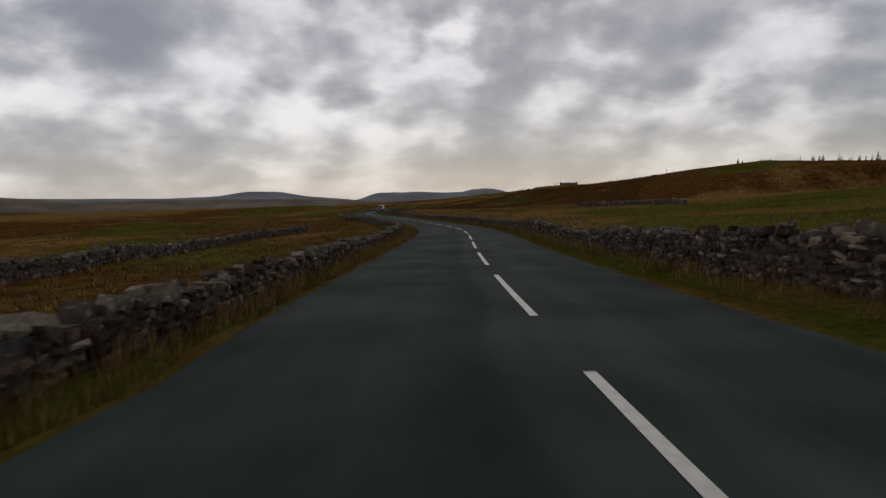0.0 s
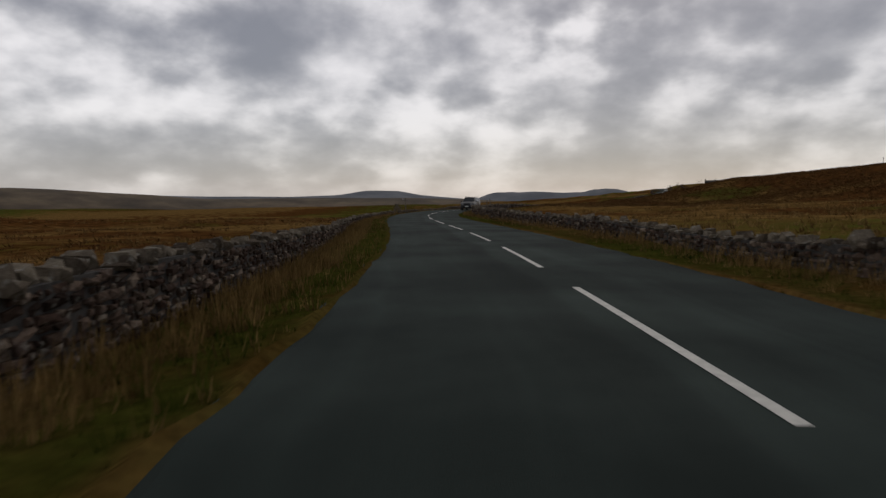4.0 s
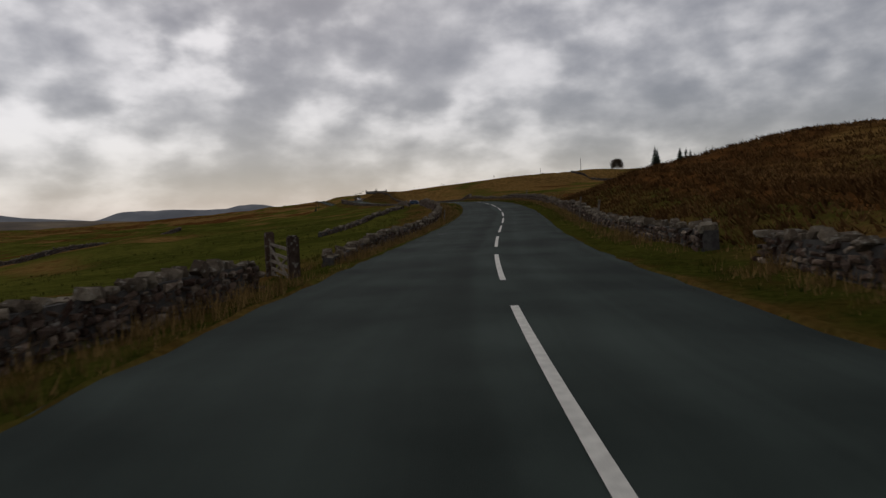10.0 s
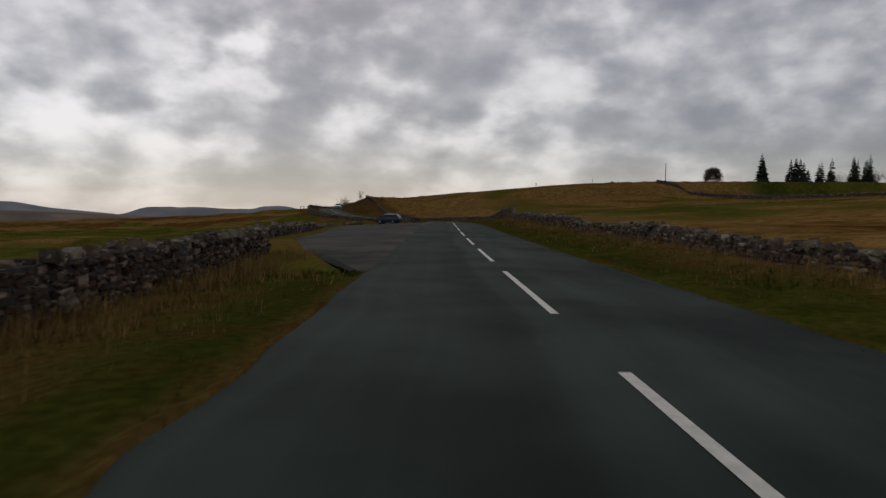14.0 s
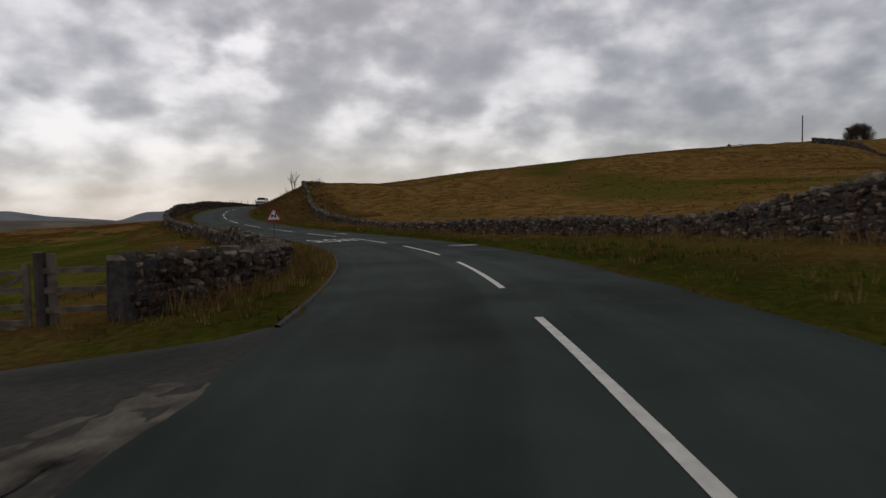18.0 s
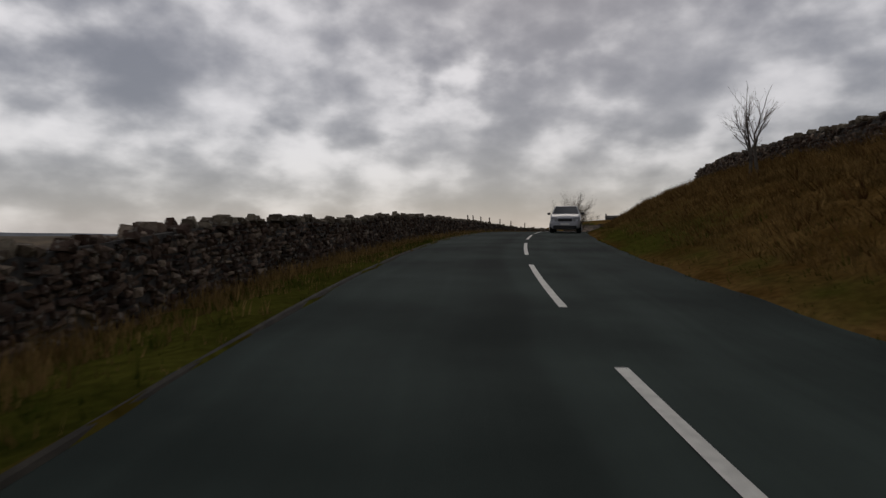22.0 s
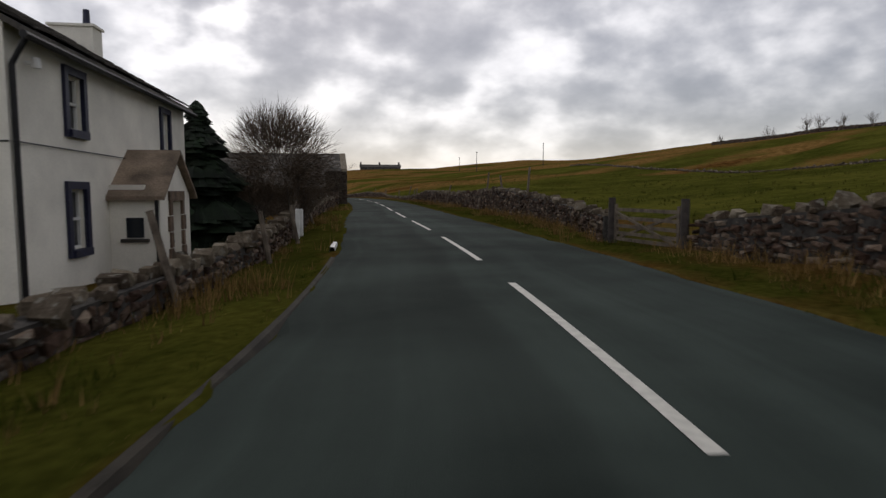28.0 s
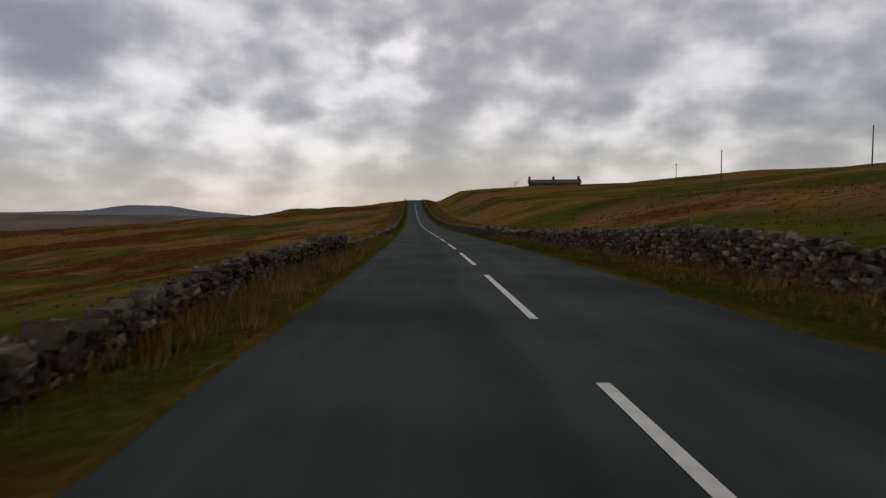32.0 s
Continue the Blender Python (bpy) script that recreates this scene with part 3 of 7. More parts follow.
def ribbon(name, s, offs, ups, mat, smooth=True):
    """A strip along the road: offs and ups are lists of functions of s or numbers, from left to right."""
    cols = []
    for o, u in zip(offs, ups):
        o = o(s) if callable(o) else o + 0 * s
        u = u(s) if callable(u) else u + 0 * s
        cols.append(on_road(s, o, u))
    v = np.stack(cols, 1).reshape(-1, 3)
    return mesh_object(name, v, sheet_faces(len(s), len(offs)), mat, smooth=smooth)


rs_edge = np.random.RandomState(5)
s_road = np.arange(-55.0, 1150.0, 1.0)
jig_l, jig_r = rs_edge.randn(len(s_road)) * 0.05, rs_edge.randn(len(s_road)) * 0.05
road = tagged(ribbon("road", s_road, [lambda s: -half_left(s) - jig_l - 0.05, lambda s: -half_left(s) + 0.15 - jig_l, -1.6, 0, 1.6, lambda s: HALF_R - 0.15 + jig_r, lambda s: HALF_R + 0.05 + jig_r], [-0.06, 0.0, 0.02, 0.035, 0.02, 0.0, -0.06], ASPHALT, smooth=False), "worn grey-green asphalt country road with a broken white line", "road", kind="structure")

lane = road.data.attributes.new("across", "FLOAT", "POINT")
lane.data.foreach_set("value", np.tile(np.array([-3.3, -3.1, -1.6, 0, 1.6, 2.9, 3.1], np.float32), len(s_road)))

# broken white centre line: six metres painted, three bare
for k in range(-5, 110):
    a = 9.0 * k
    ss = np.arange(a, a + 6.01, 0.5)
    o = ribbon("road_marking", ss, [-0.055, 0.055], [0.041, 0.041], PAINT)
    o.parent = road


# ---- verges: a finer strip of sward between the carriageway and the walls ----
def cover_of(ob, green, bracken, far):
    at = ob.data.attributes.new("cover", "FLOAT_COLOR", "POINT")
    at.data.foreach_set("color", np.stack([green, bracken, far, np.ones(len(green))], 1).ravel().astype(np.float32))


def verge(name, side, s0, s1, label):
    s = np.arange(s0, s1, 0.8)
    half = HALF_L if side < 0 else HALF_R
    cols = np.array([half - 0.22, half - 0.05, half + 0.12, half + 0.4, 4.2, 4.8, 5.5, 6.3, 7.2, 8.2, 9.3, 10.3])
    shift = (half_left(s) - half if side < 0 else 0 * s)[:, None] * np.clip((10.3 - cols) / 5.0, 0, 1)
    p = np.concatenate([on_road(s, side * (o + shift[:, k]))[:, None] for k, o in enumerate(cols)], 1)
    z, _, _ = land(p[..., 0], p[..., 1], sink=False)
    z = z.reshape(p.shape[:2])
    ro = np.random.RandomState(31 + side)
    rough = wave(p[..., 0], p[..., 1], 0.9, 8) * 0.12 + wave(p[..., 0], p[..., 1], 2.7, 9) * 0.14
    inner = np.interp(cols, (half - 0.2, half - 0.05, half + 0.5, 5.5, 9, 10.3), (-0.12, 0.03, 0.08, 0.06, 0.03, -0.1))
    p[..., 2] = z + inner + rough * np.clip((cols - half) / 0.8, 0, 1) - (0.5 * np.clip((412.5 - s) / 4.0, 0, 1) * (s0 > 400))[:, None] - (0.45 * np.clip((s - 329) / 4.0, 0, 1) * (s1 == 334))[:, None]
    low = p[:, 1, 2] * 0 - 0.4 * np.clip((s - 329) / 4.0, 0, 1) * (s1 == 334) - 0.4 * np.clip((412.5 - s) / 4.0, 0, 1) * (s0 > 400)
    p[:, 0, 2], p[:, 1, 2] = np.interp(s, AHEAD, LZ) - 0.08, np.interp(s, AHEAD, LZ) + 0.015 + 0.02 * ro.rand(len(s)) + low
    jig = ro.randn(len(s)) * 0.06
    for k in (1, 2):
        p[:, k, :2] = on_road(s, side * (cols[k] + shift[:, k] + jig))[:, :2]
    ob = mesh_object(name, p.reshape(-1, 3), sheet_faces(len(s), len(cols)), VERGE_TURF, smooth=True)
    base = np.interp(s, (0, 120, 180, 440, 470, 600, 620), (0.5, 0.52, 0.62, 0.62, 0.35, 0.4, 0.6)) if side > 0 else np.interp(s, (0, 150, 300, 430, 600, 700), (0.5, 0.56, 0.62, 0.55, 0.75, 0.5))
    g = base[:, None] + np.interp(cols, (half - 0.05, half + 0.12, half + 0.4, 4.5, 7, 10), (0.0, 0.1, 0.25, 0.1, -0.25, -0.1))[None]
    cover_of(ob, g.ravel(), np.full(g.size, 0.15), np.zeros(g.size))
    return tagged(ob, label, "verge", kind="structure")


verge("verge_west_1", -1, -50, 334, "uneven grass verge, green by the tarmac and straw by the wall")
verge("verge_west_2", -1, 408.5, 1100, "uneven grass verge, green by the tarmac and straw by the wall")
verge("verge_east", 1, -50, 1100, "uneven grass verge, olive and straw coloured")

# ---- dry-stone walls ----
def stone_boxes(centre, along, up, out, length, height, depth, rs, bulge=0.12):
    """Rough blocks: eight jittered corners and a bulged face before and behind. Arrays of n stones in, verts and faces out."""
    n = len(centre)
    v = np.empty((n, 10, 3))
    k = 0
    for a in (-0.5, 0.5):
        for b in (-0.5, 0.5):
            for c in (-0.5, 0.5):
                ja, jb, jc = (1 - 0.38 * rs.rand(n) for _ in range(3))
                v[:, k] = centre + along * (a * length * ja)[:, None] + up * (b * height * jb)[:, None] + out * (c * depth * jc)[:, None]
                k += 1
    for c in (-1, 1):
        v[:, k] = centre + along * (length * 0.2 * (rs.rand(n) - 0.5))[:, None] + up * (height * 0.2 * (rs.rand(n) - 0.5))[:, None] + out * (c * depth * (0.5 + bulge * rs.rand(n)))[:, None]
        k += 1
    quads = [(0, 1, 5, 4), (2, 6, 7, 3), (0, 2, 3, 1), (4, 5, 7, 6)]
    tris = [(0, 4, 8), (4, 6, 8), (6, 2, 8), (2, 0, 8), (1, 9, 5), (5, 9, 7), (7, 9, 3), (3, 9, 1)]
    return v, quads + tris


def wall_line(name, pts, low, high, label, seed, size=0.3, thick=0.55, face=0, rough=0.06, cope=0.16, parts_at=None):
    """A dry-stone wall along a line of plan points; low and high are the levels of its foot and of the top of its cope.
    Stones within the stretch parts_at (metres along the wall) are objects of their own, at most 300; the rest is one rubble mesh."""
    rs = np.random.RandomState(seed)
    pts, low, high = np.asarray(pts, float), np.asarray(low, float), np.asarray(high, float)
    run = np.r_[0, np.cumsum(np.hypot(*np.diff(pts, axis=0).T))]
    total = run[-1]
    at = lambda q, col: np.interp(q, run, col)
    wall = tagged(new(name), label, "stone wall", kind="structure")
    wall.location = (float(at(total / 2, pts[:, 0])), float(at(total / 2, pts[:, 1])), float(at(total / 2, low)))
    base = np.array(wall.location)
    tx, ty = np.gradient(pts[:, 0], run), np.gradient(pts[:, 1], run)

    def frame_at(q):
        a = np.stack([at(q, tx), at(q, ty), 0 * q], -1)
        a /= np.linalg.norm(a, axis=1)[:, None]
        return a, np.stack([a[:, 1], -a[:, 0], 0 * q], -1)

    # hearting
    q = np.arange(0, total + 0.01, 0.8)
    al, ou = frame_at(q)
    foot = np.stack([at(q, pts[:, 0]), at(q, pts[:, 1]), at(q, low) - 0.4], -1) - base
    top = foot.copy()
    top[:, 2] = at(q, high) - cope * 0.8 - base[2]
    core = np.stack([foot - ou * thick * 0.42, top - ou * thick * 0.30, top + ou * thick * 0.30, foot + ou * thick * 0.42], 1).reshape(-1, 3)
    faces = sheet_faces(len(q), 4).tolist() + [(0, 1, 2, 3), tuple(4 * (len(q) - 1) + i for i in (3, 2, 1, 0))]
    mesh_object("hearting", core, faces, CORE, wall)
    # courses, each stone through half the wall, front and back
    cs, als, ous, ups, ln, ht, dp, cop = [], [], [], [], [], [], [], []
    drop = float(np.max(high - low)) + 0.3
    courses = int(drop / (size * 0.5)) + 1
    coarse = size
    for c in range(courses):
        for side in (-1, 1):
            size = coarse if face in (0, side) else 1.9 * coarse
            w = size * (0.35 + 1.5 * rs.rand(int(total / (size * 0.75)) + 4) ** 1.4)
            pos = np.cumsum(w) - w / 2 + rs.rand() * 0.2
            keep = pos < total
            pos, w = pos[keep], w[keep]
            lo, hi = at(pos, low) - 0.12, at(pos, high) - cope
            h = (hi - lo) / np.maximum(np.round((hi - lo) / (size * 0.5)), 1)
            z = lo + (c + 0.5 + 0.36 * (rs.rand(len(pos)) - 0.5)) * h
            ok = (z < hi) & (hi - lo > 0.1)
            pos, w, z, h, lo, hi = pos[ok], w[ok], z[ok], h[ok], lo[ok], hi[ok]
            if not len(pos):
                continue
            a, o = frame_at(pos)
            f = (z - lo) / np.maximum(hi - lo, 0.1)
            inset = thick * (0.5 - 0.13 * f) - 0.11
            centre = np.stack([at(pos, pts[:, 0]), at(pos, pts[:, 1]), z], -1) + o * (side * inset + rough * (rs.rand(len(pos)) - 0.5))[:, None]
            tilt = 0.2 * rs.randn(len(pos))
            a2 = a + np.array([0, 0, 1.0]) * tilt[:, None]
            u2 = np.array([0, 0, 1.0]) - a * tilt[:, None]
            cs.append(centre), als.append(a2), ous.append(o), ups.append(u2)
            ln.append(w * 0.97), ht.append(h * (0.6 + 0.75 * rs.rand(len(pos)))), dp.append(0.16 + 0.16 * rs.rand(len(pos))), cop.append(np.zeros(len(pos)))
    size = coarse
    w = size * (0.45 + 0.95 * rs.rand(int(total / (size * 0.6)) + 4))
    pos = np.cumsum(w) - w / 2
    keep = pos < total
    pos, w = pos[keep], w[keep]
    a, o = frame_at(pos)
    hh = cope * (0.55 + 1.2 * rs.rand(len(pos)) ** 1.5)
    z = at(pos, high) - cope + hh * 0.42
    tilt = 0.4 * rs.randn(len(pos))
    cs.append(np.stack([at(pos, pts[:, 0]), at(pos, pts[:, 1]), z], -1) + o * (0.10 * rs.randn(len(pos)))[:, None])
    als.append(a + np.array([0, 0, 1.0]) * tilt[:, None]), ous.append(o), ups.append(np.array([0, 0, 1.0]) - a * tilt[:, None])
    ln.append(w * 0.95), ht.append(hh), dp.append(thick * (0.32 + 0.38 * rs.rand(len(pos)))), cop.append(np.ones(len(pos)))
    cs, als, ous, ups = (np.concatenate(k) for k in (cs, als, ous, ups))
    ln, ht, dp, cop = (np.concatenate(k) for k in (ln, ht, dp, cop))
    v, pat = stone_boxes(cs - base, als, ups, ous, ln, ht, dp, rs)
    single = np.zeros(len(cs), bool)
    if parts_at:
        q = np.hypot(cs[:, 0] - at(np.array([np.mean(parts_at)]), pts[:, 0]), cs[:, 1] - at(np.array([np.mean(parts_at)]), pts[:, 1]))
        single[np.argsort(q)[:280]] = True
    for which, mat in ((0, STONE_ALL), (1, COPE_ALL)):
        pick = np.where((cop == which) & ~single)[0]
        if len(pick):
            vv = v[pick].reshape(-1, 3)
            ff = [tuple(10 * n + i for i in f) for n in range(len(pick)) for f in pat]
            tagged(mesh_object("rubble" if which == 0 else "cope_rubble", vv, ff, mat, wall), kind="stuff")
    for n in np.where(single)[0]:
        c = v[n].mean(0)
        st = mesh_object("stone", v[n] - c, pat, STONE, wall)
        st.location = c
    return wall


WALL_LINES = []


def road_wall(name, side, stations, label, seed, parts_at=None, size=0.235, on_bank=None, **more):
    """A wall beside the road from stations of (s, d, top over the road, foot over the road); within on_bank it stands on the land instead."""
    st = np.array(stations, float)
    s = np.arange(st[0, 0], st[-1, 0] + 0.1, 2.0)
    d = np.interp(s, st[:, 0], st[:, 1])
    p = on_road(s, d)
    level = np.interp(s, AHEAD, LZ)
    rs = np.random.RandomState(seed + 50)
    sag = np.interp(s, s[::4], 0.09 * rs.randn(len(s[::4])))
    WALL_LINES.append((side, s, np.abs(d)))
    low, high = level + np.interp(s, st[:, 0], st[:, 3]), level + np.interp(s, st[:, 0], st[:, 2]) + sag
    if on_bank:
        f = np.clip((s - on_bank[0]) / 8, 0, 1) * np.clip((on_bank[1] - s) / 8, 0, 1)
        z = land(p[:, 0], p[:, 1], sink=False)[0]
        low, high = low * (1 - f) + (z - 0.15) * f, high * (1 - f) + (z + np.interp(s, (470, 490, 504, 575, 600), (0.45, 0.6, 0.8, 0.85, 1.1)) + sag) * f
    return wall_line(name, p[:, :2], low, high, label, seed, parts_at=parts_at, size=size, face=-side, **more)


GREY_WALL = "dry-stone wall of grey limestone rubble with rough cope stones"
road_wall("wall_west_1", -1, [(-50, -4.9, 0.55, -0.55), (0, -4.8, 0.6, -0.55), (48, -5.3, 0.52, -0.75), (75, -5.6, 0.58, -0.75), (97, -6.4, 0.55, -0.75), (125, -6.5, 0.35, -0.7), (140, -6.6, 0.12, -0.7), (160, -6.8, 0.02, -0.7), (167.5, -7.0, 0.15, -0.7)], GREY_WALL + ", sunk below the verge", 11, parts_at=(48, 62))
road_wall("wall_west_2", -1, [(169.5, -7.2, 0.1, -0.6), (185, -7.0, 0.12, -0.6), (196, -6.7, 0.45, -0.5), (202, -6.6, 0.58, -0.5), (217, -6.6, 0.55, -0.6), (229, -5.4, 0.35, -0.7)], GREY_WALL, 12, parts_at=(20, 35))
road_wall("wall_west_3", -1, [(233, -5.3, 0.25, -0.75), (250, -5.1, 0.3, -0.85), (275, -5.8, 0.45, -0.7), (302, -7.1, 0.75, -0.4), (318, -7.2, 0.7, -0.3), (338, -7.4, 0.6, -0.3)], GREY_WALL, 13, parts_at=(60, 70))
road_wall("wall_west_4", -1, [(413, -5.9, 0.75, -0.35), (418, -4.6, 0.75, -0.4), (420, -4.5, 0.75, -0.4), (435, -6.2, 0.66, -0.5), (446, -5.9, 0.5, -0.6), (456, -5.2, 0.5, -0.6), (485, -6.3, 0.6, -0.55), (500, -6.6, 0.98, -0.35), (519, -6.8, 1.12, -0.25), (540, -6.3, 0.85, -0.3), (556, -5.2, 0.55, -0.5), (570, -5.1, 0.35, -0.6), (585, -6.2, 0.12, -0.9), (600, -6.6, 0.05, -0.95)], GREY_WALL + " following the bend", 14, parts_at=(75, 90))
road_wall("wall_west_5", -1, [(604, -6.2, 0.15, -0.65), (616, -5.3, 0.3, -0.6), (626, -4.9, 0.4, -0.55), (631.4, -4.6, 0.45, -0.5), (634, -4.6, 0.45, -0.5), (644, -4.7, 0.6, -0.55), (656, -4.5, 0.68, -0.5), (664, -4.2, 0.7, -0.45), (668.8, -3.9, 0.75, -0.4)], "low dry-stone garden wall with leaning fence posts", 15, parts_at=(30, 45))
road_wall("wall_west_6", -1, [(697, -3.8, 0.4, -0.6), (709, -4.2, 0.2, -0.7), (722, -5.2, 0.4, -0.6), (734, -5.2, 0.5, -0.5), (741, -5.0, 0.45, -0.5)], GREY_WALL, 16, parts_at=(20, 35))
road_wall("wall_west_7", -1, [(741.5, -4.9, 0.1, -0.7), (800, -4.6, 0.3, -0.6), (900, -4.6, 0.4, -0.5), (1040, -4.6, 0.4, -0.5)], GREY_WALL + " running up to the crest", 17, size=0.42)
road_wall("wall_east_1", 1, [(-50, 5.2, 1.1, 0.0), (5, 5.1, 1.1, -0.1), (20, 4.8, 0.75, -0.2), (50, 5.2, 0.85, -0.2), (102, 5.4, 0.65, -0.4), (130, 5.2, 0.75, -0.3), (150, 4.6, 0.95, -0.2), (170, 4.5, 0.75, -0.3), (208, 5.2, 0.66, -0.4), (227, 5.1, 0.6, -0.4)], GREY_WALL, 21, parts_at=(50, 60))
road_wall("wall_east_2", 1, [(229, 5.1, 0.7, -0.3), (250, 5.0, 0.85, -0.2), (270, 5.3, 0.8, -0.2), (308, 6.6, 0.95, -0.1), (335, 7.0, 0.85, -0.1), (365, 6.9, 1.15, 0.1), (384, 7.2, 1.2, 0.25), (391, 7.4, 1.4, 0.35), (398, 7.9, 2.25, 0.5), (404, 8.35, 2.4, 0.5), (410, 8.6, 2.38, 0.4), (416, 8.4, 1.95, 0.2), (422, 8.05, 1.15, 0.0), (436, 6.8, 0.75, -0.2), (447, 6.5, 0.62, -0.3), (460, 7.2, 0.8, 0.0), (472, 8.6, 1.3, 0.4), (485, 10.2, 3.1, 2.0), (497, 10.6, 4.4, 3.0), (515, 10.8, 4.4, 3.1), (535, 10.8, 4.2, 3.1), (555, 10.8, 3.9, 2.9), (575, 11.5, 4.2, 3.2), (595, 12.0, 3.2, 2.2), (612, 9.5, 2.9, 0.9), (617, 8.0, 2.2, 0.5), (622, 6.6, 1.75, 0.1), (627, 5.4, 1.3, 0.0), (631, 4.9, 0.86, -0.1), (632.5, 4.8, 0.82, -0.1)], GREY_WALL + " climbing along the top of the roadside bank", 22, parts_at=(172, 182), on_bank=(474, 618))
road_wall("wall_east_3", 1, [(634.2, 4.3, 0.78, -0.1), (640, 5.2, 0.82, -0.1), (645, 5.6, 1.0, -0.2), (651, 5.6, 1.3, -0.2), (665, 5.5, 1.2, -0.1), (682, 5.6, 1.15, -0.1), (695, 5.5, 0.55, -0.4), (706, 5.5, 0.25, -0.6), (716, 5.9, 0.8, -0.3), (727, 6.2, 1.05, -0.1), (745, 5.0, 0.7, -0.3), (780, 4.8, 0.6, -0.4), (850, 4.6, 0.5, -0.4), (1040, 4.6, 0.5, -0.4)], GREY_WALL, 23, parts_at=(20, 30))


def field_wall(name, pts, label, seed, tall=1.1, **more):
    """A boundary across the fields, on the lie of the land."""
    pts = np.asarray(pts, float)
    run = np.r_[0, np.cumsum(np.hypot(*np.diff(pts, axis=0).T))]
    q = np.arange(0, run[-1], 3.0)
    xy = np.stack([np.interp(q, run, pts[:, 0]), np.interp(q, run, pts[:, 1])], 1)
    z, _, _ = land(xy[:, 0], xy[:, 1])
    return wall_line(name, xy, z - 0.15, z + tall, label, seed, size=0.5, rough=0.1, **more)


def road_xy(*sd):
    return [tuple(on_road(s, d)[:2]) for s, d in sd]


FIELD_WALL = "tumbled dry-stone field wall"
field_wall("field_wall_1", road_xy((626, 8.5), (632, 14), (640, 24), (650, 40), (658, 70), (664, 110)), FIELD_WALL + " climbing the pasture", 41)
field_wall("field_wall_2", road_xy((640, 58), (670, 62), (700, 60), (735, 66), (790, 80)), FIELD_WALL + " sunk in rushes", 42, tall=0.3)
field_wall("field_wall_3", road_xy((560, 95), (610, 118), (660, 125), (720, 130), (800, 140)), FIELD_WALL + " along the skyline", 43)
field_wall("field_wall_4", road_xy((77, 38), (90, 42), (105, 44), (120, 42)), "outcrop wall of pale limestone in the pasture", 44, tall=0.9)
field_wall("field_wall_5", road_xy((0, -17), (16, -18), (28, -20), (42, -22), (60, -21), (85, -16)), FIELD_WALL + " on the low moor", 45, tall=0.85)
field_wall("field_wall_6", road_xy((270, -16.6), (274, -15.6), (281, -15.4), (288, -14.4), (300, -12.8), (318, -10.5)), FIELD_WALL + " across the green pasture", 46, tall=0.5)
field_wall("field_wall_7", road_xy((240, -60), (270, -70), (320, -75), (380, -70)), FIELD_WALL, 47, tall=0.9)
field_wall("field_wall_9", road_xy((420, 118), (450, 116), (480, 112), (520, 108)), FIELD_WALL + " along the skyline", 49)
field_wall("field_wall_10", road_xy((300, 60), (330, 75), (370, 90), (400, 105)), FIELD_WALL, 50)
field_wall("layby_wall", road_xy((338, -9.6), (352, -11.0), (372, -12.6), (384, -13.9), (395, -14.1), (404, -12.6)), "broken-down dry-stone wall round the lay-by", 51, tall=1.05)
field_wall("yard_wall", [(47.5, 393.4), (49.5, 393.6), (52, 393.2), (55, 392.2)], "low dry-stone wall at the back of the lay-by", 52, tall=0.45)

# ---- building blocks for things ----
def boxv(c, size, turn=0.0):
    """Eight corners and six faces of a block, turned about z."""
    hx, hy, hz = (k / 2 for k in size)
    a, b = math.cos(radians(turn)), math.sin(radians(turn))
    v = [(c[0] + a * x * hx - b * y * hy, c[1] + b * x * hx + a * y * hy, c[2] + z * hz) for x in (-1, 1) for y in (-1, 1) for z in (-1, 1)]
    return v, [(0, 1, 3, 2), (4, 6, 7, 5), (0, 4, 5, 1), (2, 3, 7, 6), (0, 2, 6, 4), (1, 5, 7, 3)]


def tubev(p, q, r0, r1, n=8):
    p, q = Vector(p), Vector(q)
    ax = (q - p).normalized()
    u = ax.orthogonal().normalized()
    w = ax.cross(u)
    v, f = [], []
    for c, r in ((p, r0), (q, r1)):
        v += [tuple(c + (u * math.cos(2 * math.pi * i / n) + w * math.sin(2 * math.pi * i / n)) * r) for i in range(n)]
    f = [(i, (i + 1) % n, n + (i + 1) % n, n + i) for i in range(n)] + [tuple(range(n))[::-1], tuple(range(n, 2 * n))]
    return v, f


def joined(pieces):
    v, f = [], []
    for a, b in pieces:
        k = len(v)
        v += list(a)
        f += [tuple(i + k for i in face) for face in b]
    return v, f


def part(name, geo, mat, parent, label="", bevel=0.0, smooth=False, weld=False):
    v, f = geo if isinstance(geo, tuple) else joined(geo)
    me = bpy.data.meshes.new(name)
    me.from_pydata([tuple(p) for p in v], [], f)
    if weld:
        bm = bmesh.new()
        bm.from_mesh(me)
        bmesh.ops.remove_doubles(bm, verts=bm.verts, dist=0.0005)
        bm.to_mesh(me)
        bm.free()
    if bevel:
        bm = bmesh.new()
        bm.from_mesh(me)
        bmesh.ops.recalc_face_normals(bm, faces=bm.faces)
        bmesh.ops.bevel(bm, geom=list(bm.edges), offset=bevel, segments=2, affect="EDGES", clamp_overlap=True)
        bm.to_mesh(me)
        bm.free()
    if smooth:
        me.polygons.foreach_set("use_smooth", np.ones(len(me.polygons), bool))
    me.materials.append(mat)
    ob = new(name, me)
    ob.parent = parent
    if label:
        tagged(ob, label)
    return ob


def thing(name, label, category, place, turn=0.0, group="", kind=""):
    e = tagged(new(name), label, category, group, kind)
    e.matrix_world = pose(*(float(c) for c in place), 0, 0, turn)
    return e


def ground_at(x, y):
    return float(land([x], [y], sink=False)[0][0])


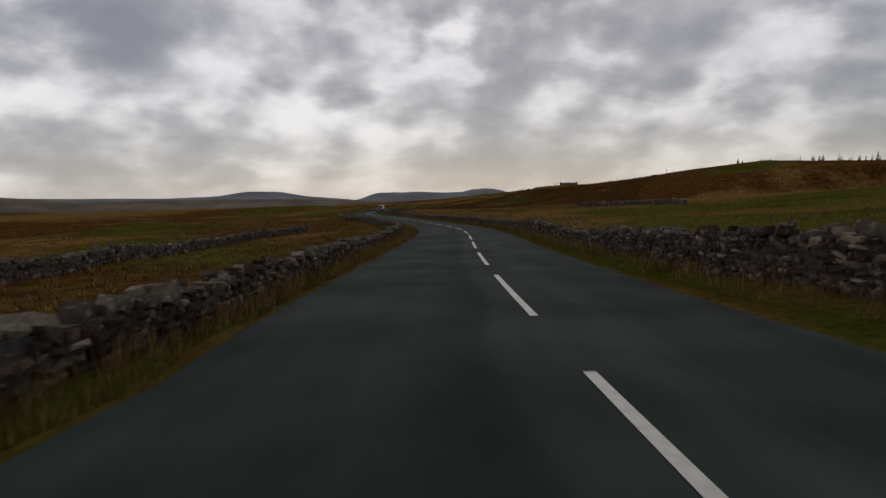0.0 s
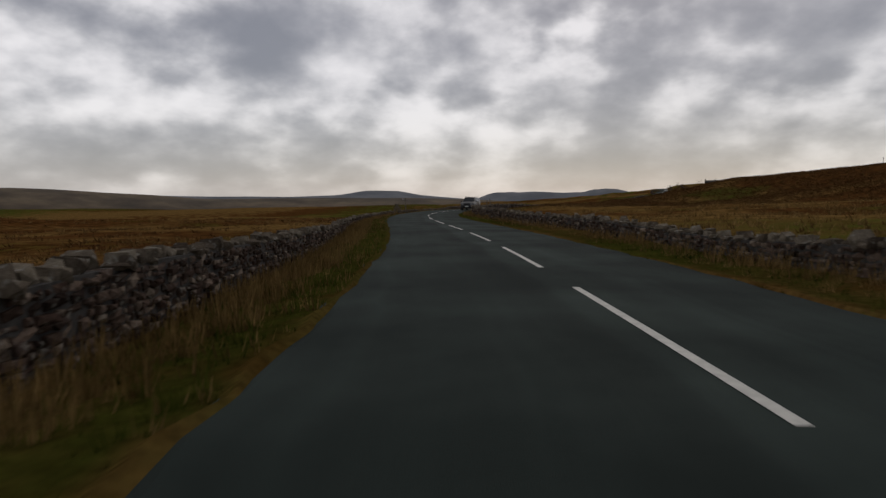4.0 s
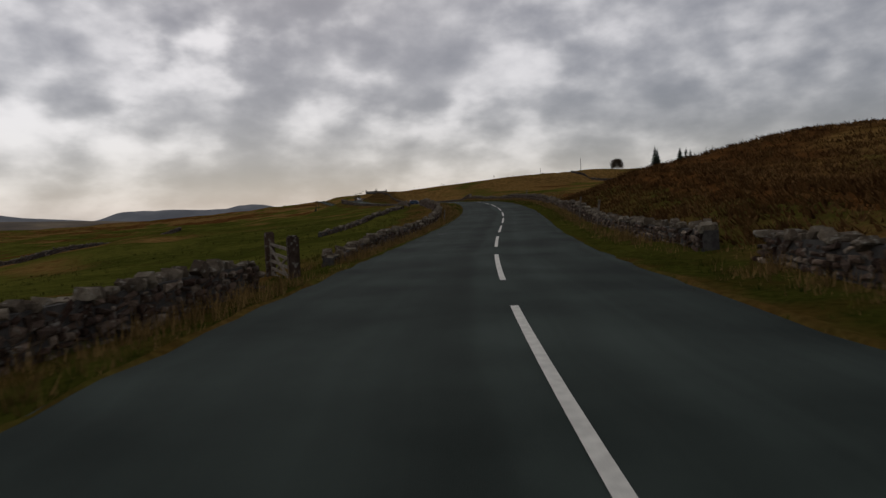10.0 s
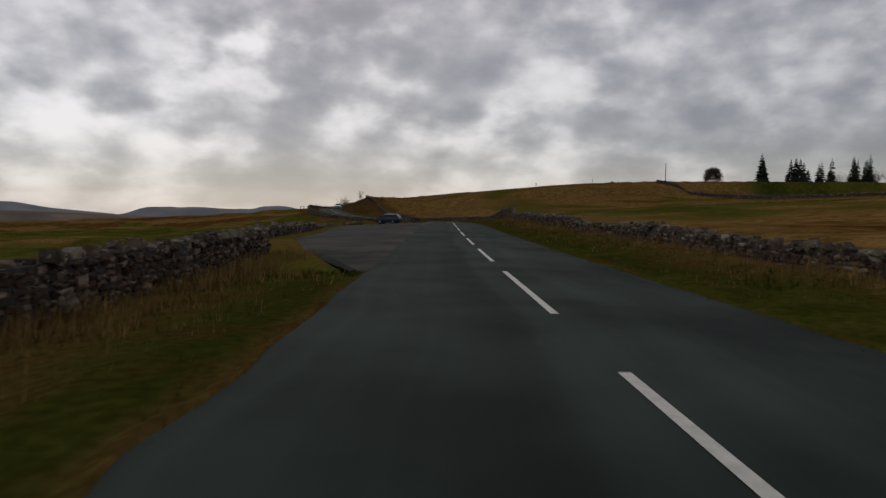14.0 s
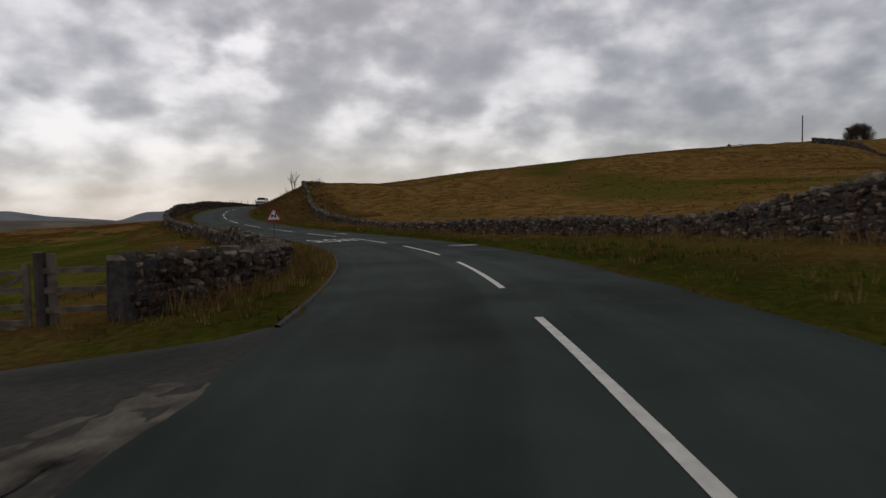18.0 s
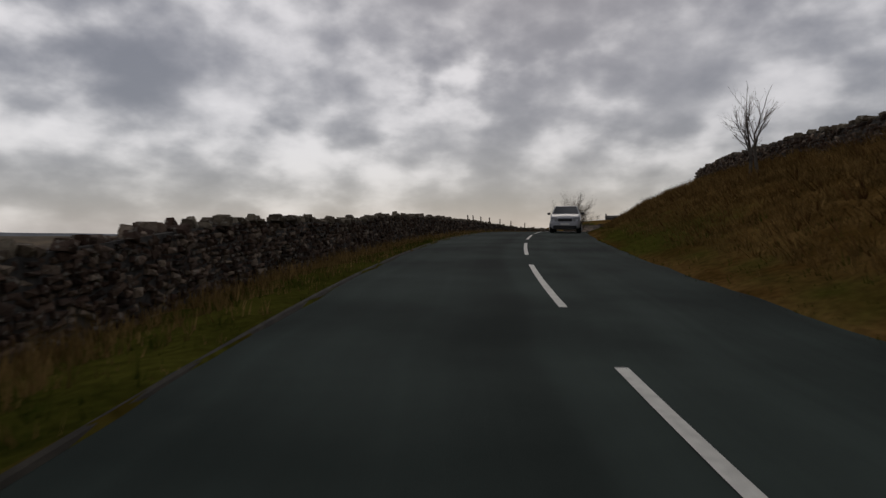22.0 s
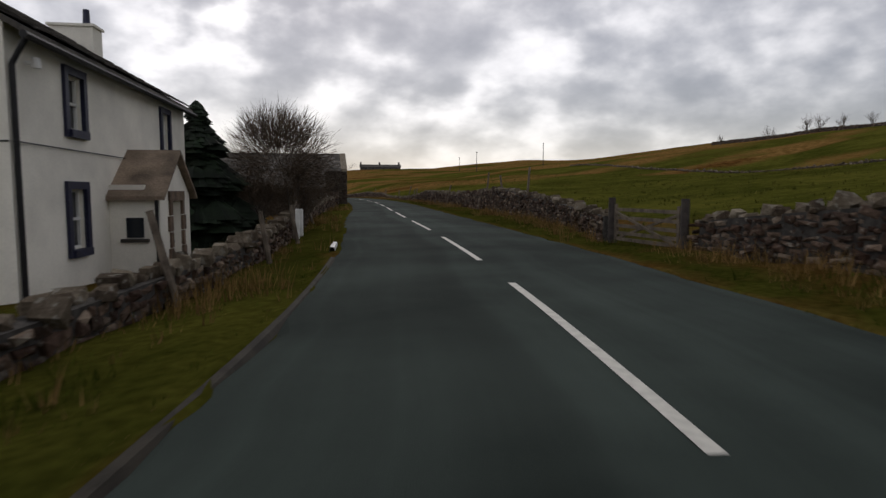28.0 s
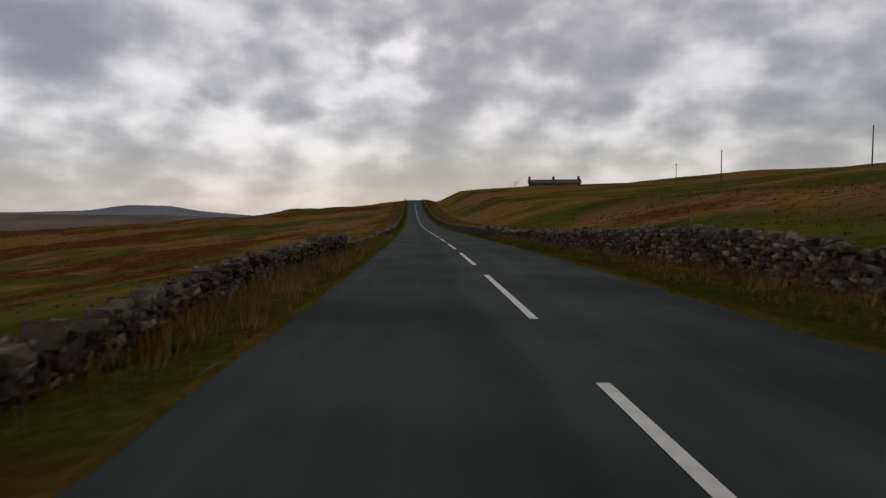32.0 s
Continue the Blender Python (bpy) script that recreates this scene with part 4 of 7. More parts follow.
def by_road(s, d, up=0.0):
    p = on_road(s, d)
    z = ground_at(p[0], p[1])
    return float(p[0]), float(p[1]), z + up


rs = np.random.RandomState(77)

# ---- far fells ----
# the blue-grey of distance haze is put into the fells' base colour
FELL = material("far_haze_blue_fell", (0.135, 0.15, 0.175), 0.95, 0.004, 0.15, 0.02, 0.0, second=(0.18, 0.195, 0.215))


def fell(name, distance, crest, depth, label, mat=None):
    """A far hill: crest is a list of (bearing to the left of north, elevation), in degrees, seen from the road's middle."""
    b = np.linspace(crest[0][0], crest[-1][0], 90)
    el = np.interp(b, [c[0] for c in crest], [c[1] for c in crest]) if crest[0][0] < crest[-1][0] else np.interp(-b, [-c[0] for c in crest], [c[1] for c in crest])
    el = el + 0.05 * np.interp(b, np.linspace(b.min(), b.max(), 25), np.random.RandomState(len(name)).randn(25))
    rows = []
    for f, k in ((0.0, 1.0), (0.15, 0.93), (0.4, 0.7), (0.7, 0.4), (1.0, 0.05)):
        dist = distance - depth * f
        z = distance * np.tan(np.radians(el)) * 1.0
        zz = z * k + (-190) * (1 - k)
        rows.append(np.stack([50 - np.sin(np.radians(b)) * dist, 350 + np.cos(np.radians(b)) * dist, zz], -1))
    v = np.stack(rows, 1).reshape(-1, 3)
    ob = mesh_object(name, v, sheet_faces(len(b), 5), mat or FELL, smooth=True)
    return tagged(ob, label, "hill", kind="structure")


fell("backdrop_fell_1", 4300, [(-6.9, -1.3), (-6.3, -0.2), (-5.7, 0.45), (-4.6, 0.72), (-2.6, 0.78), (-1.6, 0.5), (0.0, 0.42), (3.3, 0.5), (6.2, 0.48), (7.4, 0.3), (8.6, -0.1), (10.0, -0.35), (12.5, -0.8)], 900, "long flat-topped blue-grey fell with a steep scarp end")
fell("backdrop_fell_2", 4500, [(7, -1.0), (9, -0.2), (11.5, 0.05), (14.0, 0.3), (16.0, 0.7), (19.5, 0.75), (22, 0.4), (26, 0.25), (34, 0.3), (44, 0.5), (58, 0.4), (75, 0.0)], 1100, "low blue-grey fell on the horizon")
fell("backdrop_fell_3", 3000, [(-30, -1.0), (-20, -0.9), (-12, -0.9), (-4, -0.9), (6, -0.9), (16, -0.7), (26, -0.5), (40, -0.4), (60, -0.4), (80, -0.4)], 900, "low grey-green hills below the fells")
MOOR = material("far_russet_moor", (0.105, 0.078, 0.05), 0.95, 0.006, 0.3, 0.03, 0.0, second=(0.17, 0.125, 0.075))
fell("backdrop_moor", 2600, [(95, 0.9), (60, 1.2), (50, 1.05), (45, 0.8), (40, 0.5), (36, 0.12), (32, -0.02), (28, 0.02), (24, 0.02), (20, 0.0), (16, -0.05), (10, -0.2), (4, -0.5), (0, -0.9)], 900, "rolling russet moor closing the valley", MOOR)


# ---- bare trees ----
def branches(v, f, p, way, length, radius, depth, rng, spread, twig, lean=0.0, sides=5):
    """Tapered limbs that fork into finer ones; v and f are filled in place. Returns nothing."""
    steps = 4 if depth > 2 else 3 if depth > 1 else 2
    q = Vector(p)
    d = Vector(way).normalized()
    r = radius
    for i in range(steps):
        wild = 0.13 if depth > 2 else 0.24
        nd = (d + Vector((rng.gauss(0, wild), rng.gauss(0, wild), rng.gauss(0.07, wild * 0.7))) * spread).normalized()
        nq = q + nd * (length / steps)
        nr = radius * (1 - 0.42 * (i + 1) / steps)
        n = sides if r > 0.03 else 3
        a, b = tubev(q, nq, r, nr, n)
        k = len(v)
        v.extend(a)
        f.extend(tuple(j + k for j in face) for face in b[:n])
        if depth > 0 and (i > 0 or depth < 3):
            for _ in range(rng.choice((1, 2)) if depth > 1 else twig):
                side = Vector((rng.gauss(0, 1), rng.gauss(0, 1), rng.gauss(0.25, 0.5))).normalized()
                branches(v, f, nq, nd * 0.75 + side * 0.62 * spread, length * rng.uniform(0.5, 0.72), nr * 0.55, depth - 1, rng, spread, twig, lean, sides)
        q, d, r = nq, nd, nr
    if depth > 0:
        branches(v, f, q, d, length * 0.68, r * 0.8, depth - 1, rng, spread, twig, lean, sides)


def bare_tree(place, tall, label, seed, stems=1, depth=4, spread=1.0, twig=2, name="bare_tree", turn=0.0, fan=0.25, thick=0.018):
    rng = random.Random(seed)
    t = thing(name, label, "tree", place, turn)
    v, f, ends = [], [], [0]
    for k in range(stems):
        a = 2 * math.pi * k / max(stems, 1) + rng.random()
        out = fan if stems > 1 else 0.05
        branches(v, f, (0.2 * math.cos(a) * (stems > 1), 0.2 * math.sin(a) * (stems > 1), -0.3), (out * math.cos(a), out * math.sin(a), 1.0), tall * 0.36, tall * thick, depth, rng, spread, twig)
        ends.append(len(f))
    # thick wood and fine wood apart, one trunk a stem
    sizes = [(Vector(v[face[1]]) - Vector(v[face[0]])).length for face in f]
    woods = [("trunk", [face for face, w in zip(f[a:b], sizes[a:b]) if w > 0.025], BARK) for a, b in zip(ends, ends[1:])]
    for pname, faces, mat in woods + [("crown", [face for face, w in zip(f, sizes) if w <= 0.025], TWIG)]:
        used = sorted({i for face in faces for i in face})
        back = {i: n for n, i in enumerate(used)}
        if used:
            part(pname, ([v[i] for i in used], [tuple(back[i] for i in face) for face in faces]), mat, t, smooth=True)
    return t


def conifer(place, tall, wide, label, seed, clumps=500, name="conifer", leaf=None, bottom=0.08, base=1.0):
    """A trunk with drooping sprays that thin out towards the tip."""
    r = np.random.RandomState(seed)
    t = thing(name, label, "tree", place, r.rand() * 360)
    part("trunk", tubev((0, 0, -0.3), (0, 0, tall * 0.95), tall * 0.018, 0.015, 7), BARK, t)
    h = bottom + (1 - bottom) * r.rand(clumps) ** 1.25
    a = r.rand(clumps) * 2 * math.pi
    tier = 0.75 + 0.25 * np.sin(h * tall * 5.5) + 0.18 * r.randn(clumps)
    reach = wide / 2 * (1 - h) ** 0.75 * np.clip(tier, 0.35, 1.25) + 0.05
    inner = reach * (0.15 + 0.2 * r.rand(clumps))
    v, f = [], []
    for k in range(clumps):
        ca, sa = math.cos(a[k]), math.sin(a[k])
        z = h[k] * tall
        w = reach[k] * (0.26 + 0.22 * r.rand()) + 0.06
        dz = -0.18 * reach[k]
        root = (ca * inner[k], sa * inner[k], z)
        tip = (ca * reach[k], sa * reach[k], z + dz)
        mid = ((root[0] + tip[0]) / 2, (root[1] + tip[1]) / 2, z + dz * 0.25)
        n = len(v)
        v += [root, (mid[0] - sa * w, mid[1] + ca * w, mid[2] - 0.3 * w), tip, (mid[0] + sa * w, mid[1] - ca * w, mid[2] - 0.3 * w), (mid[0], mid[1], mid[2] + 0.25 * w)]
        f += [(n, n + 1, n + 4), (n + 1, n + 2, n + 4), (n + 2, n + 3, n + 4), (n + 3, n, n + 4)]
    part("crown", (v, f), leaf or NEEDLE, t)
    return t


def shrub(place, tall, wide, label, seed, clumps=700, leaf=None, name="shrub"):
    r = np.random.RandomState(seed)
    t = thing(name, label, "shrub", place)
    rng = random.Random(seed)
    v, f = [], []
    for k in range(5):
        a = k * 1.3
        branches(v, f, (0, 0, -0.1), (0.5 * math.cos(a), 0.5 * math.sin(a), 1), tall * 0.4, 0.03, 2, rng, 1.0, 1)
    part("stem", (v, f), BARK, t)
    if leaf is TWIG:
        twiggy_crown(t, (0, 0, tall * 0.55), (wide * 0.45, wide * 0.45, tall * 0.45), clumps * 4, seed, TWIG, gauge=0.035 if tall > 5 else 0.006)
        return t
    v, f = [], []
    lobes = r.randn(9, 3) * (wide * 0.22, wide * 0.22, tall * 0.16) + (0, 0, tall * 0.52)
    for k in range(clumps):
        c = lobes[r.randint(9)] + r.randn(3) * (wide * 0.13, wide * 0.13, tall * 0.15)
        c[2] = max(c[2], 0.1)
        s = 0.03 + 0.06 * r.rand()
        n = len(v)
        p = r.randn(3, 3) * s
        v += [tuple(c + q) for q in p]
        f.append((n, n + 1, n + 2))
    part("crown", (v, f), leaf or LEAF, t)
    return t


def twiggy_crown(t, centre, radii, count, seed, mat, low=-0.6, gauge=0.006):
    """Fine wood filling a rounded head: slender slivers that point outwards and up."""
    r = np.random.RandomState(seed)
    u = r.randn(count, 3)
    u /= np.linalg.norm(u, axis=1)[:, None]
    u[:, 2] = np.where(u[:, 2] < low, -u[:, 2], u[:, 2])
    lobes = 1 + 0.12 * np.sin(5 * np.arctan2(u[:, 1], u[:, 0]) + 3 * u[:, 2]) + 0.06 * r.randn(count)
    p = np.array(centre) + u * np.array(radii) * ((0.25 + 0.75 * r.rand(count) ** 0.6) * lobes)[:, None]
    way = u + np.array([0, 0, 0.35]) + 0.45 * r.randn(count, 3)
    way /= np.linalg.norm(way, axis=1)[:, None]
    side = np.cross(way, r.randn(count, 3))
    side /= np.linalg.norm(side, axis=1)[:, None]
    long = (0.22 + 0.34 * r.rand(count))[:, None] * (1 + gauge * 25)
    v = np.stack([p - side * gauge, p + side * gauge, p + way * long], 1).reshape(-1, 3)
    return part("crown", (v.tolist(), [(3 * k, 3 * k + 1, 3 * k + 2) for k in range(count)]), mat, t)


# trees round the cottages
for k, (x, y, tall, stems) in enumerate(((71.6, 550.9, 6.9, 2), (69.9, 546.4, 7.4, 2), (68.6, 544.9, 6.6, 1))):
    bare_tree((x, y, ground_at(x, y) - 0.2), tall, "tall bare ash with pale twigs behind the roadside wall", 100 + k, stems=stems, depth=4, spread=1.05, twig=3, fan=0.2, thick=0.015)
x, y, z = by_road(640.6, -5.05)
t = bare_tree((x, y, z), 4.0, "dense round-headed bare thorn tree behind the garden wall", 120, stems=8, depth=4, spread=1.15, twig=3, fan=0.55, thick=0.017)
twiggy_crown(t, (0, 0, 2.6), (1.7, 1.7, 1.7), 6000, 121, TWIG, gauge=0.009)
x, y, z = by_road(640.0, -7.6)
conifer((x, y, z - 0.2), 5.0, 4.6, "dark bushy conifer at the end of the white house", 121, clumps=3200, bottom=0.02)
x, y, z = by_road(642.5, -9.4)
conifer((x, y, z - 0.2), 4.2, 3.6, "dark bushy conifer beyond the white house", 127, clumps=2400, bottom=0.02)
x, y, z = by_road(643.0, -6.2)
shrub((x, y, z), 2.0, 3.4, "dark brown thicket under the bare tree", 122, 1200, leaf=TWIG, name="thicket")
shrub((95.5, 596.6, ground_at(95.5, 596.6)), 2.2, 2.0, "bare twiggy shrub against the white gable", 123, 500, leaf=TWIG)
shrub((90.0, 596.0, ground_at(90, 596)), 3.4, 2.2, "thin bare shrub by the garden wall", 124, 450, leaf=TWIG)
x, y, z = by_road(601.5, -7.6)
shrub((x, y, z), 2.6, 3.2, "rounded dark evergreen bush by the garden wall", 125, 9000, name="evergreen_bush")
x, y, z = by_road(599, -8.2)
shrub((x, y, z), 2.4, 2.6, "rounded dark evergreen bush by the cottage", 126, 7000, name="evergreen_bush")
x, y, z = by_road(513, 8.8)
bare_tree((x, y, z), 4.6, "thin wind-bent bare thorn on the bank", 130, stems=2, depth=3, spread=0.7, twig=2, fan=0.15)
x, y, z = by_road(172, -8.2)
bare_tree((x, y, z), 3.0, "clump of bare willow rods behind the wall", 131, stems=9, depth=2, spread=0.5, twig=1, fan=0.3, name="willow_clump", thick=0.008)
x, y, z = by_road(487, 11.5)
bare_tree((x, y, z), 2.0, "small bare thorn beside the wall end", 132, stems=3, depth=3, spread=0.7, twig=1, fan=0.3)

conifer((68.4, 672.4, ground_at(68.4, 672.4) - 0.3), 7.6, 5.0, "lone dark conifer standing in the valley field", 128, clumps=900)
# trees on the skyline
for k in range(9):
    x, y = 250 + 9.0 * k + rs.randn() * 3, 518 + 3.8 * k + rs.randn() * 4
    conifer((x, y, ground_at(x, y) - 0.3), 13 + 4.5 * rs.rand(), 7.5, "dark spruce standing on the skyline", 140 + k, clumps=520, name="spruce", bottom=0.05)
for k in range(60):
    x, y = 314 + 1.6 * k + rs.randn() * 3, 534 - 0.9 * k + abs(rs.randn()) * 9
    if k % 3 < 2:
        conifer((x, y, ground_at(x, y) - 0.3), 16 + 5 * rs.rand(), 8.0, "dark spruce standing on the skyline", 160 + k, clumps=300, name="spruce", bottom=0.05)
    else:
        bare_tree((x, y, ground_at(x, y) - 0.3), 14 + 3 * rs.rand(), "bare tree in the skyline wood", 180 + k, depth=4, twig=2, spread=1.0)
shrub((215, 510.8, ground_at(215, 510.8)), 7.5, 7.5, "single round-headed tree on the skyline", 200, 2500, leaf=TWIG, name="round_tree")
for k, (bearing, reach, tall) in enumerate(((47.5, 190, 5.5), (50.2, 196, 7.5), (51.2, 200, 7.0), (52.6, 194, 6.5), (54.4, 198, 6.0), (57.5, 190, 5.5), (44.0, 188, 4.5))):
    x, y = 99.8 + reach * math.sin(radians(bearing)), 589.5 + reach * math.cos(radians(bearing))
    bare_tree((x, y, ground_at(x, y) - 0.3), tall, "small bare tree along the wall on the skyline", 240 + k, stems=2, depth=3, twig=3, spread=1.1, fan=0.3, thick=0.02)
for k, (x, y) in enumerate(((300, 470), (308, 476), (318, 474), (330, 485), (341, 482))):
    conifer((x, y, ground_at(x, y) - 0.3), 8 + 3 * rs.rand(), 4.5, "dark spruce on the far ridge", 210 + k, clumps=260, name="spruce")


# ---- poles, posts and signs ----
def utility_pole(x, y, tall, label="dark wooden power-line pole with a cross arm"):
    t = thing("utility_pole", label, "pole", (x, y, ground_at(x, y) - 0.2), 40 + 10 * rs.rand(), group="power line poles")
    part("pole", tubev((0, 0, -0.3), (0, 0, tall), 0.15, 0.11, 8), DARKWOOD, t)
    part("cross_arm", boxv((0, 0, tall - 0.35), (1.6, 0.1, 0.12)), DARKWOOD, t)
    for o in (-0.7, 0.0, 0.7):
        part("insulator", tubev((o, 0, tall - 0.28), (o, 0, tall - 0.08), 0.05, 0.04, 6), BLACK, t)
    return t


for x, y, tall in ((146.5, 611.6, 9.5), (182.8, 499.5, 8.5), (211.3, 849.4, 9.0), (221.5, 807.1, 9.0), (240, 640, 8.0), (225, 905, 8.0), (160, 560, 7.5)):
    utility_pole(x, y, tall)


x, y = 63.8, 638.1
t = thing("utility_pole", "pair of dark wooden power-line poles under one cross arm", "pole", (x, y, ground_at(x, y) - 0.2), -25, group="power line poles")
for o in (-0.9, 0.9):
    part("pole", tubev((o, 0, -0.3), (o, 0, 8.8), 0.16, 0.12, 8), DARKWOOD, t)
    part("insulator", tubev((o, 0, 8.85), (o, 0, 9.1), 0.05, 0.04, 6), BLACK, t)
part("cross_arm", boxv((0, 0, 8.45), (3.0, 0.12, 0.16)), DARKWOOD, t)


def fence_post(s, d, tall, lean_x=0.0, lean_y=0.0, label="weathered leaning timber fence post", group="leaning fence posts"):
    p = by_road(s, d, -0.15)
    t = thing("fence_post", label, "post", p, heading(s), group=group)
    t.matrix_world = t.matrix_world @ pose(0, 0, 0, lean_y, lean_x, 0)
    part("post", tubev((0, 0, -0.2), (0, 0, tall), 0.06, 0.05, 7), WOOD, t)
    return t


for s, d, tall, lx, ly in ((626.5, -4.5, 1.5, -14, 0), (622, -5.3, 1.3, -6, 3), (631, -4.1, 1.3, -8, 4), (635.5, -4.0, 1.3, -10, 0), (645, -4.1, 1.7, -18, 0), (648, -4.35, 1.5, -10, 2), (655, -4.5, 1.5, -14, 2), (657.5, -4.4, 1.4, -12, 0), (640, -4.3, 1.4, -9, 0), (658.4, 6.2, 2.6, 5, 0), (653, 6.2, 2.3, -8, 0), (648.9, 6.2, 2.6, 4, 0), (655.5, 5.0, 1.5, 14, 0), (668, 5.0, 1.9, 14, 0), (687, 5.0, 1.7, 10, 0), (692, 5.0, 2.0, 14, 0), (698, 7.0, 1.6, 4, 0), (709, 7.2, 1.5, 6, 0), (722, 8.0, 1.7, -4, 0), (735, 8.5, 1.8, 3, 0), (297, 5.9, 1.6, 8, 0), (244, 4.6, 1.5, 6, 0), (251, 4.5, 1.6, 5, 0), (158, 5.2, 1.5, -14, 0), (163, 5.4, 1.6, 8, 0), (170, 5.6, 1.8, -16, 0), (36, -4.4, 0.5, 4, 0), (28, 6.2, 1.5, -6, 0), (33, 6.4, 1.5, 8, 0), (262, -4.6, 1.1, 5, 0), (536.9, -7.0, 2.0, -3, 0), (538.7, -7.0, 2.02, -5, 0), (540.7, -7.0, 1.98, -2, 0), (543.0, -7.0, 1.98, 1, 0), (546.3, -7.0, 1.98, 0, 0), (549.4, -7.0, 1.95, 2, 0), (553.5, -6.9, 1.95, 0, 0)):
    fence_post(s, d, tall, lx, ly)

# footpath fingerpost
p = by_road(166, -5.2, -0.1)
t = thing("fingerpost", "wooden public footpath fingerpost with one pointing arm", "signpost", p, heading(166) + 4)
part("post", boxv((0, 0, 1.05), (0.12, 0.12, 2.3)), WOOD, t, bevel=0.012)
v, f = boxv((-0.32, 0, 2.03), (0.62, 0.05, 0.15))
v[1], v[0], v[3], v[2] = (-0.63, -0.025, 2.06), (-0.63, -0.025, 2.0), (-0.63, 0.025, 2.06), (-0.63, 0.025, 2.0)
arm = part("arm", (v, f), DARKWOOD, t, "dark pointed finger board")
part("lettering", boxv((-0.3, -0.028, 2.03), (0.36, 0.006, 0.05)), WHITEPAINT, arm)

# ladder stile over the wall
p = by_road(168.5, -7.1, -0.1)
t = thing("ladder_stile", "grey timber ladder stile over the dry-stone wall", "stile", p, heading(168))
for o in (-0.35, 0.35):
    part("stringer", [boxv((0, 0, 0), (0.1, 0.1, 0.1))], WOOD, t)
    t.children[-1].data.clear_geometry()
    a, b = tubev((-0.75, o, -0.1), (0.12, o, 1.75), 0.06, 0.06, 4)
    t.children[-1].data.from_pydata(a, [], b)
    a, b = tubev((0.75, o, -0.1), (-0.12, o, 1.75), 0.06, 0.06, 4)
    part("stringer", (a, b), WOOD, t)
for k in range(4):
    part("tread", boxv((-0.62 + 0.15 * k, 0, 0.25 + 0.32 * k), (0.16, 0.8, 0.05)), WOOD, t)
    part("tread", boxv((0.62 - 0.15 * k, 0, 0.25 + 0.32 * k), (0.16, 0.8, 0.05)), WOOD, t)


# field gates
def field_gate(p, q, label, bars=5, tall=1.15, mat=None, posts="wood", sag=0.0):
    """A five-barred gate hung between two posts at plan points p and q."""
    p, q = Vector((*p, 0)), Vector((*q, 0))
    mat = mat or WOOD
    w = (q - p).length
    z = min(ground_at(*p[:2]), ground_at(*q[:2]))
    t = thing("field_gate", label, "gate", ((p + q) / 2)[:2] + (z,), math.degrees(math.atan2(q.y - p.y, q.x - p.x)))
    for k in range(bars):
        h = 0.15 + (tall - 0.2) * (k / (bars - 1)) ** 1.15
        part("bar", boxv((0, 0, h), (w - 0.35, 0.035, 0.085)), mat, t)
    for o in (-1, 1):
        part("stile", boxv((o * (w / 2 - 0.2), 0.0, tall / 2 + 0.06), (0.09, 0.05, tall + 0.05)), mat, t)
    part("brace", tubev((-w / 2 + 0.2, 0.03, 0.15), (w / 2 - 0.2, 0.03, tall - 0.1), 0.04, 0.04, 4), mat, t)
    part("brace", tubev((w / 2 - 0.2, -0.03, 0.15), (-w / 2 + 0.2, -0.03, tall - 0.1), 0.04, 0.04, 4), mat, t)
    for o in (-1, 1):
        if posts == "wood":
            part("gatepost", tubev((o * w / 2, 0, -0.4), (o * w / 2, 0, tall + 0.25), 0.1, 0.09, 8), DARKWOOD, t)
        else:
            part("gatepost", boxv((o * w / 2, 0, 0.55), (0.28, 0.3, 1.9)), STONE, t, "upright gritstone gatepost", bevel=0.04)
    return t


g1, g2 = on_road(230.0, -5.4), on_road(233.6, -7.4)
field_gate(g1[:2], g2[:2], "grey field gate between two stone gateposts", posts="stone")
field_gate((51.3, 398.4), (53.7, 398.0), "pale timber field gate beside the lay-by")
t = thing("post_and_rail_fence", "short grey post-and-rail fence beside the gate", "fence", (54.35, 397.95, ground_at(54.35, 397.95)), -6)
for o in (-0.5, 0.5):
    part("post", boxv((o, 0, 0.5), (0.1, 0.1, 1.3)), WOOD, t)
for h in (0.3, 0.6, 0.9):
    part("rail", boxv((0, -0.06, h), (1.2, 0.04, 0.09)), WOOD, t)
g1, g2 = on_road(631.1, 4.7), on_road(633.9, 4.2)
field_gate(g1[:2], g2[:2], "old timber gate set in the roadside wall", tall=0.95)
g1, g2 = on_road(690.2, -6.8), on_road(696.6, -4.2)
field_gate(g1[:2], g2[:2], "sagging grey pole gate into the green field", bars=4, tall=1.2)
p = by_road(669.2, -3.85, -0.2)
t = thing("stone_pier", "rough pier of dark rubble ending the wall before the barn", "pier", p, heading(669))
rp = np.random.RandomState(19)
for k in range(11):
    for o in (-0.13, 0.14):
        part("stone", boxv((o + 0.05 * rp.randn(), 0.05 * rp.randn(), 0.02 + 0.135 * k), (0.26 + 0.06 * rp.rand(), 0.38 + 0.1 * rp.rand(), 0.125 + 0.03 * rp.rand()), 12 * rp.randn()), STONE, t, bevel=0.02)
p = on_road(664.6, -4.25, 0.95)
t = thing("pole_rail", "grey timber pole rail lying along the wall top", "rail", tuple(p), heading(665) + 3)
part("rail", tubev((0, -3.6, -0.18), (0, 4.2, 0.12), 0.05, 0.04, 7), WOOD, t)
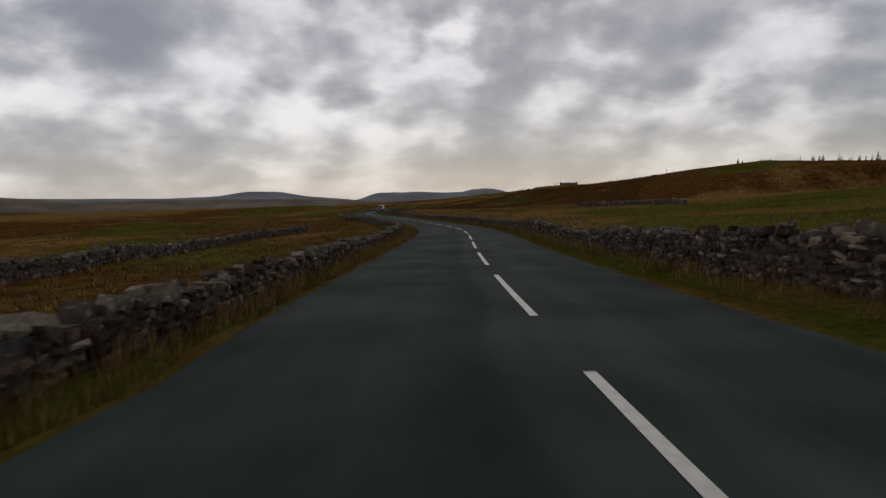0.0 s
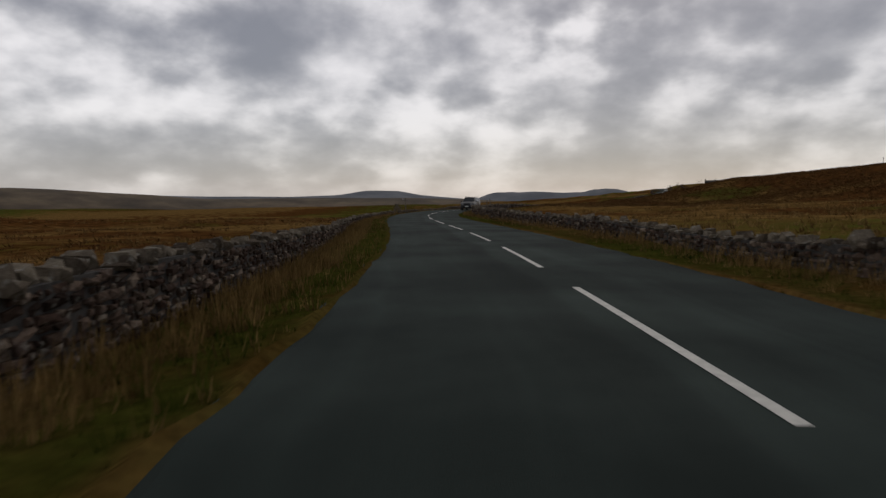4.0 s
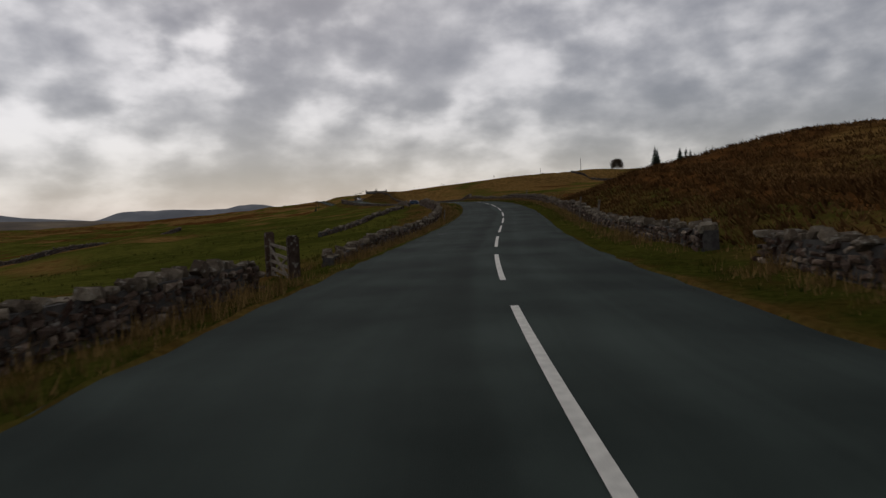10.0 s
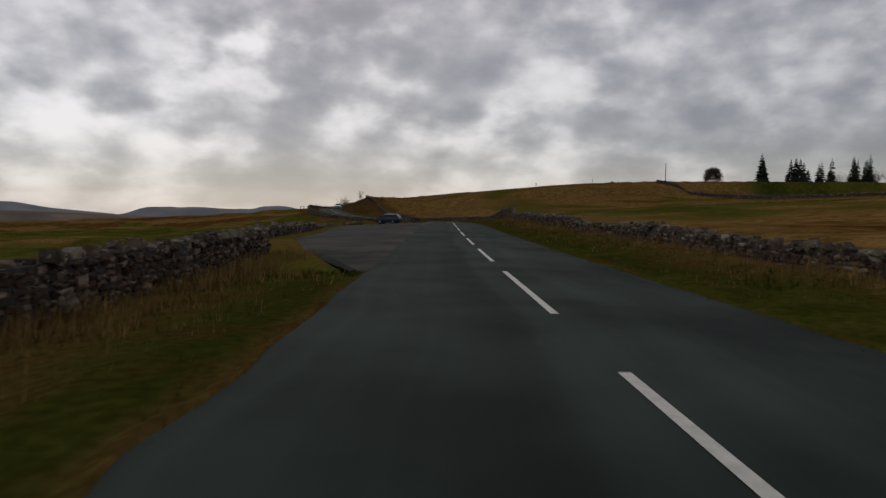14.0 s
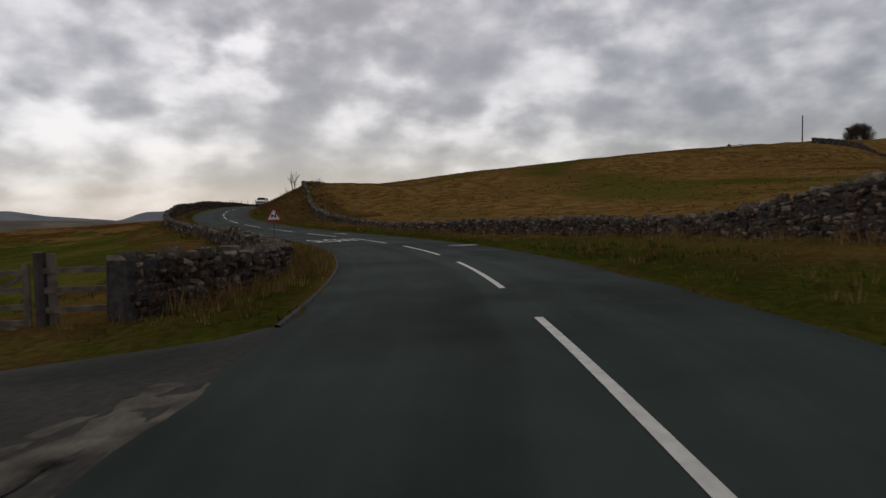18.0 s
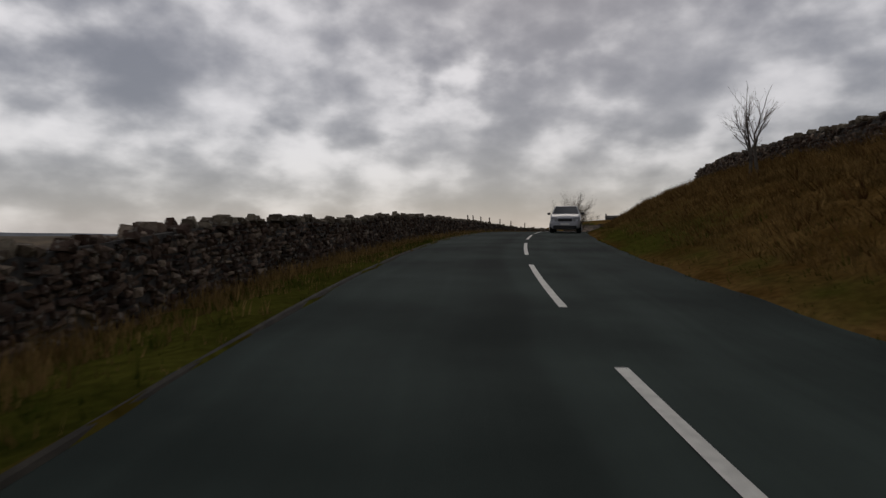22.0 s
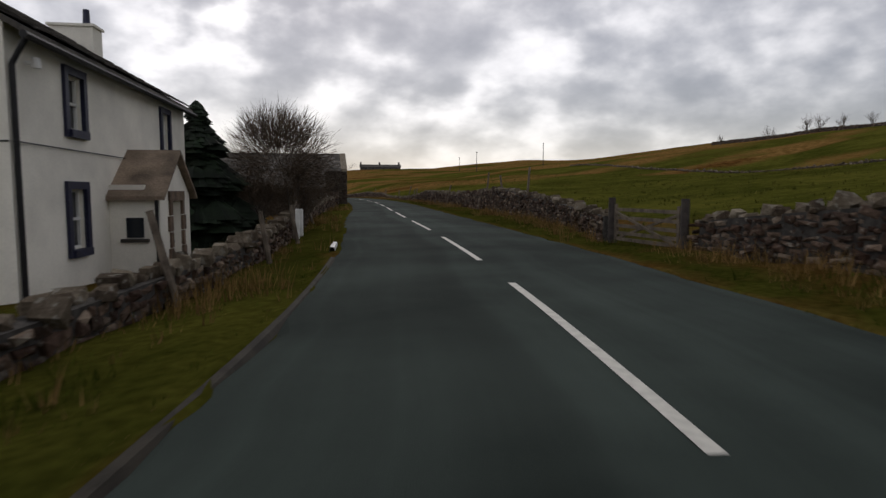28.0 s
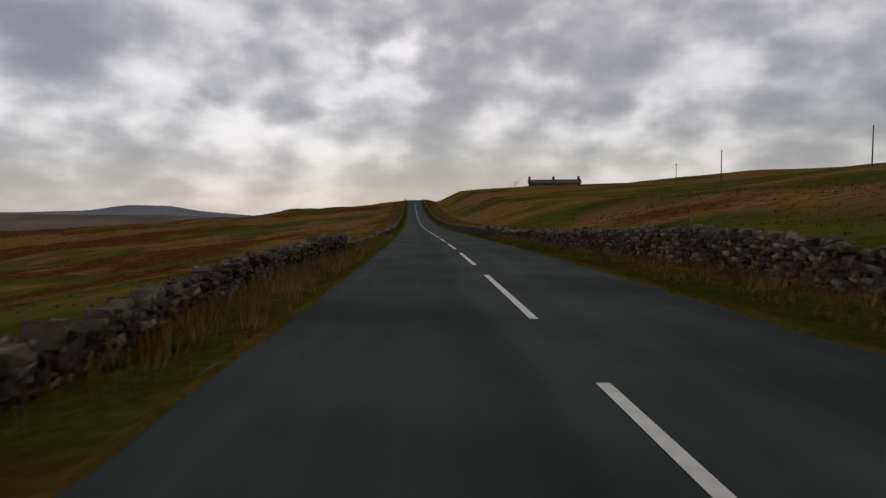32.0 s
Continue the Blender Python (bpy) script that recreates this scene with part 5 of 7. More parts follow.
for o, tall in ((0, 1.0), (1.4, 0.95)):
    p = by_road(637.2 + o, -4.2)
    t = thing("gatepost", "white-painted timber gatepost with a notched top", "post", p, heading(633), group="white gateposts")
    part("post", boxv((0, 0, tall / 2 - 0.1), (0.11, 0.12, tall + 0.2)), WHITEPAINT, t, bevel=0.015)
    part("back_rail", boxv((-0.1, 0, tall / 2), (0.08, 0.09, tall + 0.25)), WOOD, t)

# ---- warning signs ----
RED = material("sign_red", (0.35, 0.012, 0.012), 0.4, 6, 0.1, 60, 0.0)
SIGNWHITE = material("sign_white", (0.72, 0.72, 0.7), 0.4, 6, 0.06, 60, 0.0)
SIGNGREY = material("sign_grey_back", (0.22, 0.23, 0.24), 0.5, 6, 0.12, 60, 0.0, metal=0.3)


def triangle(side, y, thick, round_=0.06):
    """A plate of that side, corners cut, standing in the x-z plane with its middle at the origin."""
    h = side * math.sqrt(3) / 2
    pts = [(-side / 2, -h / 3), (side / 2, -h / 3), (0, 2 * h / 3)]
    ring = []
    for i in range(3):
        a, b, c = Vector(pts[i - 1]), Vector(pts[i]), Vector(pts[(i + 1) % 3])
        u, w = (a - b).normalized() * round_, (c - b).normalized() * round_
        ring += [b + u, b + u * 0.4 + w * 0.4, b + w]
    n = len(ring)
    v = [(p.x, y, p.y) for p in ring] + [(p.x, y + thick, p.y) for p in ring]
    return v, [tuple(range(n)), tuple(range(2 * n - 1, n - 1, -1))] + [(i, n + i, n + (i + 1) % n, (i + 1) % n) for i in range(n)]


POSTGREY = material("weathered_steel_post", (0.10, 0.10, 0.098), 0.6, 5, 0.3, 40, 0.2)


def bend_sign(place, turn, label, low=1.0):
    t = thing("warning_sign", label, "road sign", place, turn)
    part("post", tubev((0, 0.06, -0.5), (0, 0.06, low + 0.62), 0.032, 0.032, 10), POSTGREY, t)
    c = low + 0.25
    plate = part("plate", triangle(0.86, 0.0, 0.02), SIGNGREY, t, "grey metal back plate")
    plate.location = (0, 0, c)
    o = part("red_border", triangle(0.84, -0.006, 0.004), RED, t)
    o.location = (0, 0, c)
    o = part("white_field", triangle(0.60, -0.012, 0.004, 0.04), SIGNWHITE, t)
    o.location = (0, 0, c)
    # double bend, first to the left
    pieces = [boxv((-0.085, -0.016, 0.0), (0.055, 0.004, 0.17)), boxv((0.085, -0.016, 0.015), (0.055, 0.004, 0.17))]
    a, b = (-0.085, 0.075), (0.085, -0.06)
    v = [(a[0] - 0.027, -0.018, a[1] + 0.02), (a[0] + 0.0, -0.018, a[1] - 0.055), (b[0] + 0.027, -0.018, b[1] - 0.02), (b[0] - 0.0, -0.018, b[1] + 0.055)]
    pieces.append((v, [(0, 1, 2, 3)]))
    pieces.append(([(0.04, -0.018, 0.095), (0.13, -0.018, 0.095), (0.085, -0.018, 0.155)], [(0, 1, 2)]))
    o = part("bend_symbol", [([(a * 1.1, b, c_ * 1.1) for a, b, c_ in v_], f_) for v_, f_ in pieces], BLACK, t)
    o.location = (0, 0, c)
    for h in (c - 0.12, c + 0.2):
        part("clamp", boxv((0, 0.045, h), (0.14, 0.03, 0.04)), SIGNGREY, t)
    return t


bend_sign((58.4, 420.4, ground_at(58.4, 420.4)), -5, "red-bordered triangular double-bend sign on a grey post", 1.2)
p = by_road(458.5, 5.5)
bend_sign(p, 98, "triangular road sign turned away, grey back showing", 1.0)

# SLOW on the carriageway
cu = bpy.data.curves.new("slow", "FONT")
cu.body, cu.align_x, cu.size = "SLOW", "CENTER", 1.0
tmp = bpy.data.objects.new("slow_text", cu)
scene.collection.objects.link(tmp)
me = bpy.data.meshes.new_from_object(tmp.evaluated_get(bpy.context.evaluated_depsgraph_get()))
bpy.data.objects.remove(tmp)
me.materials.append(PAINT)
co = np.array([v.co[:] for v in me.vertices])
co[:, 0] *= 2.35 / np.ptp(co[:, 0])
co[:, 1] = (co[:, 1] - co[:, 1].min()) * 2.9 / np.ptp(co[:, 1])
sp = on_road(435.0 + co[:, 1], -1.95 + co[:, 0] - co[:, 0].mean(), 0.038)
me.vertices.foreach_set("co", sp.ravel())
o = new("road_lettering", me)
o.parent = road


# ---- the lay-by ----
s = np.arange(330.0, 412.0, 1.0)
edge = np.interp(s, (330, 340, 352, 370, 380, 395, 402, 407, 411), (-3.2, -6.8, -10.0, -11.6, -13.0, -13.4, -12.2, -11.0, -4.0))
drop = np.interp(s, (330, 348, 366, 404, 411), (0, 0.15, 0.45, 0.45, 0.15))
ACROSS, SINK = (0.0, 0.12, 0.35, 0.65, 0.9, 1.0), (0.0, 0.02, 0.2, 0.55, 0.85, 1.0)


def layby_up(q, d):
    """How far the lay-by's surface lies over the road's level at q, d."""
    k = (d + 3.15) / (np.interp(q, s_layby, edge_layby) + 3.15)
    return -np.interp(k, ACROSS, SINK) * np.interp(q, s_layby, drop_layby) - np.interp(k, ACROSS, (0, 0, 0.02, 0.03, 0.02, 0.12))


s_layby, edge_layby, drop_layby = s, edge, drop
offs = [-2.9, -3.14] + [lambda q, k=k: -3.15 + (edge + 3.15) * k for k in ACROSS[1:]]
layby = tagged(ribbon("layby", s, offs, [-0.05, 0.0] + [lambda q, k=k: layby_up(q, -3.15 + (edge + 3.15) * k) for k in ACROSS[1:]], LAYBY, smooth=False), "dark potholed tarmac lay-by opening off the road", "lay-by", kind="structure")
ease = np.interp(s, (330, 338, 405, 411), (-0.3, 0, 0, -0.3))
bankside = ribbon("verge_layby", s, [lambda q: edge + 0.25, lambda q: edge - 0.1, lambda q: edge - 0.9, lambda q: edge - 2.2, lambda q: edge - 5.0], [lambda q: -0.1 + ease - drop, lambda q: 0.03 + ease - drop, lambda q: 0.05 + ease - drop, lambda q: -0.05 + ease - drop, lambda q: -0.6 + ease - drop], GROUND)
cover_of(bankside, np.full(5 * len(s), 0.55), np.full(5 * len(s), 0.3), np.zeros(5 * len(s)))
tagged(bankside, "rough grass edge round the back of the lay-by", "verge", kind="structure")
WATER = material("puddle_water", (0.02, 0.022, 0.022), 0.04, 1.0, 0.1, 5.0, 0.0, spec=0.15)


def blot(name, s0, d0, ls, ld, mat, up, seed, label, category, n=48):
    """A flat patch with a wandering edge, lying on the tarmac."""
    r = np.random.RandomState(seed)
    a = np.linspace(0, 2 * math.pi, n, endpoint=False)
    rad = 1 + 0.10 * np.interp(a, np.linspace(0, 2 * math.pi, 18), np.r_[r.randn(17), 0]) + 0.3 * np.interp(a, np.linspace(0, 2 * math.pi, 8), np.r_[r.randn(7), 0])
    q, d = s0 + np.sin(a) * ls * rad, d0 + np.cos(a) * ld * rad
    rest = (lambda q, d: layby_up(q, d)) if 335 < s0 < 408 else (lambda q, d: 0 * d)
    p = on_road(q, d, up + rest(q, d))
    c = on_road(s0, d0, up + rest(s0, np.array(d0)))
    return tagged(mesh_object(name, np.vstack([p, c]), [(i, (i + 1) % n, n) for i in range(n)], mat), label, category)


WASHED = material("washed_gravel_mud", (0.085, 0.079, 0.066), 0.9, 2.2, 0.4, 25, 0.8, second=(0.19, 0.172, 0.14), spec=0.05)
MUD = material("pale_wet_mud", (0.05, 0.045, 0.036), 0.8, 2.5, 0.4, 20, 0.3, second=(0.115, 0.10, 0.078), spec=0.1)
for k, (s0, d0, ls, ld, up) in enumerate(((387.2, -9.7, 0.3, 0.6, 0.012), (391.5, -3.85, 0.62, 0.36, 0.012), (393.7, -3.85, 0.85, 0.5, 0.012), (392.3, -9.7, 0.55, 1.1, 0.012), (399.6, -3.35, 0.5, 0.28, 0.012))):
    blot("mud_patch", s0 + 0.2, d0 - 0.1, ls * 1.9, ld * 1.35, MUD, up - 0.006, 14 + k, "pale mud washed round a puddle", "mud")
    blot("puddle", s0, d0, ls, ld, WATER, up, 4 + k, "shallow rain puddle in a broken tarmac hollow", "puddle")
# gravel and mud washed out along the joint of the lay-by and the road
r = np.random.RandomState(77)
for a, b, mid, wide in ((376.5, 383.0, -3.05, 0.34), (384.0, 390.0, -2.95, 0.45), (389.5, 396.0, -3.05, 0.85), (396.5, 403.5, -2.95, 0.95), (403.0, 408.5, -3.4, 0.6)):
    q = np.arange(a, b, 0.09)
    taper = np.sin(np.linspace(0.06, math.pi - 0.06, len(q))) ** 0.6
    waver = lambda step, amount: amount * np.interp(q, np.arange(a, b + 1, step), r.randn(len(np.arange(a, b + 1, step))))
    lines = [mid + wide * (f + 0.25 * waver(0.9, 1.0) * 0.5) for f in np.linspace(-0.75, 0.6, 9)]
    ups = [layby_up(q, e) + np.interp(e, (-3.3, -3.05, -2.9), (0.0, 0.0, 0.004)) + 0.011 * taper * (1 - abs(f)) - 0.0045 * abs(f) - 0.003 + waver(0.12, 0.0035) + waver(0.5, 0.004) for e, f in zip(lines, np.linspace(-1, 1, 9))]
    tagged(ribbon("mud_patch", q, [lambda w, e=e: e for e in lines], [lambda w, u=u: u for u in ups], WASHED), "pale gravelly mud washed along the road edge", "mud")
# pale stone edging along the nearside
EDGE = material("pale_dirty_road_edge", (0.03, 0.026, 0.019), 0.9, 3, 0.4, 40, 0.4)
for n, (a, b, w) in enumerate(((411, 470, 0.08), (478, 562, 0.06), (598, 632, 0.10))):
    q = np.arange(a, b, 1.0)
    tagged(ribbon("kerb_%d" % (n + 1), q, [lambda q: -half_left(q), lambda q: -half_left(q) + 0.04, lambda q: -half_left(q) + 0.05 + 0.5 * w, lambda q: -half_left(q) + 0.09 + 0.5 * w], [-0.05, 0.03, 0.018, -0.03], EDGE, smooth=False), "low dirty stone edging of the nearside", "kerb", kind="structure")
q = np.arange(632.5, 634.1, 0.5)
tagged(ribbon("kerb_white", q, [lambda q: -half_left(q) - 0.1, lambda q: -half_left(q) - 0.08, lambda q: -half_left(q) + 0.02, lambda q: -half_left(q) + 0.04], [-0.05, 0.1, 0.09, -0.03], WHITEPAINT, smooth=False), "white-painted kerb by the house gate", "kerb", kind="structure")
p = on_road(243.6, -2.75)
t = thing("drain_grate", "black iron drain grate at the road edge", "drain", (p[0], p[1], p[2] + 0.0), heading(243))
part("frame", boxv((0, 0, 0.0), (0.4, 0.4, 0.02)), BLACK, t)
for k in range(5):
    part("bar", boxv((-0.14 + 0.07 * k, 0, 0.012), (0.03, 0.34, 0.008)), CORE, t)
for k, (s0, d0, ls, ld) in enumerate(((444.5, 1.5, 0.9, 0.35), (428, 2.2, 0.5, 0.7))):
    blot("tar_patch", s0, d0, ls, ld, BLACK, 0.034, 60 + k, "dark tar patch on the road", "patch")


# ---- the white farmhouse ----
def slates(parent, origin, u, v, width, rise, size, mat, lift=0.012, limit=300, seed=0, skip=0.0):
    """Courses of overlapping stone slates on a roof plane: u along the eave, v up the slope, as vectors; all in the parent's frame."""
    r = np.random.RandomState(seed)
    u, v = Vector(u).normalized(), Vector(v).normalized()
    n = u.cross(v).normalized()
    if n.z < 0:
        n = -n
    single, rest_v, rest_f = 0, [], []
    rows = int(rise / size)
    spots = []
    for i in range(rows):
        x = -size * r.rand() * 0.5
        while x < width:
            w = size * (0.55 + 1.2 * r.rand())
            spots.append((i, max(x, 0), min(x + w, width)))
            x += w
    step = max(1, len(spots) // limit)
    for k, (i, a, b) in enumerate(spots):
        if b - a < 0.08 or r.rand() < skip:
            continue
        lo, hi = i * rise / rows - 0.02, (i + 1.25) * rise / rows
        th = 0.018 + 0.012 * r.rand()
        pts = [Vector(origin) + u * (a + 0.006) + v * lo, Vector(origin) + u * (b - 0.006) + v * (lo + 0.035 * r.randn()), Vector(origin) + u * (b - 0.006) + v * min(hi, rise), Vector(origin) + u * (a + 0.006) + v * min(hi, rise)]
        tip = 0.022 + 0.03 * r.rand()
        low = [p + n * (lift + (tip if m < 2 else 0.004)) for m, p in enumerate(pts)]
        high = [p + n * th for p in low]
        vv, ff = [tuple(p) for p in low + high], [(4, 5, 6, 7), (0, 4, 7, 3), (1, 2, 6, 5), (0, 1, 5, 4), (2, 3, 7, 6)]
        if k % step == 0 and single < limit:
            part("slate", (vv, ff), mat, parent)
            single += 1
        else:
            m = len(rest_v)
            rest_v += vv
            rest_f += [tuple(j + m for j in face) for face in ff]
    if rest_v:
        tagged(part("slating", (rest_v, rest_f), mat, parent), kind="stuff")


def wall_with_holes(x0, x1, z0, z1, y, thick, holes):
    """A wall in the x-z plane from y to y + thick, with openings (xa, xb, za, zb) right through it."""
    xs = sorted({x0, x1, *(h[0] for h in holes), *(h[1] for h in holes)})
    zs = sorted({z0, z1, *(h[2] for h in holes), *(h[3] for h in holes)})
    out = []
    for a, b in zip(xs, xs[1:]):
        run = None
        for c, d in zip(zs, zs[1:]):
            solid = not any(h[0] <= a and b <= h[1] and h[2] <= c and d <= h[3] for h in holes)
            if solid:
                out.append(boxv(((a + b) / 2, y + thick / 2, (c + d) / 2), (b - a, thick, d - c)))
    return out


GLASS = bpy.data.materials.new("dark_window_glass")
GLASS.use_nodes = True
gb = GLASS.node_tree.nodes["Principled BSDF"]
gb.inputs["Base Color"].default_value = (0.02, 0.024, 0.028, 1)
gb.inputs["Roughness"].default_value = 0.05


def sash(parent, x, z, w, h, y, surround=0.14):
    """A sash window in an opening of the front wall: painted stone surround, white frame, bars and panes."""
    win = part("window", [boxv((x - w / 2 - surround / 2, y - 0.02, z), (surround, 0.08, h + 2 * surround)), boxv((x + w / 2 + surround / 2, y - 0.02, z), (surround, 0.08, h + 2 * surround)), boxv((x, y - 0.02, z + h / 2 + surround / 2), (w, 0.08, surround)), boxv((x, y - 0.04, z - h / 2 - surround / 2), (w + 0.1, 0.14, surround))], NAVY, parent, "dark blue painted stone window surround")
    fr = 0.05
    part("sash_frame", [boxv((x - w / 2 + fr / 2, y + 0.12, z), (fr, 0.06, h)), boxv((x + w / 2 - fr / 2, y + 0.12, z), (fr, 0.06, h)), boxv((x, y + 0.12, z + h / 2 - fr / 2), (w, 0.06, fr)), boxv((x, y + 0.12, z - h / 2 + fr / 2), (w, 0.06, fr)), boxv((x, y + 0.11, z), (w, 0.07, fr))], WHITEPAINT, win)
    for dz in (-h / 4, h / 4):
        part("pane", boxv((x, y + 0.14, z + dz), (w - 2 * fr, 0.01, h / 2 - fr)), GLASS, win)
    return win


HX, HY = 97.0, 600.5
HZ = 0.15
h_turn = 78.0
# local frame: x runs along the front from the near corner, y goes back into the house, z up
house = thing("farmhouse", "two-storey cream limewashed farmhouse with dark blue window surrounds", "house", (HX, HY, HZ), h_turn)
W, D_, E_, R_ = 9.8, 5.5, 4.4, 5.95
front_holes = [(1.85, 2.5, 0.85, 1.95), (1.95, 2.6, 3.02, 4.0), (7.5, 8.15, 3.02, 4.0), (7.9, 8.55, 0.85, 1.95)]
part("front_wall", wall_with_holes(0, W, -0.6, E_, 0, 0.45, front_holes), RENDER, house, weld=True)
part("back_wall", boxv((W / 2, D_ - 0.22, E_ / 2 - 0.3), (W, 0.45, E_ + 0.6)), RENDER, house)


def gable(x, thick, holes=()):
    pieces = []
    for a, b in wall_with_holes(0.45, D_ - 0.45, -0.6, E_, 0, thick, holes):
        pieces.append(([(x + p[1], p[0], p[2]) for p in a], b))
    tri = [(x + o, y, z) for o in (0.0, thick) for y, z in ((0.0, E_), (0.45, E_), (D_ - 0.45, E_), (D_, E_), (D_ / 2, R_))]
    pieces.append((tri, [(0, 1, 2, 3, 4), (9, 8, 7, 6, 5), (3, 8, 9, 4), (4, 9, 5, 0)]))
    return pieces


south = part("gable_wall", gable(0.0, 0.45, [(2.72, 3.24, 0.9, 1.86), (2.66, 3.18, 2.86, 3.78)]), RENDER, house, weld=True)
part("gable_wall", gable(W - 0.45, 0.45), RENDER, house, weld=True)
sash(house, 2.175, 1.4, 0.65, 1.1, 0.0)
sash(house, 2.275, 3.51, 0.65, 0.98, 0.0)
sash(house, 7.825, 3.51, 0.65, 0.98, 0.0)
sash(house, 8.225, 1.4, 0.65, 1.1, 0.0)
for z, h, y0 in ((1.38, 0.96, 2.72), (3.32, 0.92, 2.66)):
    y1 = y0 + 0.52
    win = part("window", [boxv((-0.02, y0 - 0.05, z), (0.08, 0.1, h + 0.2)), boxv((-0.02, y1 + 0.05, z), (0.08, 0.1, h + 0.2)), boxv((-0.02, y0 + 0.26, z + h / 2 + 0.05), (0.08, 0.52, 0.1)), boxv((-0.04, y0 + 0.26, z - h / 2 - 0.05), (0.14, 0.66, 0.1))], NAVY, house, "dark blue painted stone window surround")
    part("sash_frame", [boxv((0.12, y0 + 0.025, z), (0.06, 0.05, h)), boxv((0.12, y1 - 0.025, z), (0.06, 0.05, h)), boxv((0.12, y0 + 0.26, z + h / 2 - 0.025), (0.06, 0.52, 0.05)), boxv((0.12, y0 + 0.26, z - h / 2 + 0.025), (0.06, 0.52, 0.05)), boxv((0.11, y0 + 0.26, z), (0.07, 0.52, 0.05))], WHITEPAINT, win)
    for dz in (-h / 4, h / 4):
        part("pane", boxv((0.14, y0 + 0.26, z + dz), (0.01, 0.42, h / 2 - 0.05)), GLASS, win)
half = math.hypot(D_ / 2 + 0.25, R_ - E_)
for side in (0, 1):
    y0 = -0.25 if side == 0 else D_ + 0.25
    zz = E_ - 0.25 * (R_ - E_) / (D_ / 2)
    yr = D_ / 2
    v = [(-0.08, y0, zz), (W + 0.08, y0, zz), (W + 0.08, yr, R_), (-0.08, yr, R_)]
    v += [(p[0], p[1], p[2] + 0.1) for p in v]
    roof = part("roof", (v, [(0, 1, 2, 3), (7, 6, 5, 4), (0, 4, 5, 1), (1, 5, 6, 2), (2, 6, 7, 3), (3, 7, 4, 0)]), SLATE, house, "grey stone-slate roof")
    if side == 0:
        slates(roof, (-0.08, y0, zz + 0.1), (1, 0, 0), (0, 1, (R_ - zz) / (yr - y0)), W + 0.16, math.hypot(yr - y0, R_ - zz), 0.36, SLATE, limit=200, seed=3)
part("ridge_capping", boxv((W / 2, D_ / 2, R_ + 0.1), (W + 0.1, 0.28, 0.12)), SLATE, house, bevel=0.03)
for x in (0.34, W - 0.4):
    ch = part("chimney", [boxv((x, D_ / 2, R_ + 0.1), (0.66, 1.15, 1.0)), boxv((x, D_ / 2, R_ + 0.62), (0.76, 1.26, 0.07))], RENDER, house, "cream rendered chimney stack")
    part("chimney_pot", tubev((x, D_ / 2 - 0.3, R_ + 0.62), (x, D_ / 2 - 0.3, R_ + 1.12), 0.1, 0.085, 10), NAVY, ch)
part("gutter", tubev((-0.1, -0.32, E_ - 0.2), (W + 0.1, -0.32, E_ - 0.2), 0.06, 0.06, 8), BLACK, house)
part("drainpipe", [tubev((0.05, -0.3, E_ - 0.2), (0.08, -0.06, E_ - 0.6), 0.045, 0.045, 8), tubev((0.08, -0.06, E_ - 0.6), (0.08, -0.06, -0.4), 0.045, 0.045, 8)], BLACK, house)
part("drainpipe", [tubev((-0.06, D_ - 0.15, E_ + 0.1), (-0.06, D_ - 0.15, -0.4), 0.045, 0.045, 8)], BLACK, house)
part("telephone_wire", [tubev((0.0, -0.05, 2.66), (W, -0.05, 2.62), 0.012, 0.012, 5), tubev((-0.012, 0.0, 2.66), (-0.012, D_, 2.55), 0.012, 0.012, 5)], BLACK, house)
part("outside_lamp", [tubev((0.55, -0.02, 3.9), (0.55, -0.18, 3.9), 0.03, 0.03, 6), tubev((0.55, -0.18, 3.82), (0.55, -0.18, 3.98), 0.08, 0.06, 8)], WHITEPAINT, house)
# porch
px0, px1, pd, pe, pr = 3.7, 6.1, 1.0, 1.85, 2.72
part("porch_front", wall_with_holes(px0, px1, -0.6, pe, -pd, 0.3, [(4.5, 5.3, -0.6, 1.7)]), RENDER, house, "cream porch front with a gable")
for x in (px0 + 0.15, px1 - 0.15):
    part("porch_side", boxv((x, -pd / 2 + 0.15, 0.7), (0.3, pd - 0.3, 2.7)), RENDER, house)
part("porch_gable", ([(px0, -pd, pe), (px1, -pd, pe), ((px0 + px1) / 2, -pd, pr), (px0, -pd + 0.3, pe), (px1, -pd + 0.3, pe), ((px0 + px1) / 2, -pd + 0.3, pr)], [(0, 1, 2), (3, 5, 4), (1, 4, 5, 2), (2, 5, 3, 0)]), RENDER, house)
for side in (0, 1):
    xe = px0 - 0.18 if side == 0 else px1 + 0.18
    xm, zr, ze = (px0 + px1) / 2, pr + 0.05, pe - 0.12
    v = [(xe, -pd - 0.15, ze), (xe, 0.0, ze), (xm, 0.0, zr), (xm, -pd - 0.15, zr)]
    v += [(p[0], p[1], p[2] + 0.08) for p in v]
    part("porch_roof", (v, [(0, 1, 2, 3), (7, 6, 5, 4), (0, 4, 5, 1), (1, 5, 6, 2), (2, 6, 7, 3), (3, 7, 4, 0)]), SLATE_BROWN, house, "brown stone-slate porch roof")
quoin = []
for k in range(6):
    w = 0.16 if k % 2 else 0.26
    quoin += [boxv((4.5 - w / 2, -pd - 0.02, -0.25 + 0.36 * k), (w, 0.06, 0.34)), boxv((5.3 + w / 2, -pd - 0.02, -0.25 + 0.36 * k), (w, 0.06, 0.34))]
SANDSTONE = material("brown_sandstone", (0.17, 0.12, 0.085), 0.9, 4, 0.35, 40, 0.4)
for q in quoin:
    part("quoin", q, SANDSTONE, house, "rough brown sandstone quoin")
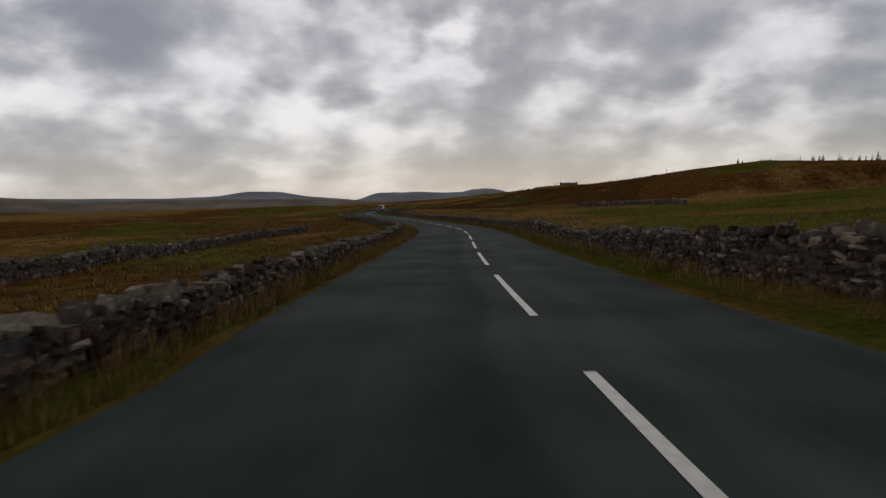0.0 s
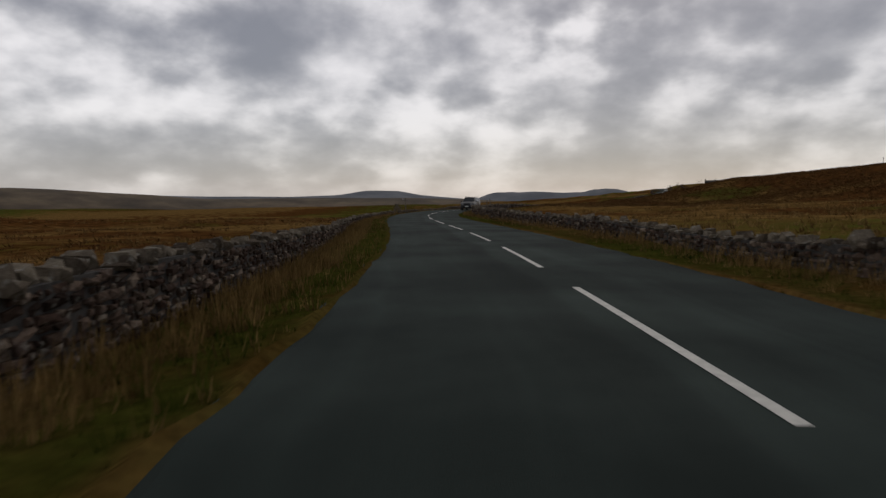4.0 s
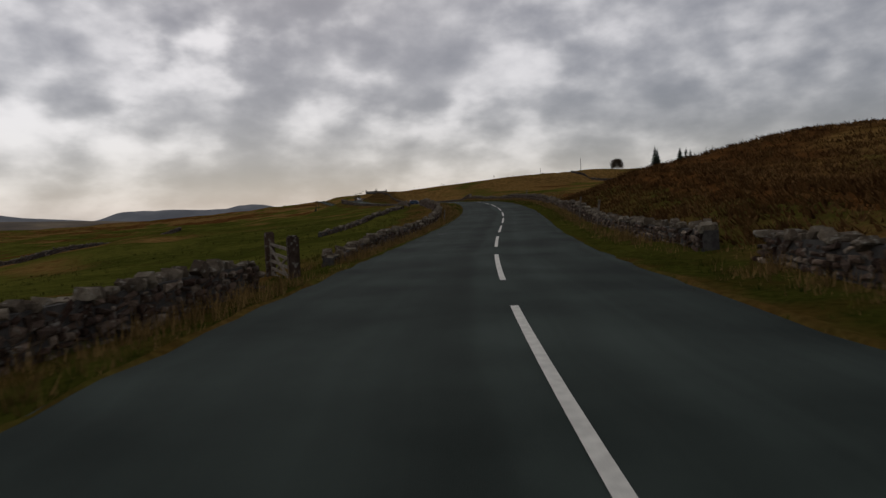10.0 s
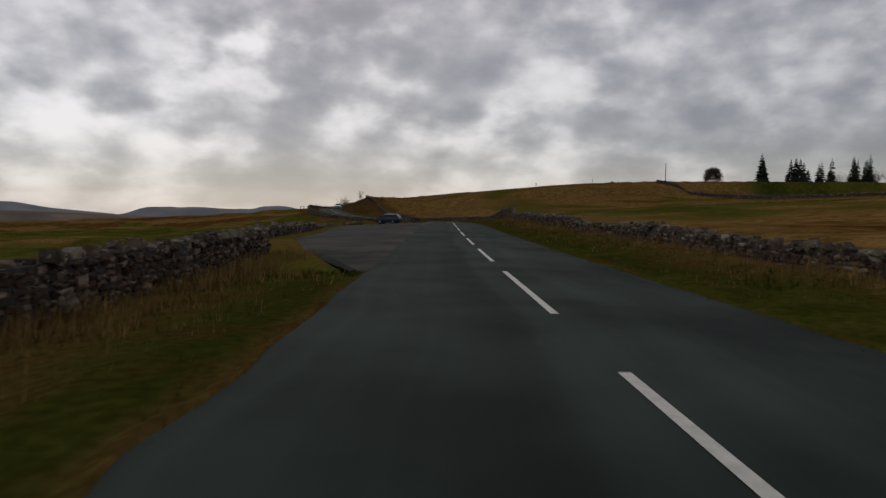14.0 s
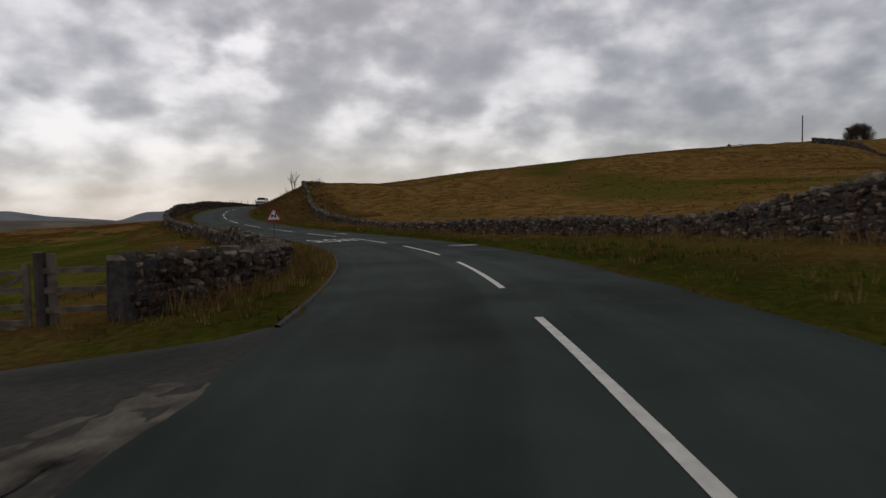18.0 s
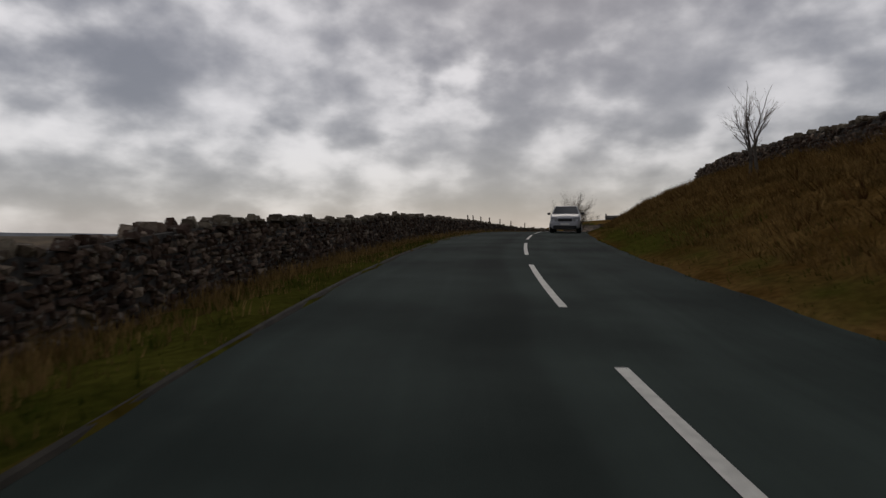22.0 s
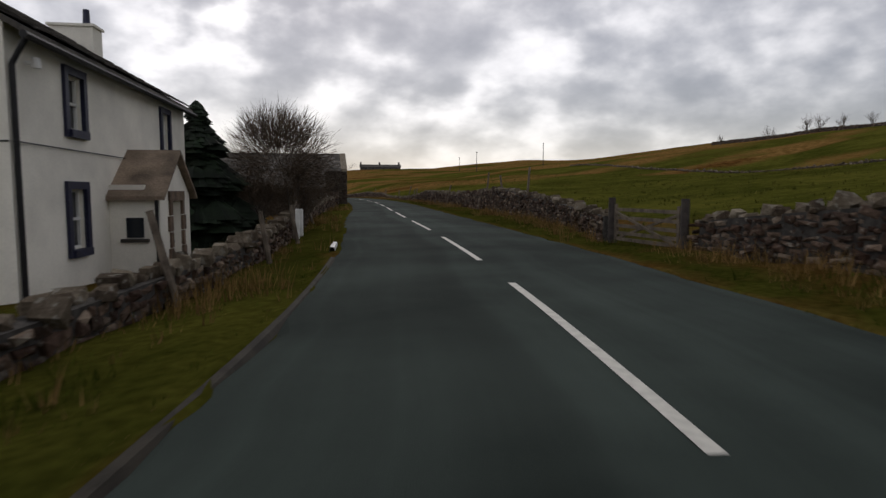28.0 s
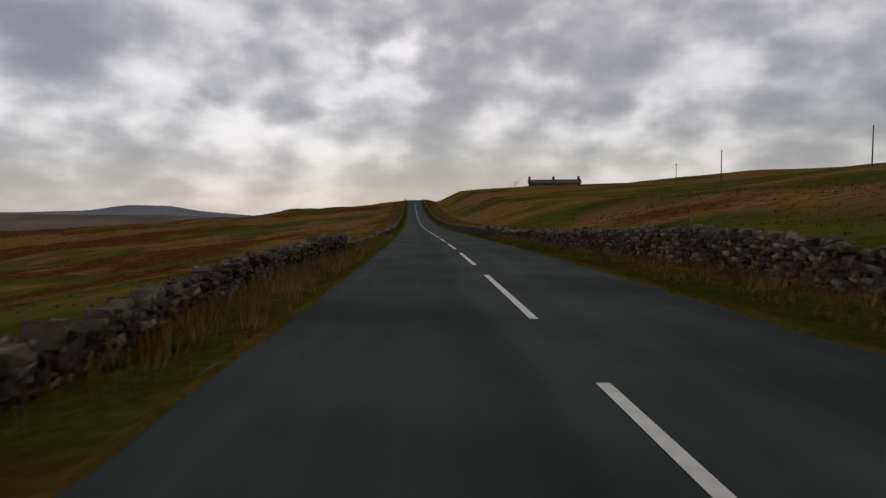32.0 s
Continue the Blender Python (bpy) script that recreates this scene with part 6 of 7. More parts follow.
part("door_lintel", boxv((4.9, -pd - 0.02, 1.81), (1.2, 0.06, 0.22)), SANDSTONE, house)
door = part("door", boxv((4.9, -pd + 0.2, 0.55), (0.8, 0.06, 2.3)), WHITEPAINT, house, "white panelled front door")
part("door_handle", tubev((5.2, -pd + 0.13, 0.75), (5.2, -pd + 0.17, 0.75), 0.03, 0.03, 8), METAL, door)
part("porch_window", boxv((px0 - 0.01, -pd / 2, 1.15), (0.04, 0.34, 0.42)), GLASS, house)
part("porch_sill", boxv((px0 - 0.04, -pd / 2, 0.88), (0.12, 0.55, 0.07)), SLATE, house)
part("porch_drainpipe", tubev((px0 - 0.05, -pd + 0.05, pe - 0.1), (px0 - 0.05, -pd + 0.05, -0.4), 0.035, 0.035, 6), BLACK, house)

# ---- the low cottage with its stone-slate roof ----
cot = thing("cottage", "low stone cottage set below the road with a mossy stone-slate roof", "house", (77.0, 568.3, -2.4), 28.5)
CW, CD, CE, CR = 10.2, 9.4, 3.7, 6.1
part("wall", wall_with_holes(0, CW, -1.0, CE, 0, 0.5, [(2.2, 3.1, 1.1, 2.2), (6.0, 6.9, 1.1, 2.2)]), STONE_ALL, cot, weld=True)
part("wall", boxv((CW / 2, CD - 0.25, CE / 2 - 0.5), (CW, 0.5, CE + 1.0)), STONE_ALL, cot)
for x in (0.0, CW - 0.5):
    part("gable_wall", [boxv((x + 0.25, CD / 2, CE / 2 - 0.5), (0.5, CD - 1.0, CE + 1.0)), ([(x, 0, CE), (x, CD, CE), (x, CD / 2, CR), (x + 0.5, 0, CE), (x + 0.5, CD, CE), (x + 0.5, CD / 2, CR)], [(0, 1, 2), (3, 5, 4), (0, 3, 4, 1), (1, 4, 5, 2), (2, 5, 3, 0)])], STONE_ALL, cot)
for side in (0, 1):
    y0 = -0.3 if side == 0 else CD + 0.3
    slope = (CR - CE) / (CD / 2)
    zz = CE - 0.3 * slope
    v = [(-0.15, y0, zz), (CW + 0.15, y0, zz), (CW + 0.15, CD / 2, CR), (-0.15, CD / 2, CR)]
    v += [(p[0], p[1], p[2] + 0.1) for p in v]
    roof = part("roof", (v, [(0, 1, 2, 3), (7, 6, 5, 4), (0, 4, 5, 1), (1, 5, 6, 2), (2, 6, 7, 3), (3, 7, 4, 0)]), SLATE_BROWN, cot, "brown lichened stone-slate roof")
    if side == 0:
        slates(roof, (-0.15, y0, zz + 0.1), (1, 0, 0), (0, 1, slope), CW + 0.3, math.hypot(CD / 2 + 0.3, CR - zz), 0.38, SLATE_BROWN, limit=260, seed=5)
part("ridge_capping", boxv((CW / 2, CD / 2, CR + 0.1), (CW + 0.2, 0.3, 0.14)), SLATE, cot, bevel=0.04)
ch = part("chimney", [boxv((CW - 0.6, CD / 2, CR + 0.1), (0.8, 0.8, 1.0)), boxv((CW - 0.6, CD / 2, CR + 0.6), (0.95, 0.95, 0.12))], STONE_ALL, cot)
part("flue", tubev((CW - 0.6, CD / 2, CR + 0.6), (CW - 0.6, CD / 2, CR + 1.7), 0.14, 0.13, 10), BLACK, ch, "tall black metal flue")
part("porch_wall", [boxv((0.6, -1.3, 1.0), (2.8, 2.0, 4.0))], STONE_ALL, cot)
part("porch_door", boxv((0.9, -2.31, 1.5), (0.9, 0.06, 1.8)), DARKWOOD, cot)
v = [(-1.0, -2.6, 2.9), (2.2, -2.6, 2.9), (2.2, -0.1, 3.4), (-1.0, -0.1, 3.4)]
v += [(p[0], p[1], p[2] + 0.1) for p in v]
part("porch_roof", (v, [(0, 1, 2, 3), (7, 6, 5, 4), (0, 4, 5, 1), (1, 5, 6, 2), (2, 6, 7, 3), (3, 7, 4, 0)]), SLATE, cot)
for x in (2.65, 6.45):
    part("window", [boxv((x, 0.2, 1.65), (0.9, 0.06, 1.1))], GLASS, cot)

# ---- the field barn ----
# local frame: x runs north along the gable, which stands beside the road; y goes back from the road
BX, BY, BZ = 110.88, 644.6, 0.85
barn = thing("barn", "old rubble-stone field barn with a sagging stone-slate roof", "barn", (BX, BY, BZ), 80.5)
BW, BL, BE, BR = 10.0, 13.0, 3.05, 4.65


def stone_face(parent, x0, x1, z0, z1, y, inward, holes, seed, size=0.32, outline=None, limit=290):
    """Coursed rubble on a wall face lying in the x-z plane: each stone proud of the joints; holes are left open."""
    r = np.random.RandomState(seed)
    cs, ln, ht = [], [], []
    z = z0
    while z < z1:
        h = size * (0.35 + 0.4 * r.rand())
        x = x0 - 0.1 * r.rand()
        while x < x1:
            w = size * (0.6 + 1.3 * r.rand())
            a, b, m = max(x, x0), min(x + w, x1), z + h * (0.5 + 0.4 * (r.rand() - 0.5))
            inside = outline is None or outline((a + b) / 2, m + h * 0.4)
            if b - a > 0.06 and inside and not any(hh[0] - 0.05 < b and a < hh[1] + 0.05 and hh[2] - 0.03 < z + h and z < hh[3] + 0.03 for hh in holes):
                cs.append(((a + b) / 2, y, m))
                ln.append(b - a - 0.02)
                ht.append((h - 0.018) * (0.7 + 0.55 * r.rand()))
            x += w
        z += h
    cs = np.array(cs)
    n = len(cs)
    one = np.ones(n)
    v, pat = stone_boxes(cs, np.outer(one, (1, 0, 0)), np.outer(one, (0, 0, 1)), np.outer(one, (0, 1, 0)), np.array(ln), np.array(ht), 0.10 + 0.05 * r.rand(n), r, 0.25)
    near = np.argsort((cs[:, 2] - 1.2) ** 2 + (cs[:, 0] - (x0 + x1) / 2) ** 2)[:limit]
    solo = set(near.tolist())
    for k in near:
        part("stone", (v[k].tolist(), pat), BARNSTONE, parent)
    rest = [k for k in range(n) if k not in solo]
    if rest:
        tagged(part("rubble", (v[rest].reshape(-1, 3).tolist(), [tuple(10 * m + i for i in face) for m in range(len(rest)) for face in pat]), BARNSTONE_ALL, parent), kind="stuff")


BARN_COLOURS = ((0.04, 0.03, 0.024), (0.105, 0.083, 0.064), (0.065, 0.048, 0.037), (0.16, 0.13, 0.10), (0.08, 0.06, 0.047), (0.12, 0.098, 0.078), (0.05, 0.038, 0.03))
BARNSTONE = stone_material("brown_gritstone", BARN_COLOURS, "object", amount=0.15)
BARNSTONE_ALL = stone_material("brown_gritstone_rubble", BARN_COLOURS, "island", amount=0.15)
MORTAR = material("dark_lime_mortar", (0.085, 0.07, 0.055), 0.95, 5, 0.35, 50, 0.4)


# the gable beside the road, with a pitching hole under the ridge and a slit below it
HOLES = [(4.35, 5.45, 2.35, 3.7), (5.0, 5.4, 1.55, 2.05)]
slope = (BR - BE) / (BW / 2)
rake = lambda x: BE + slope * (BW / 2 - abs(x - BW / 2))
pieces = wall_with_holes(0, BW, -0.9, BE, 0.0, 0.55, [(4.35, 5.45, 2.35, BE), HOLES[1]])
for a, b, foot in ((0.0, 4.35, BE), (4.35, 5.45, 3.7), (5.45, BW, BE)):
    ring = [(a, foot), (b, foot), (b, rake(b))] + ([(BW / 2, BR)] if a < BW / 2 < b else []) + ([(a, rake(a))] if rake(a) - foot > 0.01 else [])
    if rake(b) - foot < 0.01:
        ring.remove((b, rake(b)))
    n = len(ring)
    pieces.append(([(x, o, z) for o in (0, 0.55) for x, z in ring], [tuple(range(n)), tuple(range(2 * n - 1, n - 1, -1))] + [(i, n + i, n + (i + 1) % n, (i + 1) % n) for i in range(n)]))
east = part("gable_wall", pieces, MORTAR, barn, "coursed rubble gable with a tall dark pitching hole", weld=True)
tops = lambda x, z: z < rake(x) - 0.02
stone_face(east, 0, BW, -0.4, BR, -0.02, 1, HOLES, 31, outline=tops, limit=300)
part("lintel", [boxv((4.9, 0.2, 3.8), (1.6, 0.55, 0.2)), boxv((4.9, 0.2, 2.26), (1.5, 0.55, 0.18)), boxv((5.2, 0.2, 2.12), (0.8, 0.55, 0.14))], BARNSTONE, east, bevel=0.02)
part("shutter_frame", [boxv((5.38, 0.3, 3.02), (0.12, 0.12, 1.34)), boxv((4.9, 0.3, 3.64), (0.84, 0.12, 0.1))], WOOD, east)
for name, x in (("side_wall", 0.28), ("side_wall", BW - 0.28)):
    wl = part(name, boxv((x, BL / 2, BE / 2 - 0.3), (0.55, BL - 1.1, BE + 0.6)), MORTAR, barn)
    if x < 1:
        # southern wall, facing the car as it comes: stones stand proud of it
        r = np.random.RandomState(33)
        cs, ln, ht = [], [], []
        z = -0.2
        while z < BE:
            h = 0.25 * (0.35 + 0.4 * r.rand())
            y = 0.0
            while y < 2.2:
                w = 0.24 * (0.55 + 1.3 * r.rand())
                cs.append((-0.02, y + w / 2, z + h * (0.5 + 0.4 * (r.rand() - 0.5)))), ln.append(w - 0.02), ht.append((h - 0.010) * (0.75 + 0.55 * r.rand()))
                y += w
            z += h
        cs = np.array(cs)
        one = np.ones(len(cs))
        v, pat = stone_boxes(cs, np.outer(one, (0, 1, 0)), np.outer(one, (0, 0, 1)), np.outer(one, (1, 0, 0)), np.array(ln), np.array(ht), 0.1 + 0.05 * r.rand(len(cs)), r, 0.25)
        tagged(part("rubble", (v.reshape(-1, 3).tolist(), [tuple(10 * m + i for i in face) for m in range(len(cs)) for face in pat]), BARNSTONE_ALL, wl), kind="stuff")
part("gable_wall", [boxv((BW / 2, BL - 0.28, BE / 2 - 0.3), (BW, 0.55, BE + 0.6)), ([(0, BL - 0.55, BE), (BW, BL - 0.55, BE), (BW / 2, BL - 0.55, BR), (0, BL, BE), (BW, BL, BE), (BW / 2, BL, BR)], [(0, 1, 2), (3, 5, 4), (1, 4, 5, 2), (2, 5, 3, 0)])], MORTAR, barn, weld=True)
for side in (0, 1):
    x0 = -0.2 if side == 0 else BW + 0.2
    zz = BE - 0.2 * slope
    v = [(x0, 0.35, zz), (x0, BL + 0.1, zz), (BW / 2, BL + 0.1, BR), (BW / 2, 0.35, BR)]
    v += [(p[0], p[1], p[2] + 0.1) for p in v]
    roof = part("roof", (v, [(0, 1, 2, 3), (7, 6, 5, 4), (0, 4, 5, 1), (1, 5, 6, 2), (2, 6, 7, 3), (3, 7, 4, 0)]), SLATE, barn, "sagging grey stone-slate roof with slipped slates")
    if side == 0:
        slates(roof, (x0, 0.35, zz + 0.1), (0, 1, 0), (1, 0, slope), BL - 0.25, math.hypot(BW / 2 + 0.2, BR - zz), 0.31, SLATE, limit=280, seed=7, skip=0.03)
    # raised verge stones on the gable
    v = [(x0, -0.1, zz), (x0, 0.45, zz), (BW / 2, 0.45, BR), (BW / 2, -0.1, BR)]
    v += [(p[0], p[1], p[2] + 0.22) for p in v]
    part("verge_coping", (v, [(0, 1, 2, 3), (7, 6, 5, 4), (0, 4, 5, 1), (1, 5, 6, 2), (2, 6, 7, 3), (3, 7, 4, 0)]), COPE_ALL, barn)
part("ridge_capping", boxv((BW / 2, BL / 2 + 0.2, BR + 0.1), (0.34, BL - 0.2, 0.14)), SLATE, barn, bevel=0.04)
# lean-to on the south side, set back from the gable
LY0, LY1, LX0, LE = 1.9, BL - 0.3, -4.2, 1.55
lean = part("lean_to_wall", [boxv((LX0 + 0.22, (LY0 + LY1) / 2, LE / 2 - 0.4), (0.45, LY1 - LY0, LE + 0.8)), ([(LX0, LY0, -0.6), (0, LY0, -0.6), (0, LY0, 2.9), (LX0, LY0, LE), (LX0, LY0 + 0.45, -0.6), (0, LY0 + 0.45, -0.6), (0, LY0 + 0.45, 2.9), (LX0, LY0 + 0.45, LE)], [(0, 1, 2, 3), (7, 6, 5, 4), (3, 2, 6, 7), (0, 3, 7, 4)])], MORTAR, barn, "rubble-stone lean-to with a broken eave")
r = np.random.RandomState(35)
cs, ln, ht, al, ou = [], [], [], [], []
z = -0.3
while z < 2.75:
    h = 0.24 * (0.35 + 0.4 * r.rand())
    y = LY0
    while y < LY1 and z < LE:
        w = 0.24 * (0.55 + 1.3 * r.rand())
        cs.append((LX0 - 0.02, y + w / 2, z + h * (0.5 + 0.4 * (r.rand() - 0.5)))), ln.append(w - 0.02), ht.append((h - 0.010) * (0.75 + 0.55 * r.rand())), al.append((0, 1, 0)), ou.append((1, 0, 0))
        y += w
    x = LX0
    while x < -0.1:
        w = 0.24 * (0.55 + 1.3 * r.rand())
        if z + h > LE + (2.85 - LE) * (x + w / 2 - LX0) / -LX0:
            x += w
            continue
        cs.append((x + w / 2, LY0 - 0.02, z + h * (0.5 + 0.4 * (r.rand() - 0.5)))), ln.append(w - 0.02), ht.append((h - 0.010) * (0.75 + 0.55 * r.rand())), al.append((1, 0, 0)), ou.append((0, 1, 0))
        x += w
    z += h
cs = np.array(cs)
v, pat = stone_boxes(cs, np.array(al, float), np.outer(np.ones(len(cs)), (0, 0, 1)), np.array(ou, float), np.array(ln), np.array(ht), 0.1 + 0.05 * r.rand(len(cs)), r, 0.25)
tagged(part("rubble", (v.reshape(-1, 3).tolist(), [tuple(10 * m + i for i in face) for m in range(len(cs)) for face in pat]), BARNSTONE_ALL, lean), kind="stuff")
lslope = (2.9 - LE) / (0 - LX0)
v = [(LX0 - 0.3, LY0 - 0.1, LE - 0.3 * lslope), (LX0 - 0.3, LY1 + 0.1, LE - 0.3 * lslope), (0, LY1 + 0.1, 2.92), (0, LY0 - 0.1, 2.92)]
v += [(p[0], p[1], p[2] + 0.08) for p in v]
roof = part("lean_to_roof", (v, [(0, 1, 2, 3), (7, 6, 5, 4), (0, 4, 5, 1), (1, 5, 6, 2), (2, 6, 7, 3), (3, 7, 4, 0)]), SLATE, barn, "grey stone-slate lean-to roof with gaps at the eave")
slates(roof, (LX0 - 0.3, LY0 - 0.1, LE - 0.3 * lslope + 0.08), (0, 1, 0), (1, 0, lslope), LY1 - LY0 + 0.2, math.hypot(-LX0 + 0.3, 1.45), 0.29, SLATE, limit=200, seed=8, skip=0.05)
for k in range(3):
    part("rafter_end", tubev((LX0 - 0.5, LY0 + 0.3 + 0.45 * k, LE - 0.12), (LX0 + 0.9, LY0 + 0.2 + 0.5 * k, LE + 0.42), 0.05, 0.05, 5), WOOD, barn)

# ---- the long farm on the skyline ----
fz = ground_at(212, 1014)
farm = thing("skyline_farm", "long low stone farm with three chimneys on the skyline", "house", (195.5, 1017.5, fz - 1.0), -13)
FARM_STONE = material("far_farm_stone", (0.075, 0.068, 0.062), 0.9, 1, 0.3, 10, 0.2)
part("wall", boxv((14, 3, 1.1), (28, 7, 3.0)), FARM_STONE, farm)
v = [(-0.4, -0.8, 2.5), (28.4, -0.8, 2.5), (28.4, 3, 4.5), (-0.4, 3, 4.5), (-0.4, 6.8, 2.5), (28.4, 6.8, 2.5)]
part("roof", (v, [(0, 1, 2, 3), (3, 2, 5, 4), (0, 3, 4), (1, 5, 2), (0, 4, 5, 1)]), SLATE, farm)
for x in (0.5, 13.5, 27.0):
    part("chimney", boxv((x, 3, 5.0), (1.2, 1.2, 2.2)), FARM_STONE, farm)
for x in (4, 9, 16, 21, 25):
    part("window", boxv((x, -0.52, 1.5), (0.9, 0.06, 1.1)), GLASS, farm)
shrub((188.0, 1017, ground_at(188, 1017)), 5.5, 6.0, "dark wind-shaped tree at the farm's end", 230, 900, leaf=NEEDLE, name="wind_shaped_tree")

# ---- vehicles standing on the road and in the lay-by ----
def paint(name, base):
    m = material(name, base, 0.32, 3, 0.06, 200, 0.0, spec=0.3)
    m.node_tree.nodes["Principled BSDF"].inputs["Coat Weight"].default_value = 0.12
    return m


LAMP = material("clear_headlamp_lens", (0.2, 0.2, 0.21), 0.12, 30, 0.3, 90, 0.0, spec=0.6)
TAIL = material("red_tail_lamp_lens", (0.25, 0.01, 0.01), 0.2, 30, 0.2, 90, 0.0, spec=0.5)
ALLOY = material("wheel_alloy", (0.32, 0.32, 0.33), 0.35, 20, 0.2, 90, 0.0, metal=0.7)
PLATE = material("number_plate", (0.6, 0.6, 0.56), 0.5, 20, 0.1, 90, 0.0)


def car(place, turn, label, coat, length, width, tall, bonnet, nose, rake, tail, lift=0.2, wheel=0.32, roof_rails=False):
    """A car facing +y of its own frame. bonnet: height at the scuttle; nose: length of the bonnet; rake, tail: run of the screens."""
    t = thing("car", label, "car", place, turn)
    h, w = length / 2, width / 2
    belt = bonnet + 0.02
    # stations from tail to nose: y, sill, waist, top, half width at the waist, half width at the top
    st = [(-h, lift + 0.22, belt - 0.18, belt - 0.16, 0.88 * w, 0.84 * w), (-h + 0.08, lift + 0.05, belt - 0.02, belt + 0.03, 0.96 * w, 0.86 * w),
          (-h + 0.08 + tail, lift, belt, tall - 0.05, w, 0.74 * w), (-0.1 * h, lift, belt, tall, w, 0.75 * w),
          (h - nose - rake, lift, belt, tall - 0.03, w, 0.74 * w), (h - nose, lift, belt, bonnet + 0.03, w, 0.86 * w),
          (h - 0.45 * nose, lift, belt - 0.06, bonnet - 0.05, 0.98 * w, 0.8 * w), (h - 0.12, lift + 0.03, belt - 0.2, bonnet - 0.19, 0.92 * w, 0.76 * w), (h, lift + 0.1, belt - 0.36, bonnet - 0.34, 0.8 * w, 0.7 * w)]
    ring = lambda y, z0, zb, zt, wb, wt: [(0, y, z0), (wb * 0.86, y, z0), (wb * 0.97, y, z0 + 0.1), (wb, y, (z0 + zb) / 2), (wb * 0.965, y, zb), (wt, y, zt - 0.05 * (zt - zb > 0.2)), (wt * 0.82, y, zt), (0, y, zt + 0.025)]
    v = []
    for s_ in st:
        r = ring(*s_)
        v += r + [(-p[0], p[1], p[2]) for p in r[-2:0:-1]]
    n = 14
    f = [(i * n + j, i * n + (j + 1) % n, (i + 1) * n + (j + 1) % n, (i + 1) * n + j) for i in range(len(st) - 1) for j in range(n)]
    f += [tuple(range(n)), tuple(range((len(st) - 1) * n, len(st) * n))[::-1]]
    body = part("body", (v, f), coat, t, bevel=0.03, smooth=True)
    flat = lambda q, push: ([tuple(p) for p in q] + [tuple(Vector(p) + Vector(push)) for p in q], [(0, 1, 2, 3), (7, 6, 5, 4), (0, 4, 5, 1), (1, 5, 6, 2), (2, 6, 7, 3), (3, 7, 4, 0)])
    # screens
    y0, y1 = h - nose, h - nose - rake
    part("windscreen", flat([(-0.84 * w, y0 - 0.06, bonnet + 0.07), (0.84 * w, y0 - 0.06, bonnet + 0.07), (0.68 * w, y1 + 0.05, tall - 0.075), (-0.68 * w, y1 + 0.05, tall - 0.075)], (0, 0.02, 0.025)), GLASS, t, "dark windscreen")
    r0, r1 = -h + 0.08, -h + 0.08 + tail
    part("rear_window", flat([(-0.78 * w, r0 + 0.1 * tail, belt + 0.1), (0.78 * w, r0 + 0.1 * tail, belt + 0.1), (0.68 * w, r1 - 0.08, tall - 0.12), (-0.68 * w, r1 - 0.08, tall - 0.12)], (0, -0.03, 0.02)), GLASS, t)
    # side glass
    for o in (-1, 1):
        cuts = np.linspace(r1 - 0.15, y1 - 0.1, 4)
        for a, b in zip(cuts, cuts[1:]):
            front = b == cuts[-1]
            lowx, topx = o * 0.968 * w, o * 0.765 * w
            q = [(lowx, a + 0.04, belt + 0.03), (lowx, b - 0.04 + (0.28 if front else 0), belt + 0.03), (topx, b - 0.04, tall - 0.11), (topx, a + 0.04, tall - 0.11)]
            part("side_window", flat(q, (o * 0.012, 0, 0.004)), GLASS, t)
        part("door_mirror", boxv((o * (w + 0.09), y0 - 0.2, belt + 0.06), (0.2, 0.1, 0.14)), BLACK, t, bevel=0.03)
        part("headlamp", flat([(o * 0.5 * w, h - 0.04, belt - 0.44), (o * 0.88 * w, h - 0.12, belt - 0.44), (o * 0.92 * w, h - 0.18, belt - 0.2), (o * 0.5 * w, h - 0.1, belt - 0.22)], (0, 0.09, 0.01)), LAMP, t, "clear headlamp", bevel=0.012)
        part("tail_lamp", boxv((o * 0.84 * w, -h + 0.07, belt - 0.1), (0.15, 0.12, 0.3)), TAIL, t, bevel=0.02)
        if roof_rails:
            part("roof_rail", tubev((o * 0.68 * w, r1, tall + 0.04), (o * 0.68 * w, y1 - 0.1, tall + 0.05), 0.02, 0.02, 6), BLACK, t)
        part("sill", boxv((o * 0.95 * w, 0, lift + 0.06), (0.05, length * 0.5, 0.1)), BLACK, t, bevel=0.01)
    part("grille", boxv((0, h - 0.01, belt - 0.35), (0.92 * w, 0.1, 0.17)), BLACK, t, bevel=0.02)
    part("bumper", boxv((0, h - 0.06, lift + 0.2), (1.62 * w, 0.2, 0.24)), coat, t, bevel=0.06)
    part("air_intake", boxv((0, h + 0.02, lift + 0.1), (1.5 * w, 0.08, 0.2)), BLACK, t, bevel=0.02)
    part("number_plate", boxv((0, h + 0.045, lift + 0.27), (0.52, 0.02, 0.11)), PLATE, t)
    part("rear_bumper", boxv((0, -h + 0.02, lift + 0.2), (1.7 * w, 0.18, 0.24)), coat, t, bevel=0.05)
